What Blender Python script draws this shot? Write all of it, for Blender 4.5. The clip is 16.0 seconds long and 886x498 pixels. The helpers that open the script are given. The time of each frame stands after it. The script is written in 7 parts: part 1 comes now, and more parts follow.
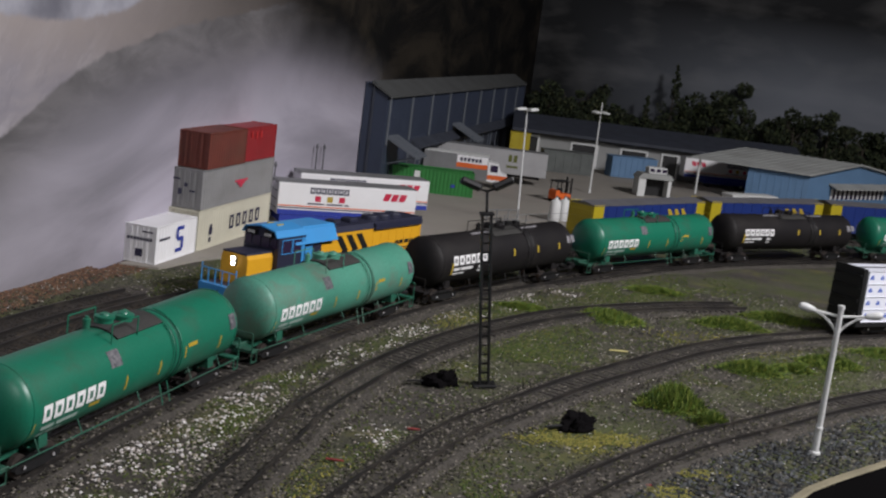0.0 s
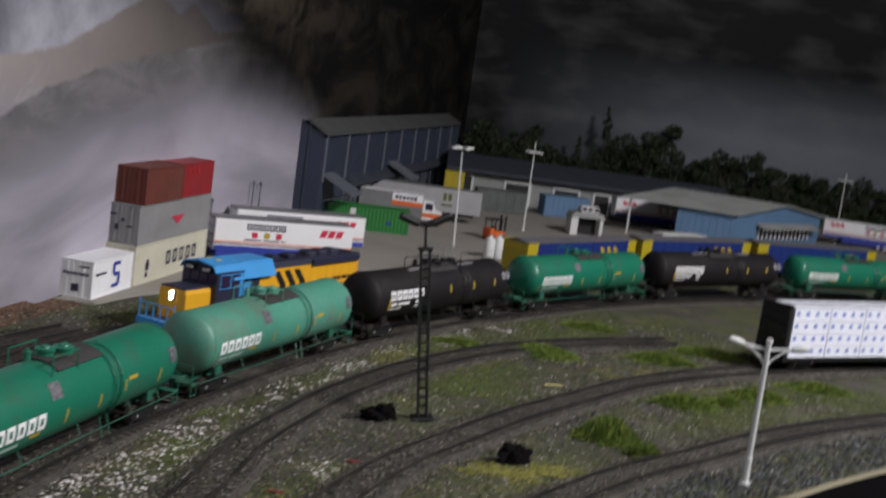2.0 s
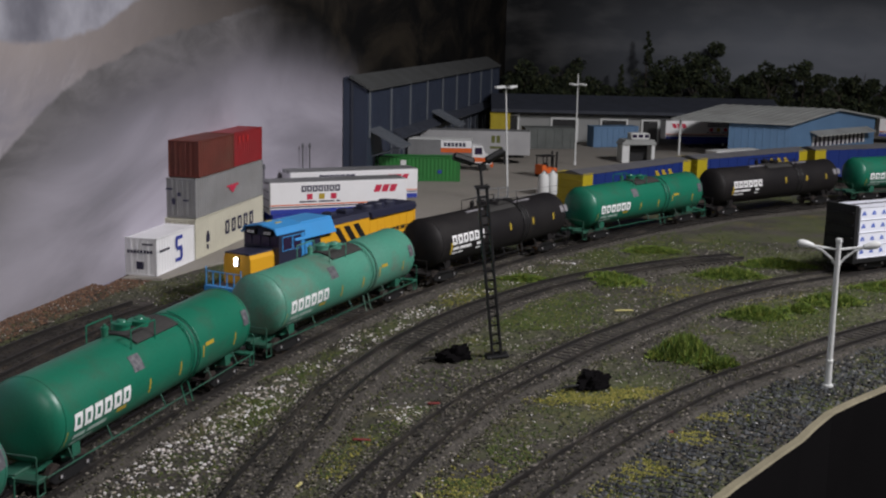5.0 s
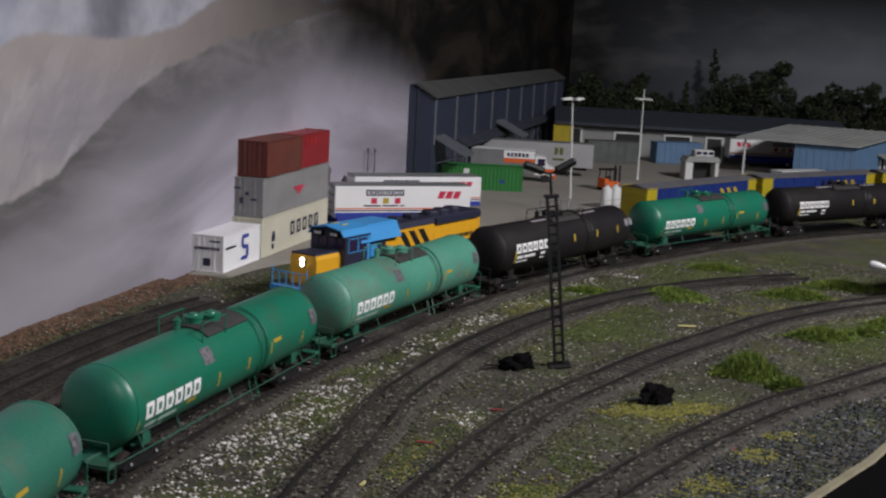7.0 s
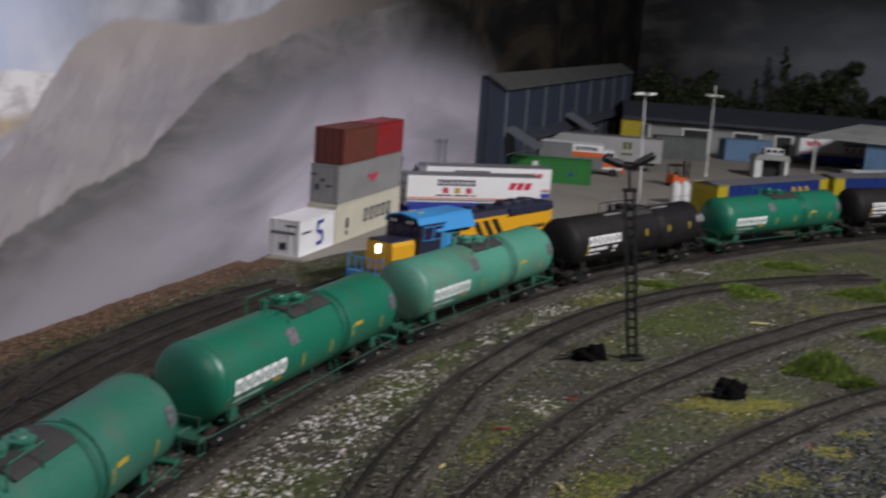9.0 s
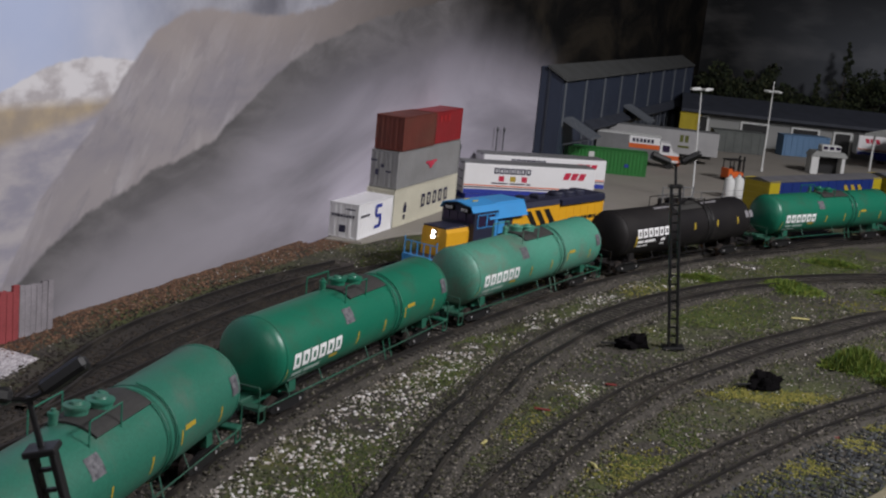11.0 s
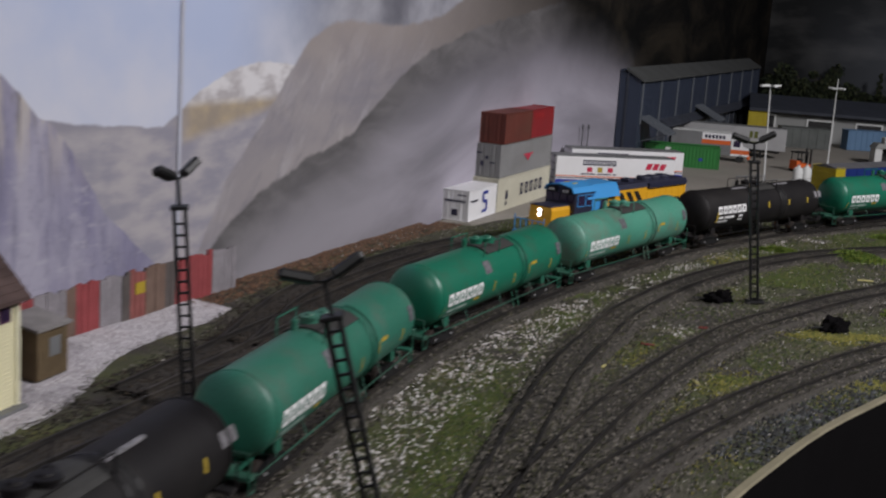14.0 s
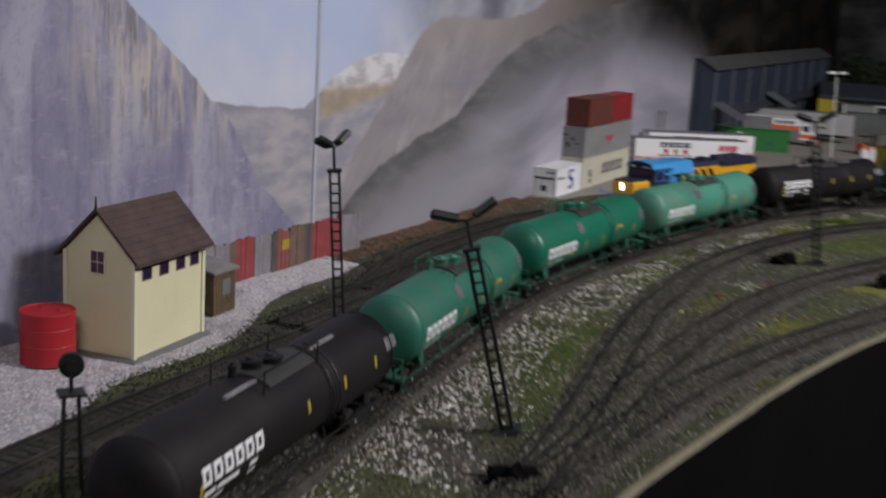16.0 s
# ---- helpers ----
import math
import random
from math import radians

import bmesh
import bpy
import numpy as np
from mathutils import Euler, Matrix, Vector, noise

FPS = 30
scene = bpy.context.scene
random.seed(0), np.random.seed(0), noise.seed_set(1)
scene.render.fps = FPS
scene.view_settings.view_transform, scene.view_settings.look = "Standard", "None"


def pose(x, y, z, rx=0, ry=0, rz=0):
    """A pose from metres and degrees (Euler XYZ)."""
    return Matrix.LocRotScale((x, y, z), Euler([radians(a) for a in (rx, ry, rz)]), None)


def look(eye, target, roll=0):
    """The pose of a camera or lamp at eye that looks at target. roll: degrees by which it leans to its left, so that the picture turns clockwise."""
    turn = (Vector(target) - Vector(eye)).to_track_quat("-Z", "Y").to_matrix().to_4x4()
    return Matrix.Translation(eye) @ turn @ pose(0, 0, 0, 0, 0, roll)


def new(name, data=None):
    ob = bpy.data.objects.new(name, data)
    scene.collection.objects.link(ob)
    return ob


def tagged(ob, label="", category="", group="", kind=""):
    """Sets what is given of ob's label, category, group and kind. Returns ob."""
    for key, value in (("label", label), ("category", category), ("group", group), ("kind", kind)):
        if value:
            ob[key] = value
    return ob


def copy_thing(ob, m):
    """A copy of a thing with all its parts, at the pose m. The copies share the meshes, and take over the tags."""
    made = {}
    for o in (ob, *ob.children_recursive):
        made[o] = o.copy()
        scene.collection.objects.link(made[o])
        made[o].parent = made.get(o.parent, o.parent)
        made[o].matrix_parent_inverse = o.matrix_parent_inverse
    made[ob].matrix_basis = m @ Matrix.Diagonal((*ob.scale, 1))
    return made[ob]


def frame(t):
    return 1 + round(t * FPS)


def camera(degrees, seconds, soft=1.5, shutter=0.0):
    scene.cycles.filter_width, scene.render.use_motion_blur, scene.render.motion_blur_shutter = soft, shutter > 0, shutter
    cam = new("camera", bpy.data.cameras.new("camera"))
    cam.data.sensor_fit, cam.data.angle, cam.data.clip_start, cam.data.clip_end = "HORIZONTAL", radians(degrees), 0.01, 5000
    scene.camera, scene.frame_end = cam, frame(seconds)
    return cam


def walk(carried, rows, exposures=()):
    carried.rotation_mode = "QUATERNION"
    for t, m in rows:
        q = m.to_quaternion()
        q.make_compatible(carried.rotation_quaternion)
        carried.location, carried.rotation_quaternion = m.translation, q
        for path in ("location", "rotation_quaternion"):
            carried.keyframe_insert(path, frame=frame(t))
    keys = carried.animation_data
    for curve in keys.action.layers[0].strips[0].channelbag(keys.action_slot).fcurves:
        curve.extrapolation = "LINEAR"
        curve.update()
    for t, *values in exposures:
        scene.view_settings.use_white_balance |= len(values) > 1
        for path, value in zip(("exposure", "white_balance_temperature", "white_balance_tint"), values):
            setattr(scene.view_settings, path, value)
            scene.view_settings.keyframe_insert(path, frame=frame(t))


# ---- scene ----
cam = camera(39.2, 16.0, soft=2.2, shutter=1.0)
PATH = [
    (0, (0.02265, -0.04206, 0.21039), (0.00753, 0.44958, 0.12064), 7.24),
    (0.5, (0.02288, -0.04950, 0.21226), (0.01480, 0.44357, 0.12976), 7.97),
    (1, (0.02018, -0.05494, 0.21677), (0.02714, 0.44051, 0.14980), 9.05),
    (1.4, (0.01658, -0.05585, 0.21449), (0.02687, 0.43970, 0.14869), 9.22),
    (1.5, (0.01520, -0.05505, 0.21256), (0.02524, 0.44057, 0.14733), 9.24),
    (2, (0.01914, -0.05349, 0.20907), (0.02900, 0.44138, 0.13836), 7.88),
    (2.5, (0.01626, -0.05693, 0.20815), (0.01202, 0.43397, 0.11329), 2.93),
    (3, (0.01824, -0.05610, 0.20672), (0.01846, 0.43499, 0.11277), 2.41),
    (3.2, (0.01708, -0.05834, 0.20503), (0.01596, 0.43210, 0.10777), 1.92),
    (5.3, (0.01618, -0.05356, 0.20085), (0.00427, 0.43784, 0.10929), 1.25),
    (5.5, (0.01252, -0.05479, 0.19969), (-0.00327, 0.43656, 0.10847), 1.42),
    (5.6, (0.01123, -0.05568, 0.20094), (-0.00793, 0.43568, 0.11038), 1.46),
    (6, (0.00654, -0.05743, 0.20061), (-0.02442, 0.43351, 0.11110), 1.81),
    (6.5, (0.00760, -0.05787, 0.19907), (-0.02913, 0.43268, 0.10952), 2.31),
    (7, (0.00831, -0.05744, 0.19997), (-0.02349, 0.43362, 0.11134), 3.01),
    (7.5, (0.00828, -0.05736, 0.19988), (-0.01614, 0.43410, 0.11116), 3.73),
    (8, (0.00806, -0.05986, 0.20144), (-0.01438, 0.43195, 0.11412), 4.15),
    (8.5, (0.00332, -0.06418, 0.20082), (-0.02694, 0.42724, 0.11370), 4.32),
    (9, (-0.00318, -0.06859, 0.19956), (-0.05734, 0.41963, 0.10622), 4.13),
    (9.5, (-0.00563, -0.07358, 0.19942), (-0.07157, 0.41272, 0.10370), 4.45),
    (9.7, (-0.00800, -0.07338, 0.20073), (-0.07489, 0.41238, 0.10290), 5.08),
    (12, (0.01954, -0.12234, 0.21157), (-0.08090, 0.35610, 0.10665), 4.97),
    (12.5, (0.02514, -0.11404, 0.20200), (-0.11020, 0.35508, 0.09423), 4.35),
    (13, (0.03196, -0.13491, 0.20596), (-0.13199, 0.32474, 0.09712), 3.81),
    (13.5, (0.01562, -0.18722, 0.20663), (-0.10085, 0.28783, 0.10287), 4.38),
    (14, (-0.00622, -0.24686, 0.20378), (-0.10767, 0.23273, 0.10529), 3.97),
    (14.3, (-0.01085, -0.26755, 0.20589), (-0.11146, 0.21194, 0.10605), 3.85),
    (14.5, (-0.00944, -0.27736, 0.20541), (-0.10793, 0.20251, 0.10531), 3.58),
    (15, (-0.00843, -0.27894, 0.20073), (-0.13093, 0.19400, 0.09433), 2.90),
    (15.5, (0.00243, -0.30247, 0.20281), (-0.16735, 0.15532, 0.09509), 2.43),
    (15.6, (-0.00033, -0.31635, 0.20564), (-0.16034, 0.14527, 0.09928), 3.25),
    (16, (0.00147, -0.37705, 0.20634), (-0.12676, 0.09513, 0.10341), 3.41),
]
walk(cam, [(t, look(eye, target, roll)) for t, eye, target, roll in PATH],
     exposures=[(0, 0.12), (3, 0.08), (6, 0.0), (9.5, 0.0), (12.5, -0.08), (16, -0.15)])

# ---- room light: one bright lamp over the aisle, a weak unseen fill, dim ambient ----
world = bpy.data.worlds.new("room")
scene.world = world
world.use_nodes = True
world.node_tree.nodes["Background"].inputs[0].default_value = (0.55, 0.6, 0.75, 1)
world.node_tree.nodes["Background"].inputs[1].default_value = 0.008


def area_lamp(name, eye, target, w, h, power, colour):
    data = bpy.data.lights.new(name, "AREA")
    data.shape, data.size, data.size_y, data.energy, data.color = "RECTANGLE", w, h, power, colour
    ob = new(name, data)
    ob.matrix_world = look(eye, target)
    return ob


area_lamp("side_lamp", (1.05, 0.45, 0.98), (-0.25, 0.75, 0.05), 0.4, 0.2, 24.0, (1.0, 0.97, 1.0))
# fill added behind the viewpoint for end faces the side lamp misses
area_lamp("aisle_fill", (0.3, -1.3, 1.2), (-0.1, 0.8, 0.0), 0.5, 0.3, 9.0, (1.0, 0.97, 0.97))

# ---- helpers: everything below is in millimetres, HO scale 1:87 ----
MM = 0.001
rng = random.Random(7)


def part(name, bm, material, parent=None, label="", smooth=False):
    """A bmesh in millimetres becomes one mesh object under a thing."""
    bmesh.ops.recalc_face_normals(bm, faces=bm.faces)
    me = bpy.data.meshes.new(name)
    for v in bm.verts:
        v.co *= MM
    bm.to_mesh(me)
    bm.free()
    if smooth:
        me.polygons.foreach_set("use_smooth", [True] * len(me.polygons))
        me.set_sharp_from_angle(angle=radians(35))
    mats = material if isinstance(material, (list, tuple)) else [material]
    for m in mats:
        me.materials.append(m)
    ob = new(name, me)
    if parent is not None:
        ob.parent = parent
    if label:
        ob["label"] = label
    return ob


def thing(name, label, category, group="", kind=""):
    return tagged(new(name), label, category, group, kind)


def at_mm(ob, x, y, z=0, rz=0, rx=0, ry=0):
    ob.matrix_basis = pose(x * MM, y * MM, z * MM, rx, ry, rz)
    return ob


def box(bm, x0, y0, z0, x1, y1, z1, bev=0.0, mi=0):
    r = bmesh.ops.create_cube(bm, size=1)
    for v in r["verts"]:
        v.co = Vector(((x0 + x1) / 2 + v.co.x * (x1 - x0), (y0 + y1) / 2 + v.co.y * (y1 - y0), (z0 + z1) / 2 + v.co.z * (z1 - z0)))
    faces = {f for v in r["verts"] for f in v.link_faces}
    for f in faces:
        f.material_index = mi
    if bev:
        edges = list({e for v in r["verts"] for e in v.link_edges})
        bmesh.ops.bevel(bm, geom=edges, offset=bev, segments=1, affect="EDGES", profile=0.5)
    return r["verts"]


def rod(bm, p, q, r0, r1=None, seg=8, mi=0):
    """A cylinder or cone from p to q."""
    p, q = Vector(p), Vector(q)
    r1 = r0 if r1 is None else r1
    d = q - p
    m = Matrix.Translation((p + q) / 2) @ d.to_track_quat("Z", "Y").to_matrix().to_4x4()
    r = bmesh.ops.create_cone(bm, cap_ends=True, segments=seg, radius1=r0, radius2=max(r1, 0.001), depth=d.length, matrix=m)
    for f in {f for v in r["verts"] for f in v.link_faces}:
        f.material_index = mi
    return r["verts"]


def lathe(bm, profile, seg=24, axis="Z", centre=(0, 0, 0)):
    """Turn (radius, height) pairs about an axis."""
    rings = []
    c = Vector(centre)
    for r, h in profile:
        ring = []
        for k in range(seg):
            a = 2 * math.pi * k / seg
            u, v = r * math.cos(a), r * math.sin(a)
            co = {"Z": (u, v, h), "X": (h, u, v), "Y": (u, h, v)}[axis]
            ring.append(bm.verts.new(c + Vector(co)))
        rings.append(ring)
    for a, b in zip(rings, rings[1:]):
        for k in range(seg):
            bm.faces.new((a[k], a[(k + 1) % seg], b[(k + 1) % seg], b[k]))
    bm.faces.new(rings[0])
    bm.faces.new(rings[-1])


def prism(bm, poly, y0, y1, axis="Y", mi=0):
    """Extrude a polygon of (a, z) pairs along an axis: Y gives x,z outlines; X gives y,z outlines; Z gives x,y outlines."""
    def co(a, b, d):
        return {"Y": (a, d, b), "X": (d, a, b), "Z": (a, b, d)}[axis]
    v0 = [bm.verts.new(co(a, b, y0)) for a, b in poly]
    v1 = [bm.verts.new(co(a, b, y1)) for a, b in poly]
    n = len(poly)
    fs = [bm.faces.new(v0), bm.faces.new(v1)]
    fs += [bm.faces.new((v0[k], v0[(k + 1) % n], v1[(k + 1) % n], v1[k])) for k in range(n)]
    for f in fs:
        f.material_index = mi


def sweep(bm, pts, section, closed=False):
    """Carry an upright section of (side, up) pairs along a plan line."""
    rings = []
    for k, p in enumerate(pts):
        a, b = Vector(pts[max(k - 1, 0)]), Vector(pts[min(k + 1, len(pts) - 1)])
        d = (b - a).normalized()
        n = Vector((d.y, -d.x, 0)).normalized()
        rings.append([bm.verts.new(Vector(p) + n * s + Vector((0, 0, u))) for s, u in section])
    m = len(section)
    for r0, r1 in zip(rings, rings[1:]):
        for k in range(m if closed else m - 1):
            bm.faces.new((r0[k], r0[(k + 1) % m], r1[(k + 1) % m], r1[k]))
    if closed:
        bm.faces.new(rings[0])
        bm.faces.new(rings[-1])


def spline(pts, step=6.0):
    """An even polyline through plan points (Catmull-Rom)."""
    P = [Vector((x, y, 0)) for x, y in pts]
    P = [2 * P[0] - P[1]] + P + [2 * P[-1] - P[-2]]
    dense = []
    for k in range(1, len(P) - 2):
        p0, p1, p2, p3 = P[k - 1:k + 3]
        for j in range(40):
            t = j / 40
            dense.append(0.5 * (2 * p1 + (p2 - p0) * t + (2 * p0 - 5 * p1 + 4 * p2 - p3) * t * t + (3 * p1 - p0 - 3 * p2 + p3) * t ** 3))
    dense.append(P[-2])
    out, need = [dense[0]], step
    for a, b in zip(dense, dense[1:]):
        d = (b - a).length
        while need <= d:
            a = a.lerp(b, need / d)
            out.append(a.copy())
            d = (b - a).length
            need = step
        need -= d
    return out


def along(line, s):
    """The place and heading (degrees) at s millimetres along a polyline."""
    for a, b in zip(line, line[1:]):
        d = (b - a).length
        if s <= d:
            q = a.lerp(b, s / d)
            return q, math.degrees(math.atan2(b.y - a.y, b.x - a.x))
        s -= d
    a, b = line[-2:]
    return b, math.degrees(math.atan2(b.y - a.y, b.x - a.x))


def nearest_s(line, x, y):
    """How far along a polyline the point nearest to x, y lies."""
    best, s, out = 1e9, 0.0, 0.0
    for a, b in zip(line, line[1:]):
        d = (b - a).length
        t = max(0, min(1, (Vector((x, y, 0)) - a).dot(b - a) / (d * d)))
        q = (a.lerp(b, t) - Vector((x, y, 0))).length
        if q < best:
            best, out = q, s + t * d
        s += d
    return out


# ---- materials ----
def material(name, colour, rough=0.6, metal=0.0, vary=0.25, scale=60.0, bump=0.15, tint=None, spec=0.5, fine=900.0, grime=None, grime_amount=0.0, grime_scale=25.0):
    """Colour with variation at two scales, stains of another colour, and fine relief."""
    m = bpy.data.materials.new(name)
    m.use_nodes = True
    nt = m.node_tree
    n, l = nt.nodes, nt.links
    b = n["Principled BSDF"]
    co = n.new("ShaderNodeTexCoord")
    big = n.new("ShaderNodeTexNoise")
    big.inputs["Scale"].default_value, big.inputs["Detail"].default_value = scale, 5
    small = n.new("ShaderNodeTexNoise")
    small.inputs["Scale"].default_value, small.inputs["Detail"].default_value = fine, 3
    l.new(co.outputs["Object"], big.inputs["Vector"])
    l.new(co.outputs["Object"], small.inputs["Vector"])
    other = tint or tuple(c * 0.6 for c in colour)
    mix = n.new("ShaderNodeMix")
    mix.data_type = "RGBA"
    ramp = n.new("ShaderNodeMapRange")
    ramp.inputs[1].default_value, ramp.inputs[2].default_value = 0.35, 0.7
    ramp.inputs[3].default_value, ramp.inputs[4].default_value = 0.0, min(1.0, vary * 2)
    l.new(big.outputs["Fac"], ramp.inputs[0])
    l.new(ramp.outputs[0], mix.inputs[0])
    mix.inputs[6].default_value, mix.inputs[7].default_value = (*colour, 1), (*other, 1)
    mix2 = n.new("ShaderNodeMix")
    mix2.data_type, mix2.blend_type = "RGBA", "OVERLAY"
    mix2.inputs[0].default_value = vary
    l.new(mix.outputs[2], mix2.inputs[6])
    l.new(small.outputs["Fac"], mix2.inputs[7])
    out = mix2.outputs[2]
    if grime:
        g = n.new("ShaderNodeTexNoise")
        g.inputs["Scale"].default_value, g.inputs["Detail"].default_value, g.inputs["Roughness"].default_value = grime_scale, 7, 0.65
        gr = n.new("ShaderNodeMapRange")
        gr.inputs[1].default_value, gr.inputs[2].default_value = 0.5, 0.72
        gr.inputs[4].default_value = grime_amount
        mix3 = n.new("ShaderNodeMix")
        mix3.data_type = "RGBA"
        l.new(co.outputs["Object"], g.inputs["Vector"])
        l.new(g.outputs["Fac"], gr.inputs[0])
        l.new(gr.outputs[0], mix3.inputs[0])
        l.new(out, mix3.inputs[6])
        mix3.inputs[7].default_value = (*grime, 1)
        out = mix3.outputs[2]
    l.new(out, b.inputs["Base Color"])
    rr = n.new("ShaderNodeMapRange")
    rr.inputs[3].default_value, rr.inputs[4].default_value = max(0.02, rough - 0.12), min(1, rough + 0.12)
    l.new(big.outputs["Fac"], rr.inputs[0])
    l.new(rr.outputs[0], b.inputs["Roughness"])
    b.inputs["Metallic"].default_value, b.inputs["Specular IOR Level"].default_value = metal, spec
    if bump:
        bp = n.new("ShaderNodeBump")
        bp.inputs["Strength"].default_value, bp.inputs["Distance"].default_value = bump, 0.0006
        l.new(small.outputs["Fac"], bp.inputs["Height"])
        l.new(bp.outputs[0], b.inputs["Normal"])
    return m


def glow(name, colour, strength):
    m = bpy.data.materials.new(name)
    m.use_nodes = True
    b = m.node_tree.nodes["Principled BSDF"]
    b.inputs["Base Color"].default_value = (*colour, 1)
    b.inputs["Emission Color"].default_value, b.inputs["Emission Strength"].default_value = (*colour, 1), strength
    return m


TANK_GREEN = material("tank_green", (0.008, 0.142, 0.083), 0.38, vary=0.2, scale=22, bump=0.04, tint=(0.015, 0.13, 0.08), grime=(0.055, 0.065, 0.045), grime_amount=0.5, grime_scale=38)
TANK_PALE = material("tank_pale_green", (0.06, 0.25, 0.175), 0.5, vary=0.3, scale=22, bump=0.05, tint=(0.085, 0.22, 0.165), grime=(0.15, 0.12, 0.10), grime_amount=0.9, grime_scale=30)
TANK_BLACK = material("tank_black", (0.009, 0.008, 0.009), 0.62, spec=0.22, vary=0.25, scale=30, bump=0.04, tint=(0.018, 0.016, 0.015), grime=(0.045, 0.04, 0.036), grime_amount=0.25)
UNDER_GREEN = material("undergear_green", (0.010, 0.10, 0.06), 0.6, vary=0.3, grime=(0.05, 0.045, 0.04), grime_amount=0.5)
WALK_GREY = material("running_board", (0.035, 0.034, 0.032), 0.7, vary=0.4, scale=90)
BLACK = material("black_plastic", (0.010, 0.010, 0.011), 0.5, vary=0.3, bump=0.05)
BLACK_MATT = material("black_wood", (0.0035, 0.003, 0.0035), 0.9, vary=0.4, scale=15, bump=0.1, spec=0.06)
AXLE_GLINT = material("axle_glint_steel", (0.75, 0.75, 0.78), 0.3, metal=0.6, vary=0.1)
WHEEL = material("wheel_steel", (0.12, 0.1, 0.09), 0.4, metal=0.7, vary=0.4)
WHITE = material("white_print", (0.78, 0.78, 0.78), 0.5, vary=0.06, bump=0.03)
WHITE_BODY = material("white_panel", (0.76, 0.76, 0.77), 0.4, vary=0.06, scale=30, bump=0.03, grime=(0.45, 0.42, 0.4), grime_amount=0.15)
YELLOW = material("yellow_print", (0.42, 0.30, 0.03), 0.5, vary=0.15)
RED = material("red_paint", (0.42, 0.02, 0.02), 0.45, vary=0.2)
RED_PRINT = material("red_print", (0.5, 0.02, 0.06), 0.5, vary=0.1)
BLUE_PRINT = material("blue_print", (0.02, 0.04, 0.3), 0.5, vary=0.1)
NAVY = material("navy_print", (0.02, 0.02, 0.05), 0.5, vary=0.1)
ORANGE = material("orange_paint", (0.65, 0.12, 0.02), 0.5, vary=0.15)
RUST_RED = material("rust_red_container", (0.125, 0.026, 0.016), 0.6, vary=0.3, scale=40, grime=(0.09, 0.05, 0.03), grime_amount=0.4)
BRIGHT_RED = material("red_container", (0.24, 0.012, 0.016), 0.5, vary=0.2, scale=40)
GREY_CONT = material("grey_container", (0.23, 0.23, 0.23), 0.5, vary=0.2, scale=40, grime=(0.12, 0.11, 0.1), grime_amount=0.25)
CREAM_CONT = material("cream_container", (0.52, 0.50, 0.40), 0.55, vary=0.12, scale=40, grime=(0.35, 0.32, 0.25), grime_amount=0.25)
LOCO_YELLOW = material("loco_yellow", (0.70, 0.36, 0.02), 0.4, vary=0.12, scale=30, bump=0.03)
LOCO_BLUE = material("loco_blue", (0.05, 0.28, 0.62), 0.4, vary=0.12, scale=30, bump=0.03)
LOCO_NAVY = material("loco_dark_blue", (0.02, 0.022, 0.045), 0.5, vary=0.2)
CAR_BLUE = material("car_blue", (0.012, 0.03, 0.16), 0.45, vary=0.2, scale=30)
CAR_YELLOW = material("car_end_yellow", (0.42, 0.33, 0.015), 0.5, vary=0.25, scale=30)
CAR_ROOF = material("car_roof_grey", (0.10, 0.10, 0.11), 0.6, vary=0.25)
SHED_BLUE = material("shed_blue_siding", (0.10, 0.19, 0.32), 0.6, vary=0.15, scale=30)
SHED_ROOF = material("shed_roof_grey", (0.30, 0.31, 0.30), 0.65, vary=0.25, scale=25, grime=(0.2, 0.19, 0.17), grime_amount=0.4)
# warehouse wall and roof colours include the shade of that dim corner
WH_BLUE_SHADED = material("warehouse_blue_shaded", (0.024, 0.033, 0.058), 0.6, vary=0.2, scale=25)
WH_TRIM = material("warehouse_trim", (0.10, 0.112, 0.13), 0.6, vary=0.15)
WH_ROOF_SHADED = material("warehouse_roof_shaded", (0.058, 0.061, 0.061), 0.7, vary=0.25, scale=25, grime=(0.05, 0.05, 0.047), grime_amount=0.4)
DARK_ROOF = material("dark_roof", (0.03, 0.035, 0.05), 0.7, vary=0.3)
GREY_METAL = material("grey_metal", (0.20, 0.205, 0.21), 0.55, metal=0.25, vary=0.25, grime=(0.12, 0.11, 0.10), grime_amount=0.4)
LAMP_WHITE = material("white_lamp_post", (0.62, 0.63, 0.62), 0.5, vary=0.12, scale=80)
GREEN_BOX = material("green_container", (0.02, 0.16, 0.03), 0.55, vary=0.2)
CONCRETE = material("yard_concrete", (0.255, 0.236, 0.206), 0.85, vary=0.25, scale=14, bump=0.3, tint=(0.20, 0.185, 0.165), grime=(0.16, 0.145, 0.13), grime_amount=0.35, grime_scale=9)
TIE = material("tie_wood", (0.018, 0.0145, 0.012), 0.85, vary=0.5, scale=90, bump=0.4, grime=(0.07, 0.06, 0.05), grime_amount=0.3, grime_scale=60)
RAIL = material("rail_rust", (0.012, 0.010, 0.009), 0.6, vary=0.4, scale=60, grime=(0.07, 0.059, 0.046), grime_amount=0.65, grime_scale=24)
BALLAST_DARK = material("cinder_bed", (0.016, 0.013, 0.011), 0.95, vary=0.6, scale=70, bump=1.0, tint=(0.045, 0.037, 0.03), fine=1100)
BALLAST = material("ballast", (0.05, 0.044, 0.036), 0.95, vary=0.6, scale=70, bump=1.0, tint=(0.032, 0.028, 0.023), fine=1100, grime=(0.11, 0.10, 0.088), grime_amount=0.5, grime_scale=400)
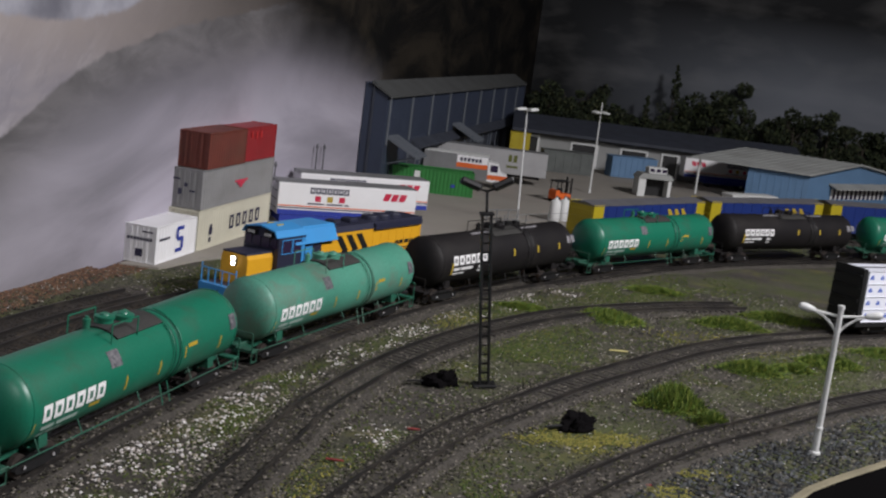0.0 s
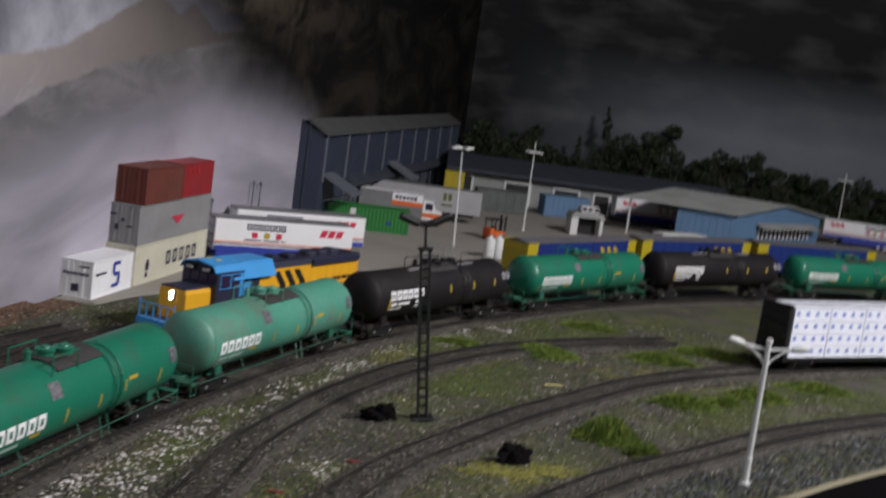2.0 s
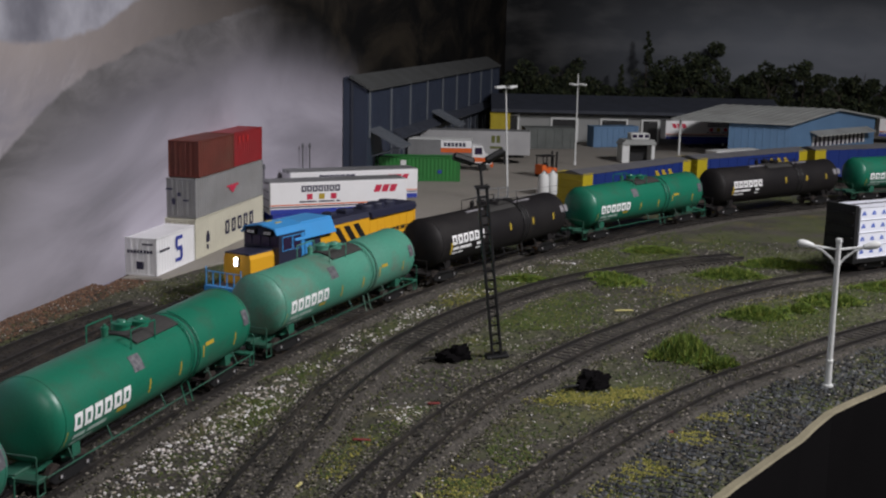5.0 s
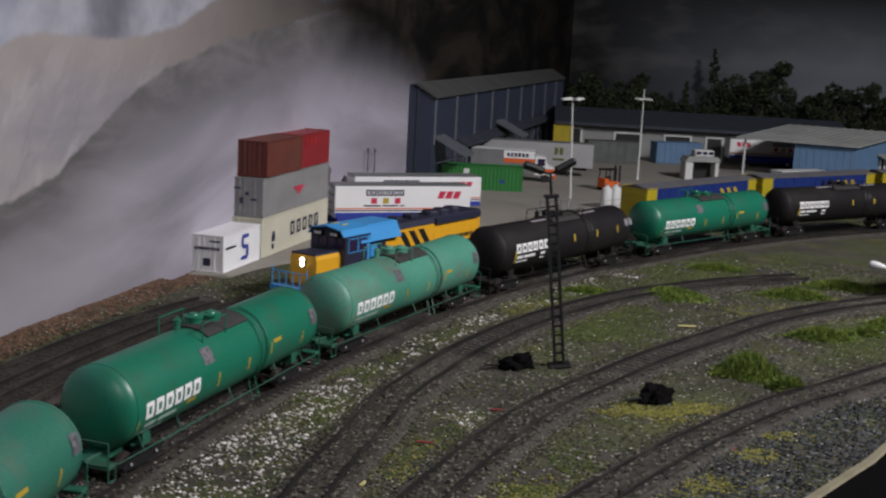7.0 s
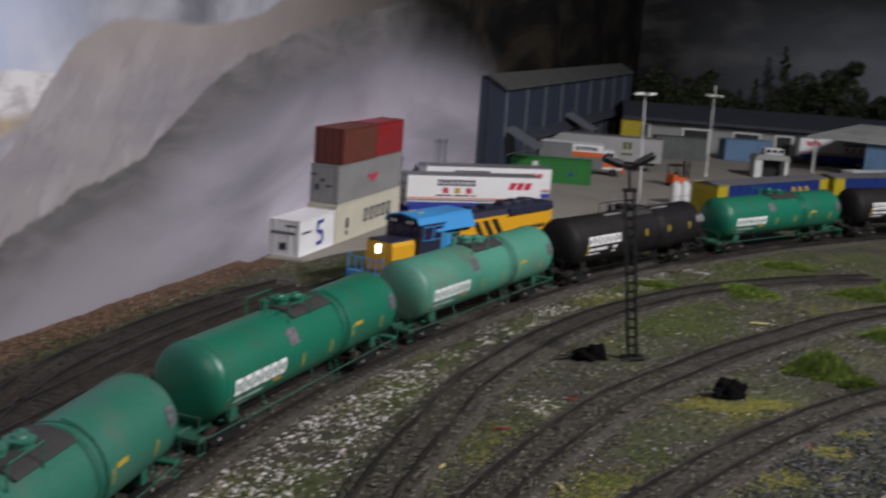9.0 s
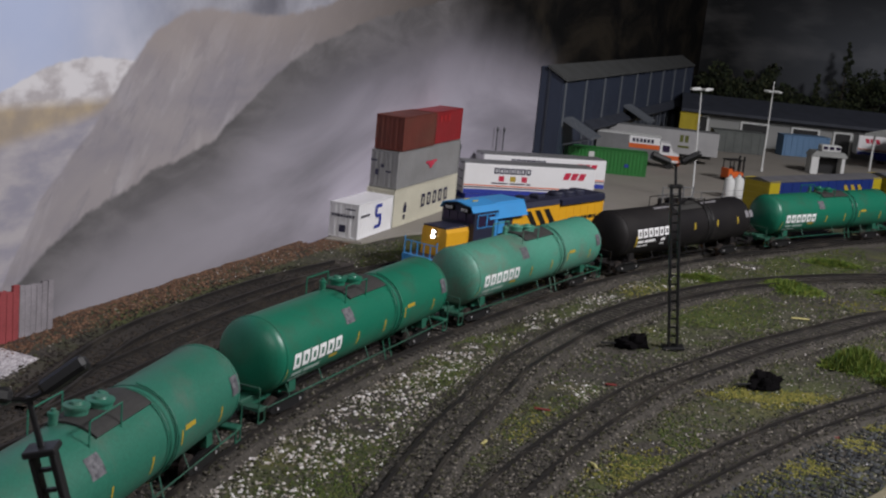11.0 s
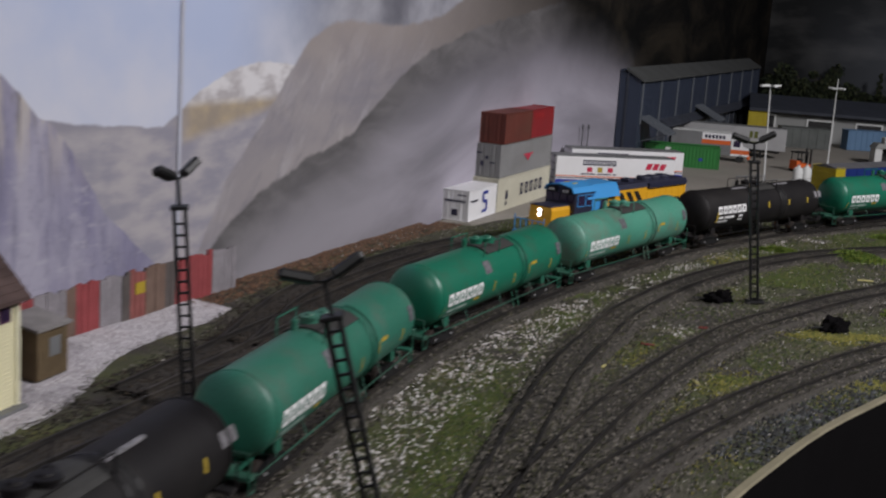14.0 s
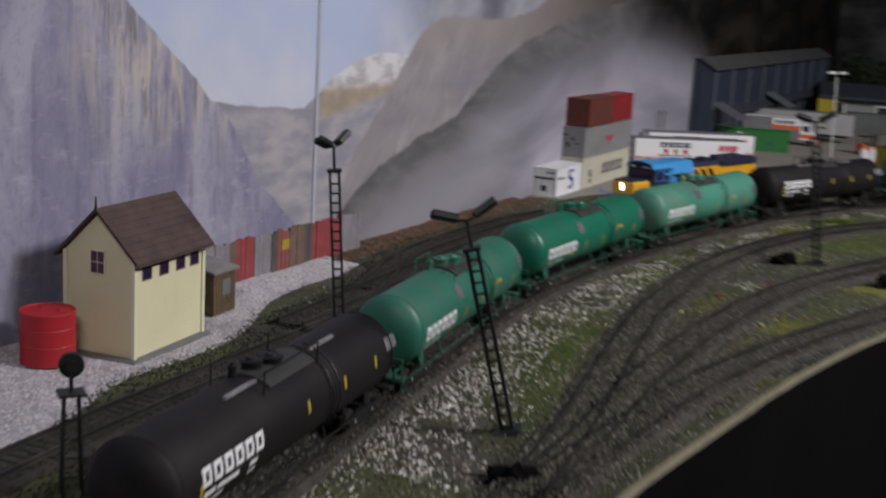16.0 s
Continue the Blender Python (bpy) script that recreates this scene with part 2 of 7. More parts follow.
CREAM_WALL = material("cream_clapboard", (0.70, 0.66, 0.44), 0.7, vary=0.08, scale=40)
BROWN_ROOF = material("brown_shingle", (0.075, 0.045, 0.04), 0.8, vary=0.35, scale=90)
WINDOW_DARK = material("window_glass", (0.03, 0.02, 0.05), 0.15, vary=0.2)
PURPLE_FRAME = material("window_frame_maroon", (0.09, 0.03, 0.07), 0.6, vary=0.2)
DRUM_RED = material("drum_red", (0.40, 0.015, 0.022), 0.5, vary=0.15, scale=40)
CREAM_EDGE = material("board_edge", (0.22, 0.195, 0.125), 0.8, vary=0.3, scale=60, bump=0.3)
BROWN_SHACK = material("shack_wood", (0.13, 0.09, 0.045), 0.8, vary=0.35, scale=80)
HEADLIGHT = glow("headlight_lens", (1.0, 0.95, 0.88), 10)

# ---- backdrop prints ----
def float_curve(nt, pts, lo, hi, top):
    """A node that gives a height for a place along the wall: pts are (place, height), both in millimetres."""
    n, l = nt.nodes, nt.links
    mr = n.new("ShaderNodeMapRange")
    mr.inputs[1].default_value, mr.inputs[2].default_value = lo * MM, hi * MM
    fc = n.new("ShaderNodeFloatCurve")
    cv = fc.mapping.curves[0]
    pts = [((s - lo) / (hi - lo), z / top) for s, z in pts]
    cv.points[0].location, cv.points[1].location = pts[0], pts[-1]
    for p in pts[1:-1]:
        cv.points.new(*p)
    for p in cv.points:
        p.handle_type = "VECTOR"
    fc.mapping.update()
    l.new(mr.outputs[0], fc.inputs["Value"])
    mul = n.new("ShaderNodeMath")
    mul.operation = "MULTIPLY"
    mul.inputs[1].default_value = top * MM
    l.new(fc.outputs[0], mul.inputs[0])
    return mr.inputs[0], mul.outputs[0]


def backdrop_material():
    """The printed mountain scenery of the long wall: sky, snow peaks, pale slab, fog bank, blue cliff and a dark cloudy end."""
    m = bpy.data.materials.new("mountain_print")
    m.use_nodes = True
    nt = m.node_tree
    n, l = nt.nodes, nt.links
    b = n["Principled BSDF"]
    b.inputs["Roughness"].default_value, b.inputs["Specular IOR Level"].default_value = 0.6, 0.12
    co = n.new("ShaderNodeTexCoord")
    sep = n.new("ShaderNodeSeparateXYZ")
    l.new(co.outputs["Object"], sep.inputs[0])

    def noise(scale, detail=6, stretch=(1, 1, 1), rough=0.55, distort=0.0, turn=(0, 0, 0)):
        mp = n.new("ShaderNodeMapping")
        mp.vector_type = "TEXTURE"
        mp.inputs["Scale"].default_value, mp.inputs["Rotation"].default_value = tuple(1 / q for q in stretch), turn
        t = n.new("ShaderNodeTexNoise")
        t.inputs["Scale"].default_value, t.inputs["Detail"].default_value, t.inputs["Roughness"].default_value = scale, detail, rough
        t.inputs["Distortion"].default_value = distort
        l.new(co.outputs["Object"], mp.inputs[0])
        l.new(mp.outputs[0], t.inputs["Vector"])
        return t.outputs["Fac"]

    def maths(op, a, c):
        t = n.new("ShaderNodeMath")
        t.operation = op
        for k, v in enumerate((a, c)):
            if isinstance(v, (int, float)):
                t.inputs[k].default_value = v
            else:
                l.new(v, t.inputs[k])
        return t.outputs[0]

    def rng_(v, a, c, d=0.0, e=1.0):
        t = n.new("ShaderNodeMapRange")
        t.interpolation_type = "SMOOTHSTEP"
        for k, q in enumerate((a, c, d, e)):
            t.inputs[k + 1].default_value = q
        l.new(v, t.inputs[0])
        return t.outputs[0]

    def mix(f, a, c):
        t = n.new("ShaderNodeMix")
        t.data_type = "RGBA"
        for k, v in ((0, f), (6, a), (7, c)):
            if isinstance(v, tuple):
                t.inputs[k].default_value = (*v, 1)
            elif isinstance(v, (int, float)):
                t.inputs[k].default_value = v
            else:
                l.new(v, t.inputs[k])
        return t.outputs[2]

    s, z = sep.outputs["X"], sep.outputs["Z"]

    def below(pts, soft, rough_amount, rough_noise):
        """1 under a ridge line, 0 above it."""
        inp, out = float_curve(nt, pts, -900, 2600, 420)
        l.new(s, inp)
        h = maths("ADD", out, maths("MULTIPLY", maths("SUBTRACT", rough_noise, 0.5), rough_amount * MM))
        return rng_(maths("SUBTRACT", h, z), -soft * MM, soft * MM)

    jag = noise(38, 8, rough=0.6)
    fine = noise(160, 6, rough=0.7)
    cloud = noise(5, 6)
    # sky, bluer to the left, greyer to the right, with soft white clouds low down
    sky = mix(rng_(s, 0.52, 0.72), (0.41, 0.47, 0.64), (0.125, 0.125, 0.148))
    sky = mix(maths("MULTIPLY", rng_(cloud, 0.42, 0.72), rng_(z, 0.36, 0.12)), sky, (0.60, 0.60, 0.66))
    # far grey ridge and snow peaks
    snow = mix(rng_(noise(52, 6, (0.8, 1, 1.4), 0.55), 0.42, 0.66), (0.62, 0.605, 0.62), (0.40, 0.375, 0.385))
    warm = mix(rng_(jag, 0.35, 0.65), (0.42, 0.34, 0.235), (0.30, 0.255, 0.21))
    valley = mix(rng_(noise(26, 7, (1, 1, 2.5)), 0.35, 0.65), (0.27, 0.262, 0.31), (0.40, 0.375, 0.39))
    peaks = mix(rng_(z, 0.124, 0.132), mix(rng_(maths("SUBTRACT", z, maths("MULTIPLY", s, 0.16)), 0.022, 0.032), valley, warm), snow)
    peaks = mix(rng_(s, 0.475, 0.50), mix(rng_(z, 0.112, 0.122), valley, (0.26, 0.25, 0.29)), peaks)
    col = mix(below([(-900, 120), (300, 120), (351, 127), (388, 122), (469, 115), (503, 136), (536, 148), (572, 153), (640, 150), (2600, 150)], 1.2, 8, jag), sky, peaks)
    # pale slab with streaks
    streak = noise(18, 7, (0.4, 1, 1.0), 0.58, 0.6)
    slab = mix(rng_(streak, 0.32, 0.7), (0.225, 0.212, 0.24), (0.305, 0.28, 0.285))
    # paler scree running down the slab, tan rock along its crest
    for scale, lo, hi, colour, amount in ((30, 0.50, 0.68, (0.39, 0.37, 0.39), 0.5), (64, 0.55, 0.68, (0.44, 0.42, 0.42), 0.22), (48, 0.52, 0.66, (0.19, 0.18, 0.205), 0.5)):
        slab = mix(maths("MULTIPLY", rng_(noise(scale, 7, (0.5, 1, 1.4), 0.6, 0.25, (0, radians(-50), 0)), lo, hi), amount), slab, colour)
    slab = mix(maths("MULTIPLY", rng_(maths("ADD", z, maths("MULTIPLY", jag, 0.03)), 0.145, 0.195), 0.7), slab, (0.285, 0.248, 0.232))
    # slab gets darker towards the right
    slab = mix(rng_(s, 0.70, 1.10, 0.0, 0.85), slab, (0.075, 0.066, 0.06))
    col = mix(below([(-900, 0), (480, 0), (498, 22), (514, 40), (533, 70), (557, 94), (579, 110), (597, 128), (612, 145), (629, 160), (646, 171), (667, 179), (696, 183), (738, 181), (779, 179), (822, 182), (870, 189), (932, 210), (1016, 240), (1070, 226), (1100, 238), (1156, 214), (1300, 226), (1420, 250), (1500, 300), (2600, 330)], 2.5, 12, jag), col, slab)
    # fog bank
    fog = mix(rng_(noise(10, 7, (0.3, 1, 0.8), 0.55, 0.9), 0.33, 0.68), (0.19, 0.182, 0.21), (0.37, 0.348, 0.405))
    fog = mix(rng_(s, 0.62, 1.0), mix(0.5, fog, (0.19, 0.185, 0.185)), fog)
    fog = mix(rng_(s, 0.85, 1.25), fog, mix(0.25, fog, (0.40, 0.38, 0.445)))
    # fog gets darker towards the top, more so on the right
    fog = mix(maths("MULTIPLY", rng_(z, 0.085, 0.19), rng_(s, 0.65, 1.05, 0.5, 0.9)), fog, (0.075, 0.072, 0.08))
    ridge4 = [(-900, 0), (500, 0), (508, 20), (532, 37), (560, 52), (591, 64), (634, 76), (673, 85), (717, 95), (735, 105), (759, 118), (783, 130), (815, 145), (849, 155), (886, 163), (940, 175), (1000, 183), (1104, 196), (1180, 206), (1327, 210), (1420, 190), (1500, 160), (1560, 60), (2600, 20)]
    dark_edge = below([(a, h + 2) for a, h in ridge4], 2, 14, jag)
    inner = below([(a, h - 30) for a, h in ridge4], 34, 26, noise(12, 6, (0.4, 1, 1)))
    bank = mix(inner, mix(rng_(noise(34, 8, (0.35, 1, 1), 0.62, 0.5), 0.32, 0.68), (0.09, 0.086, 0.088), (0.16, 0.152, 0.156)), fog)
    col = mix(dark_edge, col, bank)
    # the dark end, reaching further left the higher up
    dark_end = mix(rng_(noise(14, 8, (0.35, 1, 0.8), 0.65, 0.8), 0.42, 0.68), (0.004, 0.004, 0.004), (0.023, 0.019, 0.014))
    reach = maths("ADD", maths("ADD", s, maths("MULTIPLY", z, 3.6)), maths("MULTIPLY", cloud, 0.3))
    dark_end = mix(maths("MULTIPLY", maths("MULTIPLY", rng_(z, 0.2, 0.3), rng_(reach, 2.75, 2.35)), rng_(noise(22, 8, (0.4, 1, 0.7), 0.65, 0.8), 0.4, 0.6)), dark_end, (0.075, 0.058, 0.042))
    col = mix(rng_(reach, 1.82, 2.24), col, dark_end)
    # blue-grey cliff
    strata = noise(15, 9, (1.6, 1, 0.6), 0.62, 0.35)
    cliff = mix(rng_(strata, 0.36, 0.66), (0.215, 0.205, 0.30), (0.36, 0.345, 0.425))
    cliff = mix(maths("MULTIPLY", rng_(noise(30, 8, (2.6, 1, 0.5), 0.62, 0.3), 0.48, 0.66), 0.55), cliff, (0.16, 0.155, 0.225))
    cliff = mix(maths("MULTIPLY", rng_(noise(60, 8, (0.7, 1, 2.2), 0.66), 0.54, 0.68), 0.45), cliff, (0.44, 0.425, 0.48))
    cliff = mix(maths("MULTIPLY", rng_(fine, 0.5, 0.64), 0.3), cliff, (0.15, 0.145, 0.19))
    # sunlit tan buttresses near the crest, dark cracks between them
    sunlit = maths("MULTIPLY", rng_(s, 0.20, 0.30), rng_(z, 0.075, 0.15))
    cliff = mix(maths("MULTIPLY", sunlit, rng_(noise(36, 7, (3.0, 1, 0.45), 0.6), 0.42, 0.62)), cliff, (0.47, 0.425, 0.385))
    cliff = mix(maths("MULTIPLY", sunlit, rng_(noise(52, 7, (2.6, 1, 0.5), 0.6), 0.54, 0.66)), cliff, (0.20, 0.185, 0.20))
    col = mix(below([(-900, 330), (150, 300), (225, 240), (278, 190), (303, 171), (335, 148), (358, 129), (376, 118), (395, 94), (409, 73), (430, 55), (456, 36), (482, 12), (520, 0), (2600, 0)], 1.0, 9, jag), col, cliff)
    l.new(col, b.inputs["Base Color"])
    return m


def night_sky_material():
    """Dark stormy sky print with paler cloud streaks low down."""
    m = material("storm_sky_print", (0.014, 0.015, 0.019), 0.7, vary=0.2, scale=3, bump=0.0, spec=0.12)
    nt = m.node_tree
    n, l = nt.nodes, nt.links
    b = n["Principled BSDF"]
    co = n.new("ShaderNodeTexCoord")
    sep = n.new("ShaderNodeSeparateXYZ")
    mp = n.new("ShaderNodeMapping")
    mp.inputs["Scale"].default_value = (1.0, 1, 2.6)
    ns = n.new("ShaderNodeTexNoise")
    ns.inputs["Scale"].default_value, ns.inputs["Detail"].default_value = 6.5, 7
    l.new(co.outputs["Object"], mp.inputs[0])
    l.new(mp.outputs[0], ns.inputs["Vector"])
    l.new(co.outputs["Object"], sep.inputs[0])
    r1 = n.new("ShaderNodeMapRange")
    r1.inputs[1].default_value, r1.inputs[2].default_value = 0.48, 0.75
    l.new(ns.outputs["Fac"], r1.inputs[0])
    r2 = n.new("ShaderNodeMapRange")
    r2.inputs[1].default_value, r2.inputs[2].default_value = 0.30, 0.15
    l.new(sep.outputs["Z"], r2.inputs[0])
    r3 = n.new("ShaderNodeMapRange")
    r3.inputs[1].default_value, r3.inputs[2].default_value, r3.inputs[4].default_value = 0.05, 0.5, 0.42
    l.new(sep.outputs["X"], r3.inputs[0])
    low = n.new("ShaderNodeMath")
    low.operation = "MULTIPLY"
    l.new(r2.outputs[0], low.inputs[0])
    l.new(r3.outputs[0], low.inputs[1])
    mx = n.new("ShaderNodeMix")
    mx.data_type = "RGBA"
    mx.inputs[6].default_value, mx.inputs[7].default_value = (0.0105, 0.0115, 0.0125, 1), (0.065, 0.064, 0.064, 1)
    l.new(r1.outputs[0], mx.inputs[0])
    mx2 = n.new("ShaderNodeMix")
    mx2.data_type = "RGBA"
    mx2.inputs[7].default_value = (0.34, 0.37, 0.43, 1)
    l.new(low.outputs[0], mx2.inputs[0])
    l.new(mx.outputs[2], mx2.inputs[6])
    l.new(mx2.outputs[2], b.inputs["Base Color"])
    return m


def ground_material():
    """Brown-grey scenic earth with moss, dry grass, dark cinders and pale grit patches."""
    m = material("scenic_ground", (0.055, 0.047, 0.04), 0.95, vary=0.6, scale=30, bump=1.0, tint=(0.028, 0.024, 0.019), fine=700)
    nt = m.node_tree
    n, l = nt.nodes, nt.links
    b = n["Principled BSDF"]
    co = n.new("ShaderNodeTexCoord")
    out = b.inputs["Base Color"].links[0].from_socket
    for scale, lo, hi, colour, amount, seed in ((9, 0.44, 0.60, (0.058, 0.072, 0.015), 0.85, 0.0), (14, 0.56, 0.68, (0.12, 0.115, 0.022), 0.7, 3.1), (11, 0.56, 0.70, (0.03, 0.026, 0.026), 0.75, 7.7), (320, 0.60, 0.68, (0.18, 0.165, 0.15), 0.6, 1.3)):
        mp = n.new("ShaderNodeMapping")
        mp.inputs["Location"].default_value = (seed, seed * 2, 0)
        t = n.new("ShaderNodeTexNoise")
        t.inputs["Scale"].default_value, t.inputs["Detail"].default_value, t.inputs["Roughness"].default_value = scale, 8, 0.68
        l.new(co.outputs["Object"], mp.inputs[0])
        l.new(mp.outputs[0], t.inputs["Vector"])
        r = n.new("ShaderNodeMapRange")
        r.inputs[1].default_value, r.inputs[2].default_value, r.inputs[4].default_value = lo, hi, amount
        l.new(t.outputs["Fac"], r.inputs[0])
        mx = n.new("ShaderNodeMix")
        mx.data_type = "RGBA"
        mx.inputs[7].default_value = (*colour, 1)
        l.new(r.outputs[0], mx.inputs[0])
        l.new(out, mx.inputs[6])
        out = mx.outputs[2]
    l.new(out, b.inputs["Base Color"])
    return m


# ---- the room and the layout's large structure ----
WALL_O, WALL_D = Vector((-428.4, 0, 0)), Vector((0.205, 1, 0)).normalized()
WALL_DEG = math.degrees(math.atan2(WALL_D.y, WALL_D.x))


def wall_x(y):
    return -428.4 + 0.205 * y


def wall_slab(name, x, y, rz, s0, s1, z0, z1, thick, mat, label):
    """A wall whose face lies on its local y = 0 and whose body is behind it."""
    bm = bmesh.new()
    box(bm, s0, 0, z0, s1, thick, z1)
    return tagged(at_mm(part(name, bm, mat), x, y, 0, rz), label, "wall", kind="structure")


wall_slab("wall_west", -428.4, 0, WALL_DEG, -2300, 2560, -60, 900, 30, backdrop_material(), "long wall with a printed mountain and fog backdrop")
wall_slab("wall_north", 85, 2480, -6, -60, 2300, -60, 900, 30, night_sky_material(), "dark wall with a printed storm sky backdrop")
bm = bmesh.new()
box(bm, 481, -1.4, 20, 484.6, 0.2, 330, 0.5)
tagged(at_mm(part("trim", bm, material("white_strip", (0.44, 0.45, 0.52), 0.5, vary=0.1)), -428.4, 0, 0, WALL_DEG), "white vertical strip covering the backdrop's seam", "trim", kind="structure")
ROOM = material("dark_room_paint", (0.10, 0.09, 0.085), 0.8, vary=0.2, scale=4, bump=0.1)
wall_slab("wall_south", 2400, -2200, 180, 0, 3400, -1000, 1700, 30, ROOM, "plain dim wall behind the aisle")
wall_slab("wall_east", 2330, 2250, -90, 0, 4480, -1000, 1700, 30, ROOM, "plain dim side wall of the room")
wall_slab("wall_upper_west", -428.4, 0, WALL_DEG, -2300, 2560, 900, 1700, 30, ROOM, "plain dim wall above the printed backdrop")
wall_slab("wall_upper_north", 85, 2480, -6, -60, 2300, 900, 1700, 30, ROOM, "plain dim wall above the storm sky print")
for nm, z0, lab in (("ceiling", 1700, "dim plain ceiling over the layout room"), ("floor", -1030, "dark room floor under the layout")):
    bm = bmesh.new()
    box(bm, -950, -2250, z0, 2450, 2600, z0 + 30)
    tagged(part(nm, bm, ROOM), lab, nm, kind="structure")

# the board's front edge: a raised black fascia with a pale top edge
FASCIA = [(-75, -420), (-62, -150), (-48, -50), (-36, 6), (-23, 49), (-7, 98), (12, 155), (43, 232), (73, 290), (102, 338), (143, 397), (178, 447), (300, 560), (480, 660), (760, 760), (1150, 860), (1800, 930), (2300, 950)]
EDGE_Z = 48
fascia_line = spline(FASCIA, 20)


def fascia_x(y):
    for a, b in zip(fascia_line, fascia_line[1:]):
        if a.y <= y <= b.y:
            return a.x + (b.x - a.x) * (y - a.y) / max(b.y - a.y, 1e-6)
    return fascia_line[0].x if y < fascia_line[0].y else 2300


bm = bmesh.new()
sweep(bm, fascia_line, [(-1.4, EDGE_Z), (1.4, EDGE_Z), (1.4, -180), (-1.4, -180)], closed=True)
tagged(part("fascia", bm, BLACK_MATT), "black painted board along the layout's front edge", "fascia", kind="structure")
bm = bmesh.new()
edge_line = [Vector((p.x + 0.5 * noise.noise(p * 0.05), p.y, 0)) for p in fascia_line]
sweep(bm, edge_line, [(-1.8, EDGE_Z), (-1.5, EDGE_Z + 0.8), (1.4, EDGE_Z + 0.9), (1.9, EDGE_Z)], closed=True)
tagged(part("trim", bm, CREAM_EDGE), "rough pale cream top edge of the front board", "trim", kind="structure")

# ---- tracks ----
LINES = {
    "A": [(-200, -330), (-200, -150), (-195, -15), (-181, 206), (-161, 437), (-102, 652), (-11, 866), (121, 1063), (275, 1232), (460, 1372), (680, 1480), (950, 1560)],
    "L": [(-330, -330), (-310, -100), (-288, 100), (-255, 280), (-234, 375), (-188, 620), (-145, 760), (-100, 860), (-20, 995), (68, 1130), (140, 1225), (270, 1370), (430, 1500), (650, 1610), (950, 1690)],
    "M": [(-275, 300), (-262, 400), (-249, 480), (-236, 560), (-218, 650), (-194, 735), (-150, 830), (-90, 930), (-30, 1020)],
    "N": [(-262, 400), (-270, 520), (-258, 610), (-236, 700), (-205, 780)],
    "B": [(-104, -200), (-98, -20), (-88, 100), (-82, 190), (-80, 270), (-79, 346), (-74, 444), (-63, 523), (-53, 588), (-27, 678), (-5, 733), (15, 775), (35, 810), (80, 875), (127, 924), (190, 975), (250, 1010)],
    "C": [(-88, 100), (-71, 197), (-60, 284), (-42, 375), (-17, 470), (20, 572), (56, 638), (95, 704), (139, 766), (189, 834), (254, 898), (330, 955), (415, 1012), (520, 1070), (680, 1140)],
    "D": [(-84, 110), (-58, 201), (-35, 277), (-8, 345), (24, 413), (62, 482), (102, 546), (150, 611), (205, 670), (261, 730), (330, 792), (430, 862), (560, 930), (760, 1010)],
}
TRACK_Z = 2.2
lines = {k: spline(v, 6.0) for k, v in LINES.items()}


def ground_z(x, y):
    """Uneven scenic ground, banked up a little at the long wall, level in the truck yard."""
    h = 1.3 * noise.noise(Vector((x, y, 0)) * 0.02) + 0.6 * noise.noise(Vector((x, y, 5)) * 0.08)
    d = x - wall_x(y)
    if y < 830 and d < 40:
        h += (40 - d) * 0.12
    return h - 0.8


bm = bmesh.new()
ys = [-430 + 9 * k for k in range(330)]
grid = []
for y in ys:
    x0, x1 = wall_x(y) - 4, fascia_x(y) - 1.5
    row = []
    nx = 90
    for k in range(nx + 1):
        f = k / nx
        x = x0 + (x1 - x0) * f
        row.append(bm.verts.new((x, y, ground_z(x, y))))
    grid.append(row)
for r0, r1 in zip(grid, grid[1:]):
    for k in range(90):
        bm.faces.new((r0[k], r0[k + 1], r1[k + 1], r1[k]))
GROUND = ground_material()
tagged(part("ground", bm, GROUND, smooth=True), "brown scenic earth with moss, cinders and dry grass", "ground", kind="structure")

# concrete truck yard
bm = bmesh.new()
yard = [(-247, 868), (-217, 870), (-196, 925), (-150, 985), (-108, 1040), (-60, 1110), (10, 1215), (90, 1310), (190, 1410), (330, 1530), (520, 1640), (800, 1740), (1500, 1820), (1500, 2440), (90, 2470)]
prism(bm, yard, -3, 0.9, "Z")
tagged(part("pavement", bm, CONCRETE), "pale concrete truck yard, stained and dusty", "pavement", kind="structure")


def build_track(key, label):
    root = thing("track", label, "railway track", "layout tracks")
    line = lines[key]
    bm = bmesh.new()
    w = 15
    sweep(bm, line, [(-w - 4, -1.8), (-w + 1, TRACK_Z - 0.15), (w - 1, TRACK_Z - 0.15), (w + 4, -1.8)])
    part("roadbed", bm, BALLAST_DARK if key in "LMN" else BALLAST, root, "dark cinders" if key in "LMN" else "grey-brown ballast")
    for side in (-1, 1):
        bm = bmesh.new()
        c = side * 8.6
        sweep(bm, line, [(c - 0.9, TRACK_Z), (c - 0.9, TRACK_Z + 0.4), (c - 0.6, TRACK_Z + 0.6), (c - 0.75, TRACK_Z + 2.5), (c + 0.75, TRACK_Z + 2.5), (c + 0.6, TRACK_Z + 0.6), (c + 0.9, TRACK_Z + 0.4), (c + 0.9, TRACK_Z)], closed=True)
        part("rail", bm, RAIL, root)
    return root


TRACKS = {k: build_track(k, lab) for k, lab in (
    ("A", "railway track under the tank cars in grey ballast"), ("L", "railway track under the yellow locomotive"), ("M", "dark railway siding beside the wall bank"),
    ("N", "overgrown railway spur near the concrete yard"), ("B", "curved railway track with dark ties"), ("C", "curved railway track leading to the lumber car"), ("D", "buried railway track near the front edge"))}
RAIL_TOP = TRACK_Z + 2.5

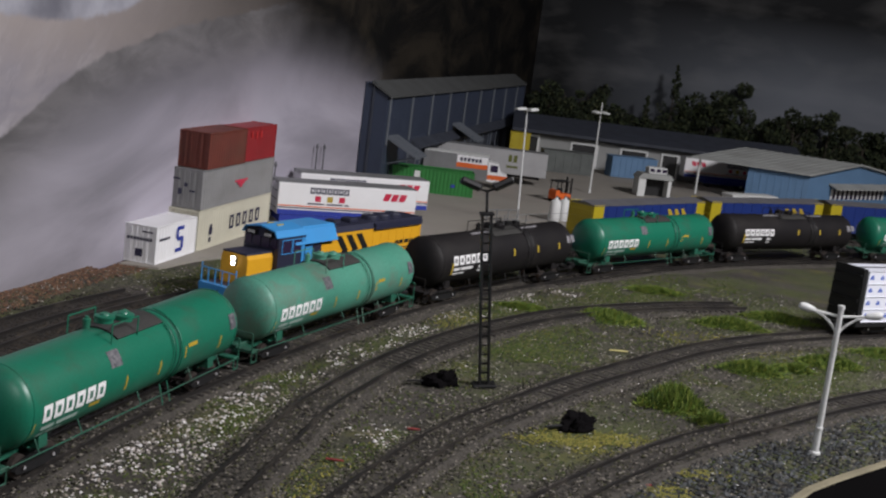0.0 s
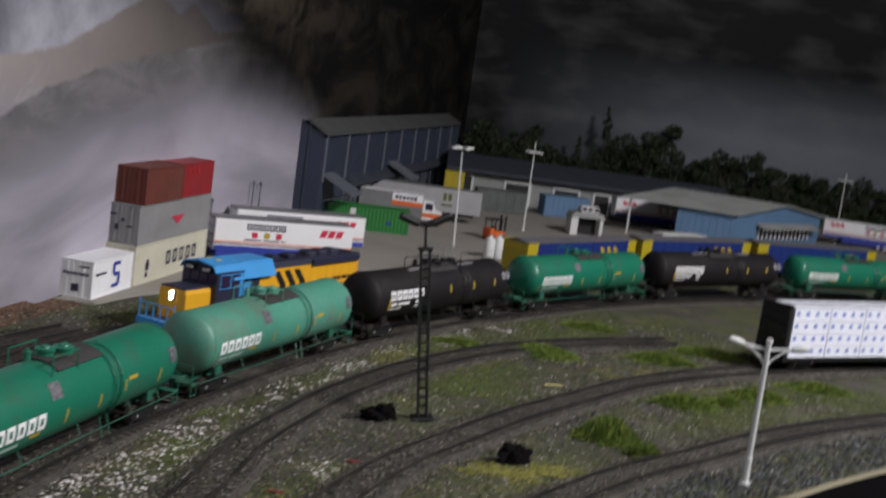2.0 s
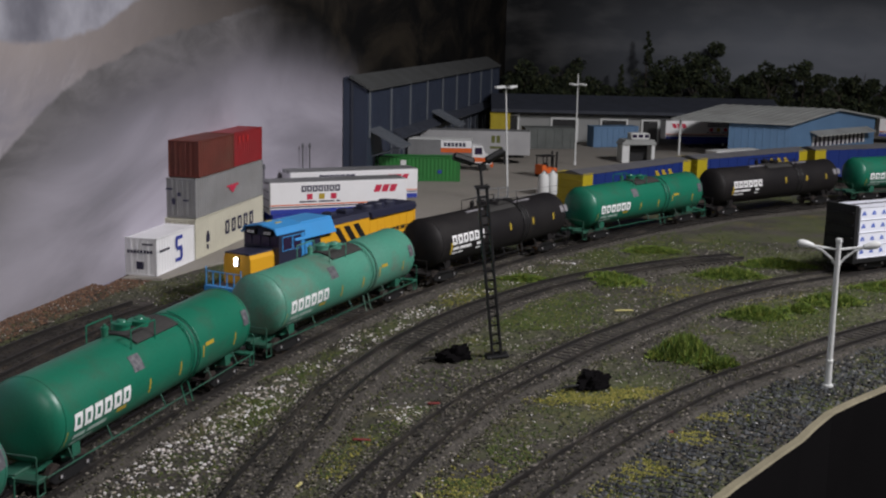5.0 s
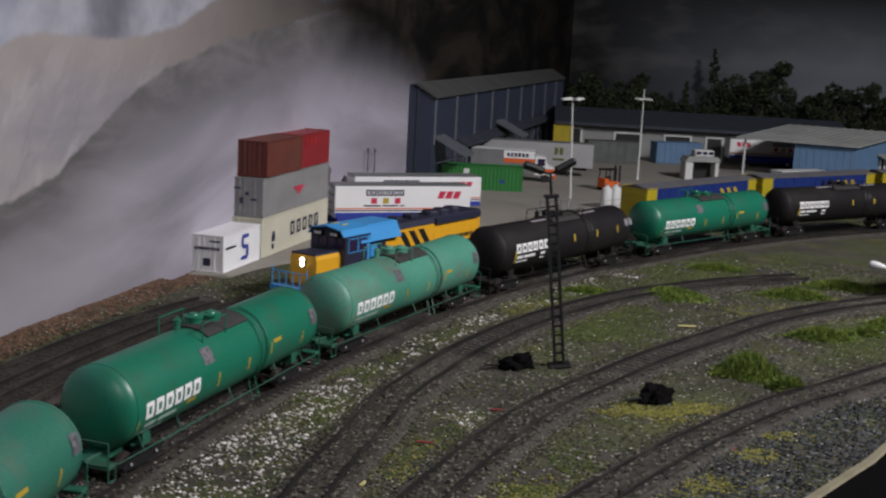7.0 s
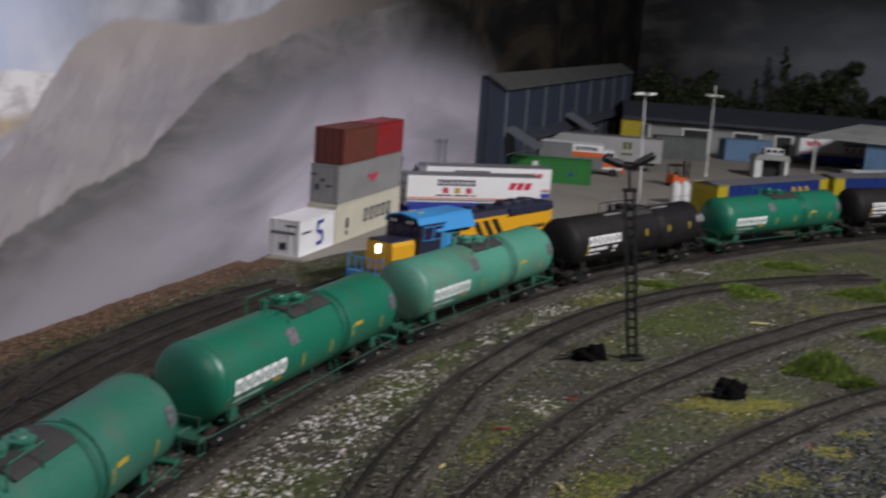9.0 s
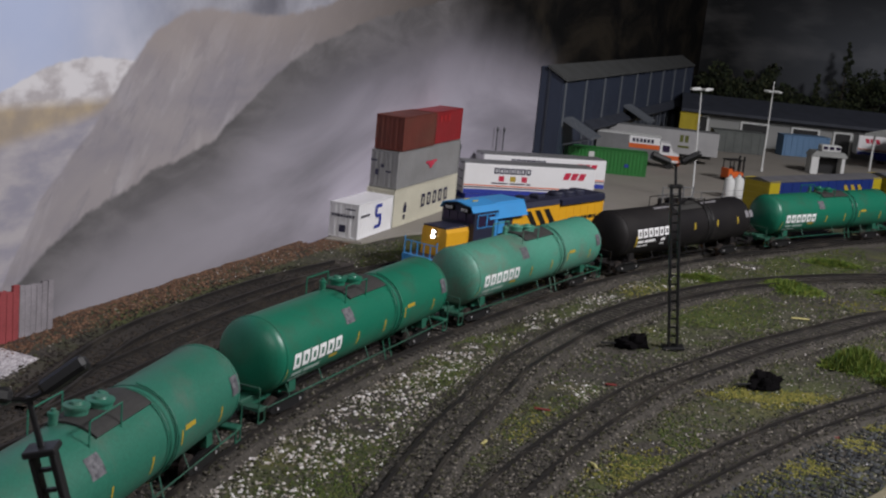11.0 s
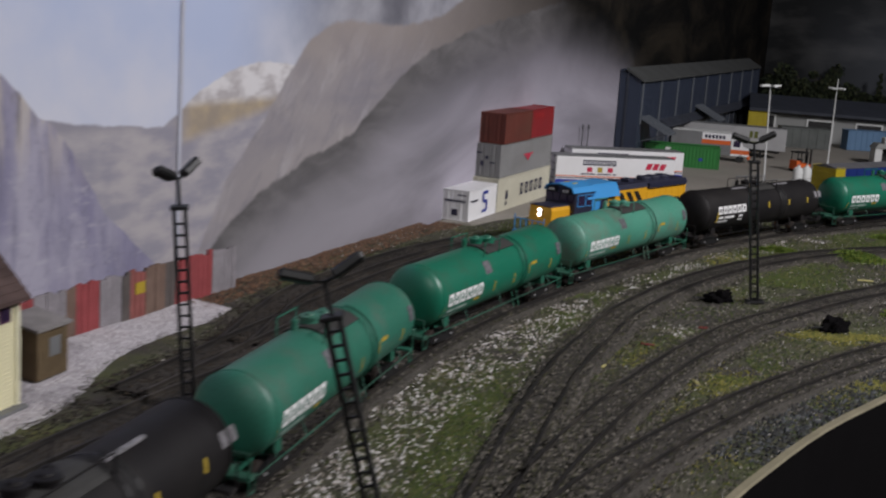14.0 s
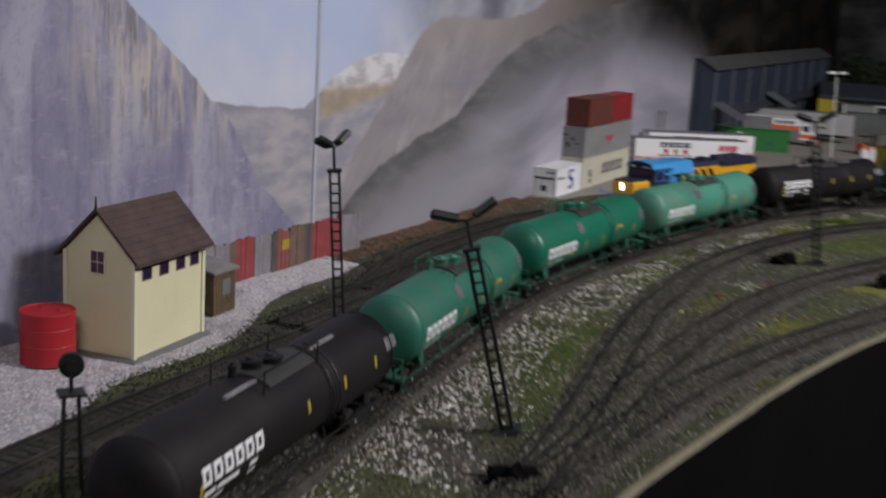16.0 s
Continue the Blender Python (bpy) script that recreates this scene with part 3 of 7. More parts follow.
# ---- rolling stock ----
def truck_parts(root, x, wheels=16.0, length=32.0):
    """A two-axle bogie under a car: side frames, bolster and wheelsets."""
    bm = bmesh.new()
    for y in (-10.2, 10.2):
        prism(bm, [(x - length / 2, 5.0), (x - length / 2 + 3, 7.2), (x - 6, 8.6), (x + 6, 8.6), (x + length / 2 - 3, 7.2), (x + length / 2, 5.0), (x + length / 2 - 2, 3.2), (x + 5, 2.2), (x - 5, 2.2), (x - length / 2 + 2, 3.2)], y - 1, y + 1, "Y")
    box(bm, x - 3, -9, 4, x + 3, 9, 8.5, 0.5)
    part("bogie", bm, BLACK, root, "black bogie frame")
    for dx in (-wheels / 2 - 2, wheels / 2 + 2):
        bm = bmesh.new()
        for y in (-7.6, 7.6):
            rod(bm, (x + dx, y - 1.2, 5.2), (x + dx, y + 1.2, 5.2), 5.2, 5.2, 16)
        rod(bm, (x + dx, -11.8, 5.2), (x + dx, 11.8, 5.2), 1.0, 1.0, 8)
        part("wheelset", bm, WHEEL, root, "worn steel wheels")
        # small bright caps added as the white glints on the wheels
        for y in (-12.0, 11.2):
            bm = bmesh.new()
            rod(bm, (x + dx, y, 5.2), (x + dx, y + 0.8, 5.2), 0.8, 0.8, 8)
            part("axle_glint_cap", bm, AXLE_GLINT, root, "bright metal cap standing in for a glint on the axle end")


def wrap_marks(name, rects, r, zc, mat, root, side=-1, label="", lift=0.12):
    """Painted plain blocks on a tank's flank: rects are (x0, x1, u0, u1), u measured round the tank from its side."""
    bm = bmesh.new()
    for x0, x1, u0, u1 in rects:
        steps = max(1, int((u1 - u0) / 2))
        prev = None
        for k in range(steps + 1):
            a = (u0 + (u1 - u0) * k / steps) / r
            y, z = side * (r + lift) * math.cos(a), zc + (r + lift) * math.sin(a)
            cur = [bm.verts.new((x0, y, z)), bm.verts.new((x1, y, z))]
            if prev:
                bm.faces.new((prev[0], prev[1], cur[1], cur[0]))
            prev = cur
    return part(name, bm, mat, root, label)


def block_word(x, u, w, h, count):
    """Plain blocks with a small slot in place of a maker's name."""
    out, step = [], w / count
    for k in range(count):
        a, b = x + k * step, x + k * step + step * 0.78
        t, v = step * 0.24, h * 0.27
        out += [(a, a + t, u, u + h), (b - t, b, u, u + h), (a + t, b - t, u, u + v), (a + t, b - t, u + h - v, u + h)]
    return out


def tank_car(mat, black, label):
    root = thing("tank_car", label, "tank car", "tank train")
    r, zc = (18.6, 30.5) if black else (18.4, 30.5)
    half = 102 if black else 97.5
    under = mat if black else UNDER_GREEN
    bm = bmesh.new()
    prof = []
    for k in range(9):
        a = math.pi / 2 * k / 8
        prof.append((max(r * math.sin(a), 0.05), -half + 8.5 - 8.5 * math.cos(a)))
    for x in (-half + 9.5, -half / 2, -half / 2 + 0.6, -0.4, 0.4, half / 2 - 0.6, half / 2, half - 9.5):
        prof.append((r, x))
    for k in range(9):
        a = math.pi / 2 * (1 - k / 8)
        prof.append((max(r * math.sin(a), 0.05), half - 8.5 + 8.5 * math.cos(a)))
    lathe(bm, prof, 40, "X", (0, 0, zc))
    part("tank", bm, mat, root, smooth=True)
    # weld bands and the double strap beside the dome
    for x in ((-half + 9, 30, half - 9) if black else (-half + 9, 24.5, 28.5, half - 9)):
        bm = bmesh.new()
        lathe(bm, [(r + 0.05, x - 0.8), (r + 0.35, x - 0.5), (r + 0.35, x + 0.5), (r + 0.05, x + 0.8)], 40, "X", (0, 0, zc))
        part("band", bm, mat if abs(x) > 60 else (BLACK if black else material_band), root, smooth=True)
    # dome platform with valves
    bm = bmesh.new()
    top = zc + r
    rows = []
    for k in range(11):
        a = -0.62 + 0.124 * k
        rows.append([bm.verts.new((x, (r + d) * math.sin(a), zc + (r + d) * math.cos(a))) for x, d in ((-18, 1.0), (22, 1.0), (22, 0.2), (-18, 0.2))])
    for p, q in zip(rows, rows[1:]):
        for j in range(4):
            bm.faces.new((p[j], p[(j + 1) % 4], q[(j + 1) % 4], q[j]))
    bm.faces.new(rows[0])
    bm.faces.new(rows[-1])
    part("platform", bm, WALK_GREY, root, "dark worn walkway plates")
    for x, y, rr, h in ((-9, 2, 4.2, 6.0), (2, -1, 4.6, 5.0), (-19, 5, 1.7, 6.5), (10, 3, 2.2, 4.0)):
        bm = bmesh.new()
        base = zc + math.sqrt(r * r - y * y) - 0.6
        lathe(bm, [(rr, base), (rr, base + h * 0.6), (rr * 1.15, base + h * 0.62), (rr * 1.15, base + h * 0.8), (rr * 0.6, base + h * 0.85), (rr * 0.5, base + h)], 14, "Z", (x, y, 0))
        part("valve", bm, mat, root, smooth=True)
    for y in (-11.5, 11.5):
        bm = bmesh.new()
        zb = zc + math.sqrt(r * r - y * y)
        for x in (-24, -2) if not black else (-24, 24):
            rod(bm, (x, y, zb - 0.5), (x, y, zb + 9), 0.35, 0.35, 5)
        rod(bm, (-24, y, zb + 9), (24 if black else -2, y, zb + 9), 0.35, 0.35, 5)
        part("guard_rail", bm, mat, root)
    # end sills, platforms, couplers, saddles
    for e in (-1, 1):
        bm = bmesh.new()
        box(bm, e * (half - 34), -4, 8.4, e * (half + 7), 4, 12.6, 0.5)
        prism(bm, [(-13, 11.6), (13, 11.6), (12.4, 20), (-12.4, 20)], e * (half - 27), e * (half - 21), "X")
        box(bm, e * (half + 1), -14.5, 9.8, e * (half + 7), 14.5, 11.2, 0.3)
        part("end_sill", bm, under, root)
        bm = bmesh.new()
        rod(bm, (e * (half + 7), 0, 8.6), (e * (half + 13), 0, 8.6), 1.4, 1.4, 6)
        box(bm, e * (half + 11), -2, 7, e * (half + 15.5), 2, 10.4, 0.5)
        part("coupler", bm, BLACK, root)
        for y in (-14, 14):
            bm = bmesh.new()
            for dx in (1.5, 6.5):
                rod(bm, (e * (half + dx), y, 4), (e * (half + dx), y, 11), 0.4, 0.4, 5)
            rod(bm, (e * (half + 1.5), y, 4.2), (e * (half + 6.5), y, 4.2), 0.4, 0.4, 5)
            part("step", bm, under, root)
        bm = bmesh.new()
        sweep_yz = [(-14, 10.5), (-14, 20.6), (-13.5, 21), (13.5, 21), (14, 20.6), (14, 10.5)]
        for (y0, z0), (y1, z1) in zip(sweep_yz, sweep_yz[1:]):
            rod(bm, (e * (half + 6.5), y0, z0), (e * (half + 6.5), y1, z1), 0.4, 0.4, 5)
        part("end_rail", bm, under, root)
        truck_parts(root, e * (half - 24))
    # side handrail and ladder
    bm = bmesh.new()
    for y in (-15.5, 15.5):
        rod(bm, (-half - 2, y, 11.0), (half + 2, y, 11.0), 0.35, 0.35, 5)
        for x in (-half + 18, -half / 2, 0, half / 2, half - 18):
            yy = math.copysign(12.5, y)
            rod(bm, (x, y, 11.0), (x, yy, zc - math.sqrt(r * r - 12.5 ** 2) + 0.4), 0.35, 0.35, 5)
    part("side_rail", bm, under, root)
    bm = bmesh.new()
    for x in (22, 29) if not black else (24, 31):
        bm = bmesh.new()
        pts = [(-15.0, 5.0)] + [(-(r + 1.2) * math.cos(a), zc + (r + 1.2) * math.sin(a)) for a in [-0.9 + 0.2 * k for k in range(13)]]
        rings = [[bm.verts.new((x + dx, y + math.copysign(dd, 1), z + dd)) for dx, dd in ((-0.4, 0), (0, 0.4), (0.4, 0), (0, -0.4))] for y, z in pts]
        for p, q in zip(rings, rings[1:]):
            for j in range(4):
                bm.faces.new((p[j], p[(j + 1) % 4], q[(j + 1) % 4], q[j]))
        bm.faces.new(rings[0])
        bm.faces.new(rings[-1])
        part("ladder_rail", bm, BLACK if black else mat, root)
    # painted marks: white maker's word as blocks, unreadable number lines, yellow ticks, grey placard
    if black:
        wrap_marks("lettering", block_word(-half + 21, -0.8, 46, 7.0, 6), r, zc, WHITE, root, label="white block marks")
        wrap_marks("number_line", [(-half + 22 + a, -half + 22 + b, -5.0, -2.8) for a, b in ((0, 8), (9.5, 25), (33, 39))] + [(-half + 22 + a, -half + 22 + b, -8.2, -6.8) for a, b in ((0, 7), (8, 15), (33, 39))], r, zc, WHITE, root)
        for q in [(x, x + 2.2, 0, 5.5) for x in (2, 38, 72)] + [(-half + 19, -half + 21, -8, 1)]:
            wrap_marks("tick", [q], r, zc, YELLOW, root, label="yellow reflective tick")
        wrap_marks("placard", [(half - 15, half - 3, 4, 10)], r - 0.3, zc, WALK_LIGHT, root, label="grey stencil panel", lift=0.4)
        bm = bmesh.new()
        for x0, x1 in ((-44, -20), (28, 52)):
            box(bm, x0, -6.4, top - 0.9, x1, -4.4, top + 0.4, 0.2)
            part("running_board", bm, WALK_LIGHT, root, "pale grey step plate")
            bm = bmesh.new()
        bm.free()
    else:
        wrap_marks("lettering", block_word(-half + 15, -5.2, 47, 7.4, 6), r, zc, WHITE, root, label="white block marks")
        wrap_marks("number_line", [(-half + 16 + a, -half + 16 + b, -9.6, -7.4) for a, b in ((0, 9), (11, 26))] + [(-half + 16 + a, -half + 16 + b, -13.0, -11.4) for a, b in ((0, 5), (6, 12), (13, 17))], r, zc, PALE_MARK, root)
        for q in [(x, x + 1.4, -7, 0) for x in (-20, 10, 71)] + [(-half + 9, -half + 10.5, -13, -4), (-half + 50, -half + 58, -8, -6), (34, 35.2, -4, 2), (37, 46, 1, 3)]:
            wrap_marks("tick", [q], r, zc, YELLOW, root, label="faded yellow tick")
        wrap_marks("placard", [(-half + 66, -half + 75, 6, 14)], r, zc, PLACARD, root, label="dark stencil panel")
        wrap_marks("placard", [(half - 16, half - 8, 1, 9)], r - 0.2, zc, PLACARD, root, label="dark stencil panel", lift=0.5)
    return root


material_band = material("strap_dark_green", (0.008, 0.08, 0.05), 0.5)
WALK_LIGHT = material("stencil_grey", (0.26, 0.25, 0.27), 0.6, vary=0.5, scale=300, tint=(0.1, 0.1, 0.1))
PLACARD = material("dark_stencil", (0.05, 0.048, 0.06), 0.6, vary=0.6, scale=420, tint=(0.16, 0.16, 0.17))
PALE_MARK = material("faded_white_print", (0.40, 0.52, 0.47), 0.5, vary=0.3, scale=300)

TANK_MID = material("tank_dusty_green", (0.02, 0.135, 0.088), 0.5, vary=0.3, scale=22, bump=0.05, tint=(0.03, 0.15, 0.105), grime=(0.11, 0.10, 0.085), grime_amount=0.5, grime_scale=40)
line_a = lines["A"]
car_green = tank_car(TANK_GREEN, False, "dark green tank car with white block lettering, lightly weathered")
car_black = tank_car(TANK_BLACK, True, "black tank car with white block lettering and yellow ticks")
car_pale = tank_car(TANK_PALE, False, "dusty pale green tank car with grime streaks")
car_mid = tank_car(TANK_MID, False, "faded green tank car with a dusty top")


def on_line(ob, line, s, z=RAIL_TOP, flip=0, span=60):
    """Stand a car on a track with both bogies on the rails."""
    p, _ = along(line, s - span)
    q, _ = along(line, s + span)
    c = (p + q) / 2
    return at_mm(ob, c.x, c.y, z, math.degrees(math.atan2(q.y - p.y, q.x - p.x)) + flip)


S = {k: nearest_s(line_a, x, y) for k, (x, y) in dict(k0=(-195, -15), g0=(-181, 206), g1=(-161, 437), g2=(-102, 652), k1=(-11, 866), g3=(121, 1063), k2=(275, 1232), g4=(460, 1372)).items()}
GREEN_OFF, BLACK_OFF = 84, 83
on_line(car_green, line_a, S["g1"] + GREEN_OFF)
on_line(car_pale, line_a, S["g2"] + GREEN_OFF)
on_line(car_mid, line_a, S["g0"] + GREEN_OFF)
on_line(car_black, line_a, S["k1"] + BLACK_OFF)
for k, src, off in (("g3", car_green, GREEN_OFF), ("g4", car_green, GREEN_OFF), ("k2", car_black, BLACK_OFF), ("k0", car_black, BLACK_OFF)):
    on_line(copy_thing(src, Matrix()), line_a, S[k] + off)


def locomotive():
    """A long six-axle diesel: low nose, cab, light blue roof hood with slanting sides and a tall yellow engine hood."""
    root = thing("locomotive", "yellow diesel locomotive with a blue cab and black chevrons", "locomotive", "moving train")
    bm = bmesh.new()
    box(bm, -122, -15.5, 10, 122, 15.5, 13.5, 0.6)
    part("frame", bm, LOCO_NAVY, root, "dark blue running board")
    bm = bmesh.new()
    prism(bm, [(-11.5, 13.5), (11.5, 13.5), (11.5, 31.5), (10.2, 34.5), (-10.2, 34.5), (-11.5, 31.5)], -107, -80, "X")
    part("nose", bm, LOCO_YELLOW, root)
    bm = bmesh.new()
    prism(bm, [(-10.6, 34.5), (10.6, 34.5), (10.2, 35.5), (-10.2, 35.5)], -107.3, -80, "X")
    part("nose_top", bm, LOCO_NAVY, root, "dark anti-glare panel")
    bm = bmesh.new()
    prism(bm, [(-15.4, 13.5), (15.4, 13.5), (15.4, 45), (13.0, 49.5), (-13.0, 49.5), (-15.4, 45)], -80, -50, "X")
    part("cab", bm, LOCO_NAVY, root, "dark blue cab")
    bm = bmesh.new()
    prism(bm, [(-15.9, 45.6), (-13.4, 50.0), (0, 52.4), (13.4, 50.0), (15.9, 45.6), (15.4, 45.0), (12.8, 49.2), (0, 51.4), (-12.8, 49.2), (-15.4, 45.0)], -83, -50, "X")
    part("cab_roof", bm, LOCO_BLUE, root, "light blue cab roof")
    for y in (-1, 1):
        for x0, x1 in ((-76, -66), (-64, -55)):
            bm = bmesh.new()
            box(bm, x0, y * 15.2, 34, x1, y * 15.7, 43, 0.2)
            win = part("cab_window", bm, WINDOW_DARK, root)
            bm = bmesh.new()
            for a, b, c, d in ((x0 - 0.6, x0, 33.4, 43.6), (x1, x1 + 0.6, 33.4, 43.6), (x0, x1, 33.4, 34), (x0, x1, 43, 43.6)):
                box(bm, a, y * 15.3, c, b, y * 15.9, d)
            part("window_frame", bm, LOCO_BLUE, win)
        bm = bmesh.new()
        box(bm, -54, y * 15.3, 15, -51, y * 15.8, 44, 0.2)
        part("grab_post", bm, LOCO_BLUE, root)
    for y0, y1 in ((-13.8, -8.2), (-7.4, -0.5), (0.5, 7.4), (8.2, 13.8)):
        bm = bmesh.new()
        box(bm, -80.6, y0, 37, -79.8, y1, 44, 0.2)
        part("cab_window", bm, WINDOW_DARK, root)
    for y0, y1 in ((-11, -3.5), (3.5, 11)):
        bm = bmesh.new()
        box(bm, -83, y0, 44.6, -79.6, y1, 48.4, 0.3)
        board = part("number_board", bm, BLACK, root)
        bm = bmesh.new()
        for k in range(4):
            box(bm, -83.25, y0 + 0.9 + 1.6 * k, 45.5, -82.9, y0 + 1.8 + 1.6 * k, 47.5)
        part("number_bar", bm, WHITE, board)
    bm = bmesh.new()
    for y, a in ((-4.2, 0), (0, 1), (4.2, 0)):
        rod(bm, (-70 + 2 * a, y, 51.6), (-63, y, 51.6), 0.8, 0.5, 8)
    box(bm, -64, -5, 50.6, -62.5, 5, 51.6, 0.2)
    part("horn", bm, CAR_YELLOW, root, "brass air horn")
    # light blue roof section behind the cab with slanting side panels
    bm = bmesh.new()
    box(bm, -50, -11.8, 44, -12, 11.8, 50.5, 0.9)
    part("roof_hood", bm, LOCO_BLUE, root, "light blue roof section")
    for y in (-1, 1):
        bm = bmesh.new()
        prism(bm, [(y * 11.2, 50.2), (y * 16.6, 39.0), (y * 16.0, 38.6), (y * 10.6, 49.6)], -62, -12, "X")
        part("side_panel", bm, LOCO_BLUE, root, "slanting light blue panel")
        bm = bmesh.new()
        box(bm, -50, y * 10.5, 15, -28, y * 13.2, 44, 0.4)
        cabinet = part("side_cabinet", bm, LOCO_NAVY, root, "dark blue equipment cabinet")
        bm = bmesh.new()
        box(bm, -47, y * 13.0, 19, -39, y * 13.6, 36, 0.3)
        part("cabinet_door", bm, LOCO_BLUE, cabinet)
    bm = bmesh.new()
    box(bm, -28, -11.8, 13.5, 110, 11.8, 43.5, 0.8)
    part("long_hood", bm, LOCO_YELLOW, root)
    bm = bmesh.new()
    prism(bm, [(-12.4, 42.6), (-10.6, 46.8), (10.6, 46.8), (12.4, 42.6)], -12, 110.6, "X")
    part("hood_roof", bm, LOCO_NAVY, root, "dark blue roof")
    for x0, x1 in ((44, 58), (60, 74), (76, 90)):
        bm = bmesh.new()
        lathe(bm, [(7.0, 46.4), (7.0, 49.4), (6.4, 50.2), (1.2, 50.0), (1.2, 50.8)], 18, "Z", ((x0 + x1) / 2, 0, 0))
        part("roof_fan", bm, LOCO_NAVY, root)
    for x, w in ((-2, 8), (18, 10)):
        bm = bmesh.new()
        box(bm, x, -5, 46.4, x + w, 5, 50, 0.8)
        part("exhaust_stack", bm, LOCO_NAVY, root)
    for y in (-1, 1):
        bm = bmesh.new()
        prism(bm, [(y * 11.7, 40), (y * 14.2, 41.5), (y * 14.2, 45.5), (y * 11.7, 46.5)], 40, 106, "X")
        part("radiator", bm, LOCO_NAVY, root, "flared dark radiator panel")
        for k in range(3):
            bm = bmesh.new()
            x = -9 + 13 * k
            for a, b in (((x, 17), (x + 10, 28.5)), ((x + 10, 28.5), (x, 40))):
                v = [bm.verts.new((p, y * 11.95, q)) for p, q in ((a[0], a[1]), (a[0] + 7.5, a[1]), (b[0] + 7.5, b[1]), (b[0], b[1]))]
                bm.faces.new(v)
            part("chevron", bm, BLACK, root)
        bm = bmesh.new()
        for x0, x1 in ((72, 78), (79, 85), (86, 92), (93, 98)):
            box(bm, x0, y * 11.8, 27, x1, y * 11.95, 30)
        part("name_mark", bm, BLACK, root)
        for x in range(40, 108, 11):
            bm = bmesh.new()
            box(bm, x, y * 11.7, 15, x + 0.5, y * 12.0, 39)
            part("door_seam", bm, LOCO_YELLOW, root)
        for x in range(-46, 116, 20):
            bm = bmesh.new()
            rod(bm, (x, y * 15.0, 13.5), (x, y * 15.0, 25), 0.35, 0.35, 5)
            part("rail_post", bm, LOCO_NAVY, root)
        bm = bmesh.new()
        rod(bm, (-48, y * 15.0, 25), (116, y * 15.0, 25), 0.35, 0.35, 5)
        part("handrail", bm, LOCO_NAVY, root)
    for e in (-1, 1):
        bm = bmesh.new()
        prism(bm, [(-15.5, 14), (15.5, 14), (14.5, 2.5), (-14.5, 2.5)], e * 119, e * 123.5, "X")
        part("pilot", bm, LOCO_BLUE if e < 0 else LOCO_NAVY, root, "pilot plate")
        for y in (-15, -9, -3, 3, 9, 15):
            bm = bmesh.new()
            rod(bm, (e * 121.5, y, 13.5), (e * 121.5, y, 27 if abs(y) > 10 else 24.2), 0.5, 0.5, 5)
            part("rail_post", bm, LOCO_BLUE, root)
        bm = bmesh.new()
        rod(bm, (e * 121.5, -15, 24), (e * 121.5, 15, 24), 0.4, 0.4, 5)
        part("end_rail", bm, LOCO_BLUE, root)
        for y in (-14.6, 14.6):
            bm = bmesh.new()
            for z in (3, 7, 11):
                box(bm, e * 110, y - 1.2, z, e * 117, y + 1.2, z + 0.7)
            box(bm, e * 109.4, y - 1.2, 2.6, e * 110.2, y + 1.2, 13)
            part("step_well", bm, LOCO_NAVY, root)
        bm = bmesh.new()
        box(bm, e * 123, -2, 7, e * 130, 2, 10.5, 0.5)
        part("coupler", bm, BLACK, root)
        truck_parts(root, e * 78, 26, 52)
    bm = bmesh.new()
    box(bm, -42, -13, 3.5, 42, 13, 10, 1.2)
    part("fuel_tank", bm, BLACK, root)
    bm = bmesh.new()
    box(bm, -108, -2.2, 25.8, -106.6, 2.2, 33.0, 0.4)
    part("headlight_case", bm, BLACK, root)
    for z in (27.8, 31.2):
        bm = bmesh.new()
        rod(bm, (-108.8, 0, z), (-107, 0, z), 1.4, 1.4, 14)
        part("headlight", bm, HEADLIGHT, root, "lit warm white headlight")
    return root


line_l = lines["L"]
s_loco = nearest_s(line_l, -133, 774) + 107
on_line(locomotive(), line_l, s_loco, span=78)


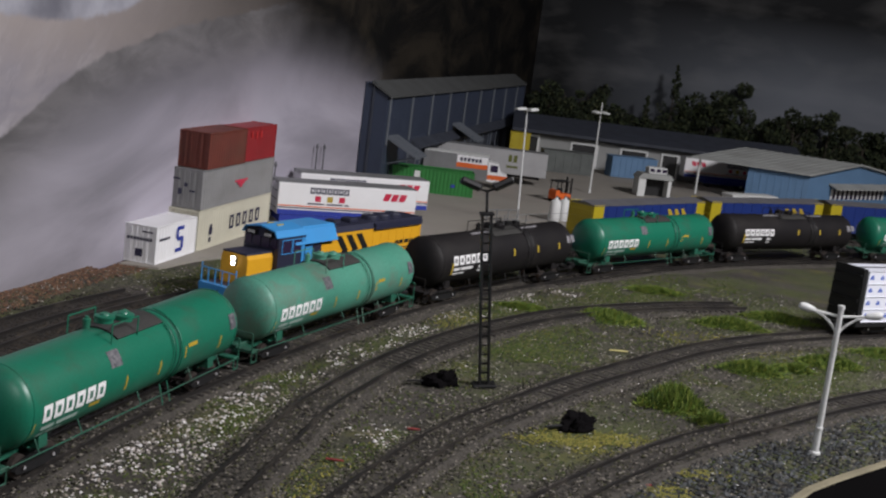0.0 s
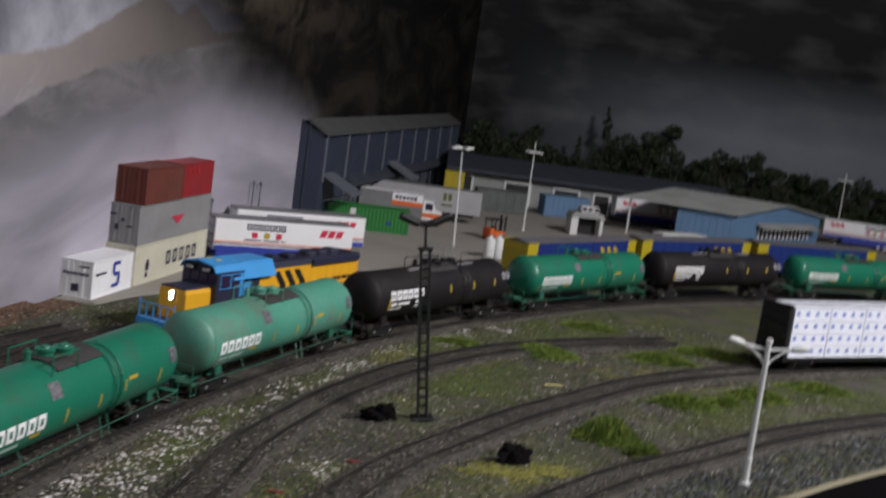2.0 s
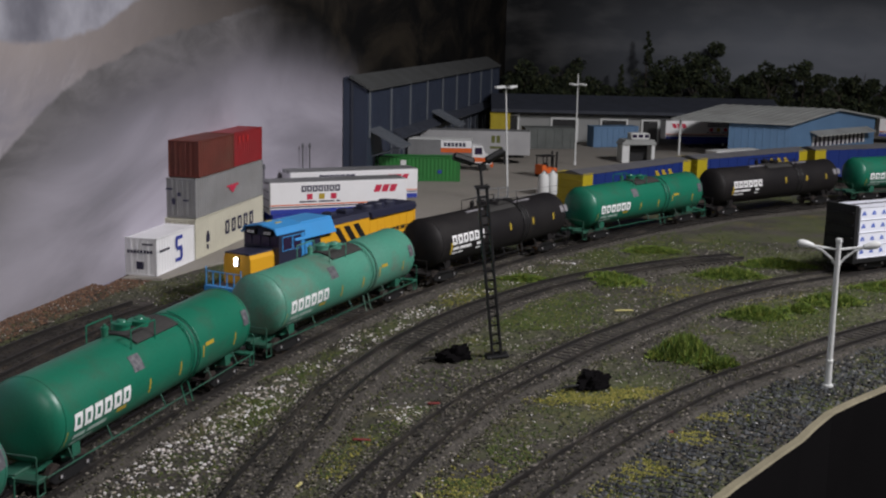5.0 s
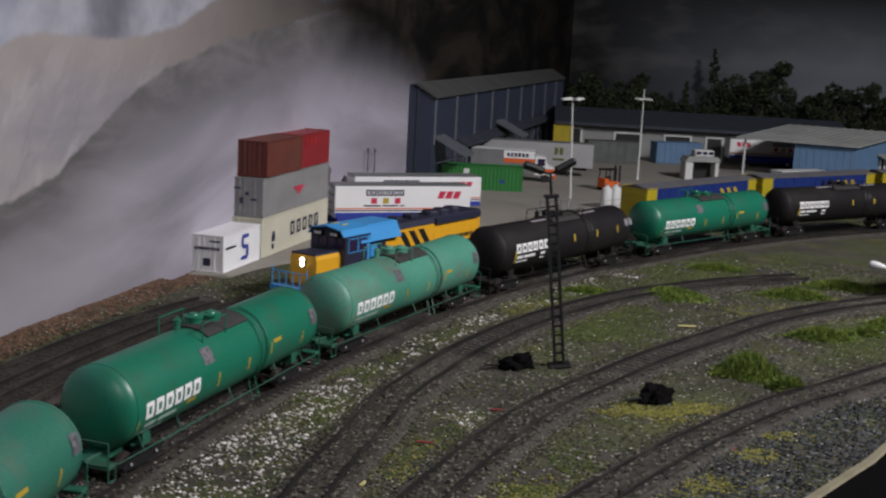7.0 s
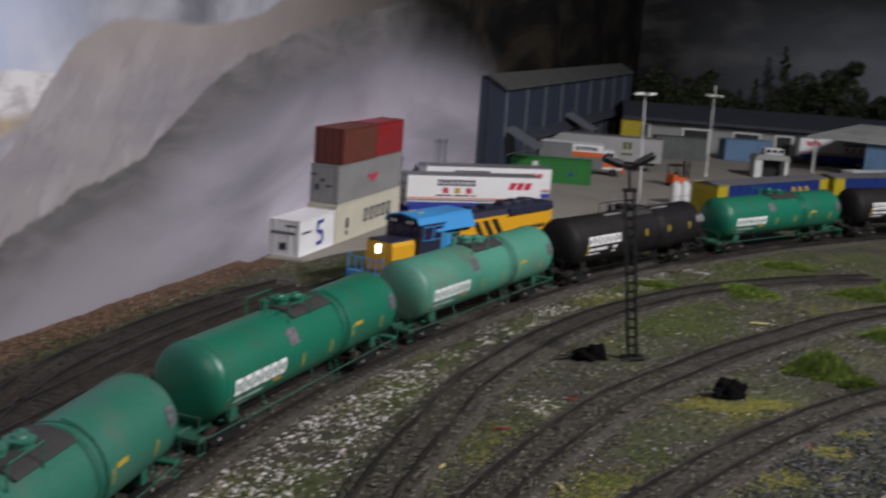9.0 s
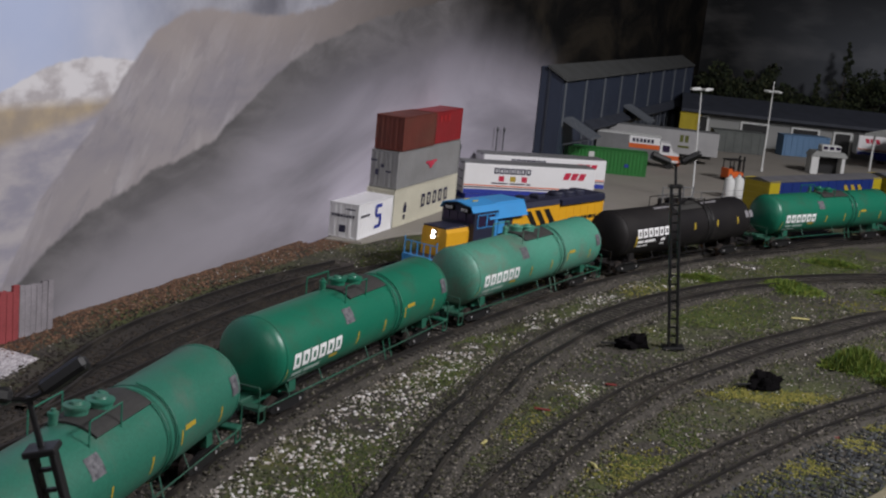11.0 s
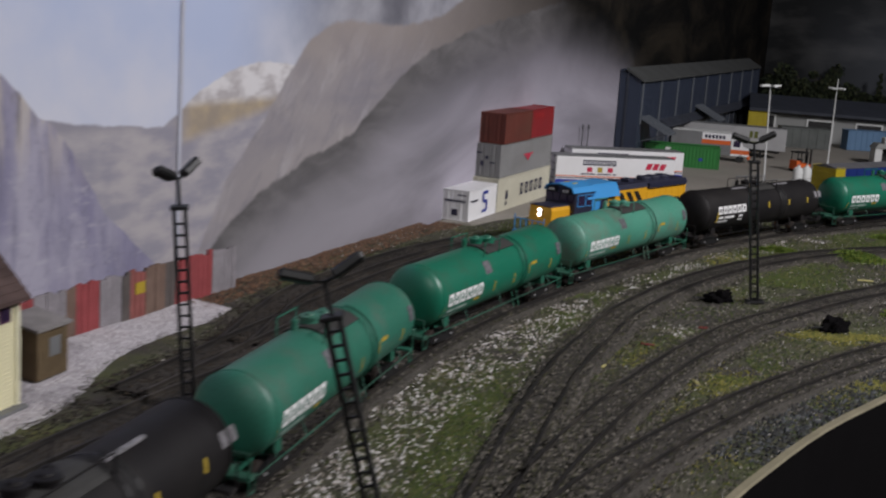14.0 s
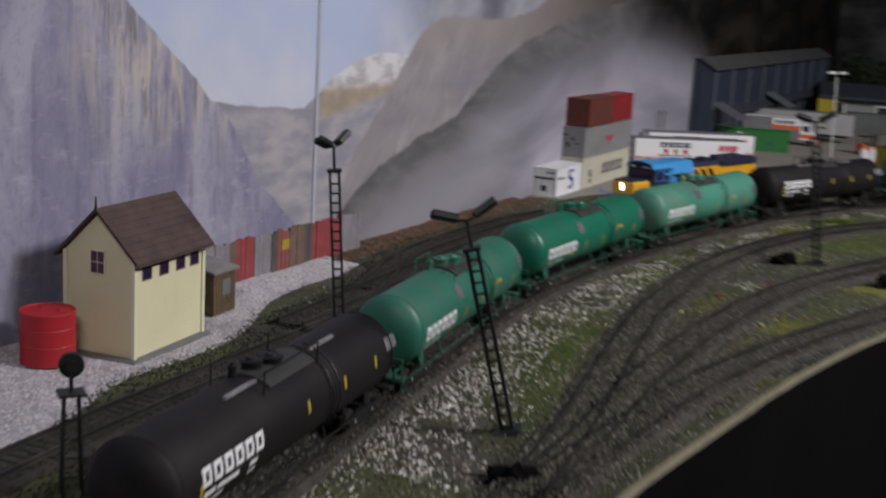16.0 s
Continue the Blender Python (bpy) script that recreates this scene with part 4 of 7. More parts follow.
def blue_car(label):
    """A blue box-shaped car with a grey roof and yellow ends."""
    root = thing("box_car", label, "freight car", "moving train")
    L = 205
    bm = bmesh.new()
    box(bm, -L / 2, -15.5, 9, L / 2, 15.5, 44, 0.6)
    part("body", bm, CAR_BLUE, root, "blue side panels")
    for e in (-1, 1):
        bm = bmesh.new()
        box(bm, e * (L / 2 - 16), -15.8, 10, e * (L / 2 + 0.6), 15.8, 44.4, 0.4)
        part("end_wall", bm, CAR_YELLOW, root, "mustard yellow end")
        bm = bmesh.new()
        for k in range(4):
            box(bm, e * (L / 2 + 0.6), -13, 14 + 7.5 * k, e * (L / 2 + 1.3), 13, 16 + 7.5 * k, 0.3)
            part("rib", bm, CAR_YELLOW, root)
            bm = bmesh.new()
        truck_parts(root, e * (L / 2 - 28))
        bm = bmesh.new()
        box(bm, e * (L / 2), -2, 7, e * (L / 2 + 9), 2, 10, 0.4)
        part("coupler", bm, BLACK, root)
    bm = bmesh.new()
    prism(bm, [(-16, 44), (0, 47.5), (16, 44), (16, 43.4), (-16, 43.4)], -L / 2 - 0.8, L / 2 + 0.8, "X")
    part("roof", bm, CAR_ROOF, root, "grey roof")
    bm = bmesh.new()
    for x in range(-80, 81, 16):
        for y in (-15.9, 15.5):
            box(bm, x - 0.5, y, 11, x + 0.5, y + 0.4, 43)
            part("rib", bm, CAR_BLUE, root)
            bm = bmesh.new()
    for k in range(3):
        x = 28 + 13 * k
        for y in (-16.1, 16.1):
            v = [bm.verts.new((a, y, b)) for a, b in ((x, 26), (x + 9, 26), (x + 12, 32), (x + 6, 38), (x + 1, 38), (x + 4, 32))]
            bm.faces.new(v)
            part("chevron", bm, YELLOW, root, "yellow chevron mark")
            bm = bmesh.new()
    bm.free()
    return root


def flat_car(label):
    """A low blue flat car."""
    root = thing("flat_car", label, "freight car", "moving train")
    L = 248
    bm = bmesh.new()
    box(bm, -L / 2, -15, 9, L / 2, 15, 12, 0.4)
    part("deck", bm, CAR_ROOF, root)
    for y in (-15.5, 15.5):
        bm = bmesh.new()
        prism(bm, [(-L / 2, 17), (L / 2, 17), (L / 2, 9), (60, 6), (-60, 6), (-L / 2, 9)], y - 0.8, y + 0.8, "Y")
        part("side_sill", bm, CAR_BLUE, root, "dark blue side")
    for e in (-1, 1):
        truck_parts(root, e * (L / 2 - 28))
        bm = bmesh.new()
        box(bm, e * (L / 2), -2, 7, e * (L / 2 + 9), 2, 10, 0.4)
        part("coupler", bm, BLACK, root)
    return root


on_line(flat_car("low blue flat car behind the locomotive"), line_l, s_loco + 255)
bc = blue_car("blue freight car with yellow ends and a grey roof")
on_line(bc, line_l, s_loco + 491)
on_line(copy_thing(bc, Matrix()), line_l, s_loco + 713)
on_line(copy_thing(bc, Matrix()), line_l, s_loco + 935)


def lumber_car():
    """A centrebeam flat with wrapped lumber packs printed in blue."""
    root = thing("lumber_car", "lumber car stacked with white packs printed in blue", "freight car")
    L = 230
    bm = bmesh.new()
    box(bm, -L / 2, -16, 8, L / 2, 16, 12, 0.5)
    part("deck", bm, BLACK, root)
    for e in (-1, 1):
        bm = bmesh.new()
        prism(bm, [(-16, 10), (16, 10), (15, 55), (-15, 55)], e * (L / 2 - 4), e * L / 2, "X")
        for k in range(4):
            box(bm, e * L / 2, -14, 18 + 10 * k, e * (L / 2 + 1.2), 14, 20 + 10 * k, 0.3)
        part("bulkhead", bm, BLACK, root, "black end bulkhead")
        truck_parts(root, e * (L / 2 - 30))
        bm = bmesh.new()
        box(bm, e * (L / 2), -2, 7, e * (L / 2 + 9), 2, 10, 0.4)
        part("coupler", bm, BLACK, root)
    bm = bmesh.new()
    box(bm, -L / 2 + 4, -0.8, 12, L / 2 - 4, 0.8, 54)
    part("centre_beam", bm, BLACK, root)
    n = 5
    w = (L - 10) / n
    for k in range(n):
        for r in range(4):
            for y in (-1, 1):
                bm = bmesh.new()
                x = -L / 2 + 5 + k * w
                box(bm, x + 0.4, y * 1.2, 12.2 + r * 10.4, x + w - 0.4, y * 15.2, 22.2 + r * 10.4, 0.5)
                pack = part("lumber_pack", bm, PACK_WHITE, root, "white wrapped lumber pack")
                bm = bmesh.new()
                for j in range(4):
                    cx, cz = x + 5 + j * (w - 10) / 3, 16.4 + r * 10.4
                    prism(bm, [(cx - 2.6, cz - 0.6), (cx + 2.6, cz - 0.6), (cx + 1.5, cz + 2.0), (cx, cz + 3.0), (cx - 1.5, cz + 2.0)], y * 15.2, y * 15.35, "Y")
                part("print_mark", bm, BLUE_MARK, pack)
    return root


PACK_WHITE = material("wrap_white", (0.74, 0.76, 0.84), 0.35, vary=0.08, scale=60, bump=0.15)
BLUE_MARK = material("pale_blue_print", (0.12, 0.18, 0.52), 0.5, vary=0.2)
line_c = lines["C"]
on_line(lumber_car(), line_c, nearest_s(line_c, 325, 952) + 107)

# ---- container yard ----
def container(mat, length, height, label, marks=None):
    """A corrugated shipping container; origin at one lower corner, length along x, width along y."""
    root = thing("container", label, "shipping container", "container stack")
    W = 28.0
    bm = bmesh.new()
    n = int(length / 2.4)
    def wavy(a, b, n, off):
        out = []
        for k in range(n):
            d = off if k % 2 else 0.0
            out += [(a + (b - a) * (k + 0.15) / n, d), (a + (b - a) * (k + 0.85) / n, d)]
        return out
    # outline in plan with corrugated long sides
    poly = [(0.8, 0.5)] + [(x, 0.5 + d) for x, d in wavy(1.6, length - 1.6, n, 0.45)] + [(length - 0.8, 0.5)]
    poly += [(length - 0.5, 0.8)] + [(length - 0.5 - d, y) for y, d in wavy(1.6, W - 1.6, 8, 0.4)] + [(length - 0.5, W - 0.8)]
    poly += [(x, W - 0.5 - d) for x, d in reversed(wavy(1.6, length - 1.6, n, 0.45))]
    poly += [(0.5, W - 0.8)] + [(0.5 + d, y) for y, d in reversed(wavy(1.6, W - 1.6, 8, 0.4))] + [(0.5, 0.8)]
    prism(bm, poly, 0.8, height - 0.6, "Z")
    part("body", bm, mat, root)
    bm = bmesh.new()
    for z in (0, height - 1.2):
        for y in (0, W - 1.2):
            box(bm, 0, y, z, length, y + 1.2, z + 1.2, 0.15)
        for x in (0, length - 1.2):
            box(bm, x, 0, z, x + 1.2, W, z + 1.2, 0.15)
    for x in (0, length - 1.2):
        for y in (0, W - 1.2):
            box(bm, x, y, 0, x + 1.2, y + 1.2, height, 0.15)
    part("corner_frame", bm, mat, root)
    bm = bmesh.new()
    for y in (7, 11.5, 16.5, 21):
        rod(bm, (0.1, y, 1.5), (0.1, y, height - 1.5), 0.28, 0.28, 5)
    part("door_bar", bm, mat, root)
    return root


def flat_marks(name, rects, mat, root, plane, d):
    """Plain painted bars on a flat face. plane 'y': rects in x, z at y = d; plane 'x': rects in y, z at x = d."""
    bm = bmesh.new()
    for a0, a1, z0, z1 in rects:
        pts = ((a0, z0), (a1, z0), (a1, z1), (a0, z1))
        bm.faces.new([bm.verts.new((a, d, z) if plane == "y" else (d, a, z)) for a, z in pts])
    return part(name, bm, mat, root)


CONT_DEG = WALL_DEG
# white 20-foot box at the corner: its end faces the rails' side of the room
c1 = at_mm(container(WHITE_BODY, 69.5, 29.5, "white twenty-foot shipping container with blue emblem"), -222, 875, 1.0, CONT_DEG)
flat_marks("lettering", [(16.5 + x, 16.5 + x + 2.0, 17.5, 20) for x in (-13, -10.3, -7.6, -4.9, -2.2, 0.5, 3.2, 5.9)], NAVY, c1, "x", -0.35)
flat_marks("lettering", [(x, x + 2.2, 17.5, 19.5) for x in (6, 9, 12, 15, 18, 21)], NAVY, c1, "y", 0.2)
flat_marks("emblem", [(35, 47, 22.5, 25.5), (34, 38, 16, 24), (36, 46, 14, 17), (43, 47, 7, 15), (34, 45, 5, 8)], BLUE_PRINT, c1, "y", 0.2)
flat_marks("placard", [(11, 17, 5, 11)], NAVY, c1, "x", -0.35)
flat_marks("number_line", [(3, 12, 24, 25.2)], NAVY, c1, "x", -0.35)
ux, uy = WALL_D.x, WALL_D.y


def yard_at(ob, s, d, z):
    """Place on the container pad: s along the wall from the white box's corner, d towards the wall."""
    return at_mm(ob, -222 + ux * s - uy * d, 875 + uy * s + ux * d, z, CONT_DEG)


c2 = yard_at(container(CREAM_CONT, 152, 33.5, "cream forty-foot shipping container with dark lettering"), 70.5, -0.5, 1.0)
flat_marks("lettering", [(x + a, x + b, z0, z1) for x in (63, 77, 91, 105, 119) for a, b, z0, z1 in ((0, 2.6, 11, 23), (5.8, 8.4, 11, 23), (2.6, 5.8, 11, 13.4), (2.6, 5.8, 20.6, 23))], NAVY, c2, "y", 0.2)
flat_marks("emblem", [(22, 29, 11, 17), (24, 28, 17, 20), (23, 27, 5, 9)], NAVY, c2, "y", 0.2)
c3 = yard_at(container(GREY_CONT, 151, 33, "grey forty-foot shipping container with a red emblem"), 74, 0.5, 34.6)
flat_marks("emblem", [(66, 92, 17, 19), (72, 86, 14.5, 17), (76, 82, 12, 14.5)], RED_PRINT, c3, "y", 0.2)
flat_marks("number_line", [(6, 11, 14, 15.5), (13, 16, 18, 21), (18, 21, 11, 16), (20, 26, 23, 24.5)], NAVY, c3, "x", -0.35)
c4 = yard_at(container(RUST_RED, 75, 30, "rust brown twenty-foot shipping container on the stack"), 79, -0.5, 67.8)
c5 = yard_at(container(BRIGHT_RED, 71, 30, "bright red twenty-foot shipping container on the stack"), 155, 1.5, 67.8)
flat_marks("emblem", [(14, 18, 20, 26), (24, 28, 20, 26), (34, 38, 20, 26)], RED, c5, "y", 0.2)


def trailer(label):
    """A white highway trailer with a blue lower band and stripes; nose at +x, origin under its rear left corner."""
    root = thing("trailer", label, "semi trailer", "parked trailers")
    L, W, z0, z1 = 139, 29, 13, 43.5
    bm = bmesh.new()
    box(bm, 0, 0, z0, L, W, z1, 0.7)
    part("body", bm, WHITE_BODY, root)
    bm = bmesh.new()
    box(bm, 0.2, 0.4, z1 - 0.3, L - 0.2, W - 0.4, z1 + 0.5, 0.2)
    part("roof", bm, GREY_METAL, root, "grey roof sheet")
    for y in (-0.15, W + 0.15):
        for nm, rects, mat in (("stripe", [(0.5, L - 0.5, 21.2, 22.3)], ORANGE), ("stripe", [(0.5, L - 0.5, 19.2, 20.4)], NAVY), ("stripe", [(0.5, L - 0.5, 13.2, 18.0)], BLUE_PRINT)):
            flat_marks(nm, rects, mat, root, "y", y)
        flat_marks("emblem", [(36.3, 42, 26.6, 32)], RED_PRINT, root, "y", y)
        flat_marks("emblem", [(48.2, 54, 26.6, 32)], YELLOW, root, "y", y)
        flat_marks("emblem", [(60.2, 66, 26.6, 32)], RED_PRINT, root, "y", y)
        flat_marks("lettering", [(31 + 5.6 * k + a * 0.9, 31 + 5.6 * k + b * 0.9, c, d) for k in range(7) for a, b, c, d in ((0, 1.7, 34, 40), (3.6, 5.3, 34, 40), (1.7, 3.6, 34, 35.5), (1.7, 3.6, 38.5, 40))], NAVY, root, "y", y)
        flat_marks("number_line", [(29, 46, 23.8, 25.2), (48, 64, 23.8, 25.2), (66, 70, 23.8, 25.2)], NAVY, root, "y", y)
        bm = bmesh.new()
        for x in (104, 112, 120):
            prism(bm, [(x, 31.5), (x + 6.2, 31.5), (x + 9, 38.5), (x + 2.5, 38.5)], y - 0.08, y + 0.08, "Y")
        part("emblem", bm, RED_PRINT, root)
    bm = bmesh.new()
    box(bm, 3, 0.4, 6, L - 34, W - 0.4, z0, 0.5)
    part("skirt", bm, BLUE_PRINT, root, "deep blue skirt")
    for x in (30, 42):
        for y in (0.5, W - 6.5):
            bm = bmesh.new()
            rod(bm, (x, y, 5.6), (x, y + 6, 5.6), 5.6, 5.6, 18)
            w = part("wheel", bm, BLACK, root, smooth=True)
            bm = bmesh.new()
            yy = y - 0.2 if y < 5 else y + 6
            rod(bm, (x, yy, 5.6), (x, yy + 0.3, 5.6), 2.8, 2.8, 12)
            part("hub", bm, LAMP_WHITE, w)
    for y in (4, W - 6):
        bm = bmesh.new()
        box(bm, L - 46, y, 0, L - 43.5, y + 2, z0, 0.3)
        box(bm, L - 48, y - 1, 0, L - 41.5, y + 3, 1, 0.2)
        part("landing_leg", bm, BLACK, root)
    bm = bmesh.new()
    for z in (18, 26, 34, 42):
        for y in (4, 16):
            box(bm, -0.6, y, z, 0, y + 8, z + 1.0)
    part("door_hinge", bm, GREY_METAL, root)
    return root


tr = trailer("white box trailer with a deep blue skirt and red, yellow emblems")
TR_DEG = 25.0
at_mm(tr, -172, 1102, 1.0, TR_DEG)
at_mm(copy_thing(tr, Matrix()), -165, 1184, 1.0, TR_DEG)
at_mm(copy_thing(tr, Matrix()), 462, 2008, 1.0, 180 + 8)
at_mm(copy_thing(tr, Matrix()), 860, 2120, 1.0, 172)

# ---- yard lamps and masts ----
def yard_lamp(label, H=122, mast=0):
    root = thing("yard_lamp", label, "lamp post", "yard lamps")
    bm = bmesh.new()
    rod(bm, (0, 0, 0), (0, 0, H + mast), 1.3, 0.7, 10)
    rod(bm, (0, 0, 0), (0, 0, 6), 2.2, 1.6, 10)
    part("pole", bm, LAMP_WHITE, root, smooth=True)
    for k in range(4):
        a = math.pi / 2 * k + 0.5
        bm = bmesh.new()
        rod(bm, (0, 0, H - 1), (6 * math.cos(a), 6 * math.sin(a), H - 0.5), 0.5, 0.5, 6)
        part("arm", bm, LAMP_WHITE, root)
        bm = bmesh.new()
        box(bm, -4.5, -3, H - 1.5, 4.5, 3, H + 1.2, 0.9)
        bmesh.ops.rotate(bm, verts=bm.verts, cent=(0, 0, 0), matrix=Matrix.Rotation(a, 3, "Z"))
        bmesh.ops.translate(bm, verts=bm.verts, vec=(9 * math.cos(a), 9 * math.sin(a), 0))
        part("lamp_head", bm, LAMP_WHITE, root)
    return root


at_mm(yard_lamp("white lamp post with four floodlight heads, unlit", 128), 58, 1310, 0, 0, 0, -2.5)
yl = at_mm(yard_lamp("white lamp post with a finial over four floodlight heads", 113, 14), 162, 1688, 0, 25)
at_mm(copy_thing(yl, Matrix()), 748, 2130, 0, 25)


def street_lamp():
    """A white double-armed street lamp near the front edge."""
    root = thing("street_lamp", "white double-armed street lamp, unlit, beside the front track", "street lamp")
    H = 83
    bm = bmesh.new()
    lathe(bm, [(3.2, 0), (3.2, 1.2), (2.1, 1.6), (1.9, 14), (2.3, 14.4), (2.3, 15.6), (1.7, 16), (1.5, H), (1.9, H + 0.3), (1.9, H + 2.2), (0.4, H + 2.6)], 14)
    part("pole", bm, LAMP_WHITE, root, smooth=True)
    for e in (-1, 1):
        bm = bmesh.new()
        pts = [(0, H - 14), (e * 3.5, H - 9), (e * 9, H - 4.5), (e * 15, H - 2)]
        for (x0, z0), (x1, z1) in zip(pts, pts[1:]):
            rod(bm, (x0, 0, z0), (x1, 0, z1), 0.8, 0.7, 7)
        rod(bm, (0, 0, H - 4), (e * 15, 0, H - 2), 0.8, 0.7, 7)
        part("arm", bm, LAMP_WHITE, root, smooth=True)
        bm = bmesh.new()
        lathe(bm, [(0.4, 0), (1.4, 0.5), (2.2, 4), (2.3, 7.5), (1.5, 9.3), (0.3, 9.8)], 12, "Z")
        head_m = Matrix.Translation((e * 13.5, 0, H - 2.3)) @ Matrix.Rotation(e * radians(78), 4, "Y")
        bmesh.ops.transform(bm, matrix=head_m, verts=bm.verts)
        part("lamp_head", bm, LAMP_WHITE, root, smooth=True)
    return root


at_mm(street_lamp(), 222, 632, 0, 0)


def signal_mast(height, label, turn=0, spread=10):
    """A black lattice mast with a base plate, collar and two floodlights."""
    root = thing("light_mast", label, "mast", "black masts")
    bm = bmesh.new()
    box(bm, -7, -5.5, -0.5, 7, 5.5, 1.5, 0.5)
    part("base_plate", bm, BLACK, root)
    for x in (-2.6, 2.6):
        bm = bmesh.new()
        box(bm, x - 0.75, -2.0, 1, x + 0.75, 2.0, height, 0.2)
        part("upright", bm, BLACK, root)
    n = int(height / 5.6)
    bm = bmesh.new()
    box(bm, -2.2, -0.6, 2, 2.2, 0.6, 3)
    proto = part("rung", bm, BLACK, root)
    for k in range(1, n):
        r = new("rung", proto.data)
        r.parent = root
        r.location.z = 5.6 * k * MM
    bm = bmesh.new()
    box(bm, -4.2, -3.2, height - 1, 4.2, 3.2, height + 0.8, 0.3)
    part("collar", bm, BLACK, root)
    bm = bmesh.new()
    rod(bm, (0, 0, height), (0, 0, height + 14), 0.9, 0.8, 8)
    for e in (-1, 1):
        rod(bm, (0, 0, height + 13.2), (e * spread * math.cos(radians(turn)), e * spread * math.sin(radians(turn)), height + 16), 0.7, 0.7, 6)
    part("stem", bm, BLACK, root)
    for e in (-1, 1):
        bm = bmesh.new()
        box(bm, -6.5, -2.8, -2.0, 6.5, 2.8, 2.0, 1.0)
        box(bm, -5.4, 2.7, -1.5, 5.4, 3.5, 1.5, 0.3)
        bmesh.ops.rotate(bm, verts=bm.verts, cent=(0, 0, 0), matrix=Matrix.Rotation(radians(-e * 24), 3, "Y") @ Matrix.Rotation(radians(-25), 3, "X"))
        bmesh.ops.translate(bm, verts=bm.verts, vec=(e * (spread - 0.5), 0, height + 17.5))
        bmesh.ops.rotate(bm, verts=bm.verts, cent=(0, 0, 0), matrix=Matrix.Rotation(radians(turn), 3, "Z"))
        part("floodlight", bm, BLACK, root, "black box floodlight")
    return root


mast = signal_mast(104, "black lattice light mast with two floodlights on bare ballast")

at_mm(mast, 35, 676, 0.4, 8, 0, -6.5)
m2 = at_mm(signal_mast(100, "tall black lattice light mast beside the rails", 58), -240, 291, 0.5, 20, 1.5, -4)
m3 = at_mm(signal_mast(92, "leaning black lattice light mast on mossy ground", 12), -112, 178, 0.4, 10, 4, -14)


def rail_signal():
    """A small black signal: lattice post, ladder and a round target."""
    root = thing("rail_signal", "black railway signal with a round target head", "railway signal")
    bm = bmesh.new()
    for x, y in ((-4, -3), (4, -3), (-4, 3), (4, 3)):
        rod(bm, (x, y, 0), (x * 0.7, y * 0.7, 42), 0.7, 0.6, 6)
    part("post", bm, BLACK, root)
    for z in (8, 16, 24, 32):
        bm = bmesh.new()
        box(bm, -3.6, -2.8, z, 3.6, -2.2, z + 0.8)
        part("rung", bm, BLACK, root)
    bm = bmesh.new()
    box(bm, -5.5, -5, 42, 5.5, 5, 43.2, 0.3)
    part("platform", bm, BLACK, root)
    bm = bmesh.new()
    rod(bm, (0, 0, 43), (0, 0, 50), 0.9, 0.9, 8)
    rod(bm, (0, -1.2, 54), (0, 1.2, 54), 5, 5, 24)
    rod(bm, (0, -3.4, 54), (0, -1.2, 54), 2.6, 2.2, 14)
    part("target", bm, BLACK, root, smooth=True)
    return root


at_mm(rail_signal(), -257, 33, 0, 40)

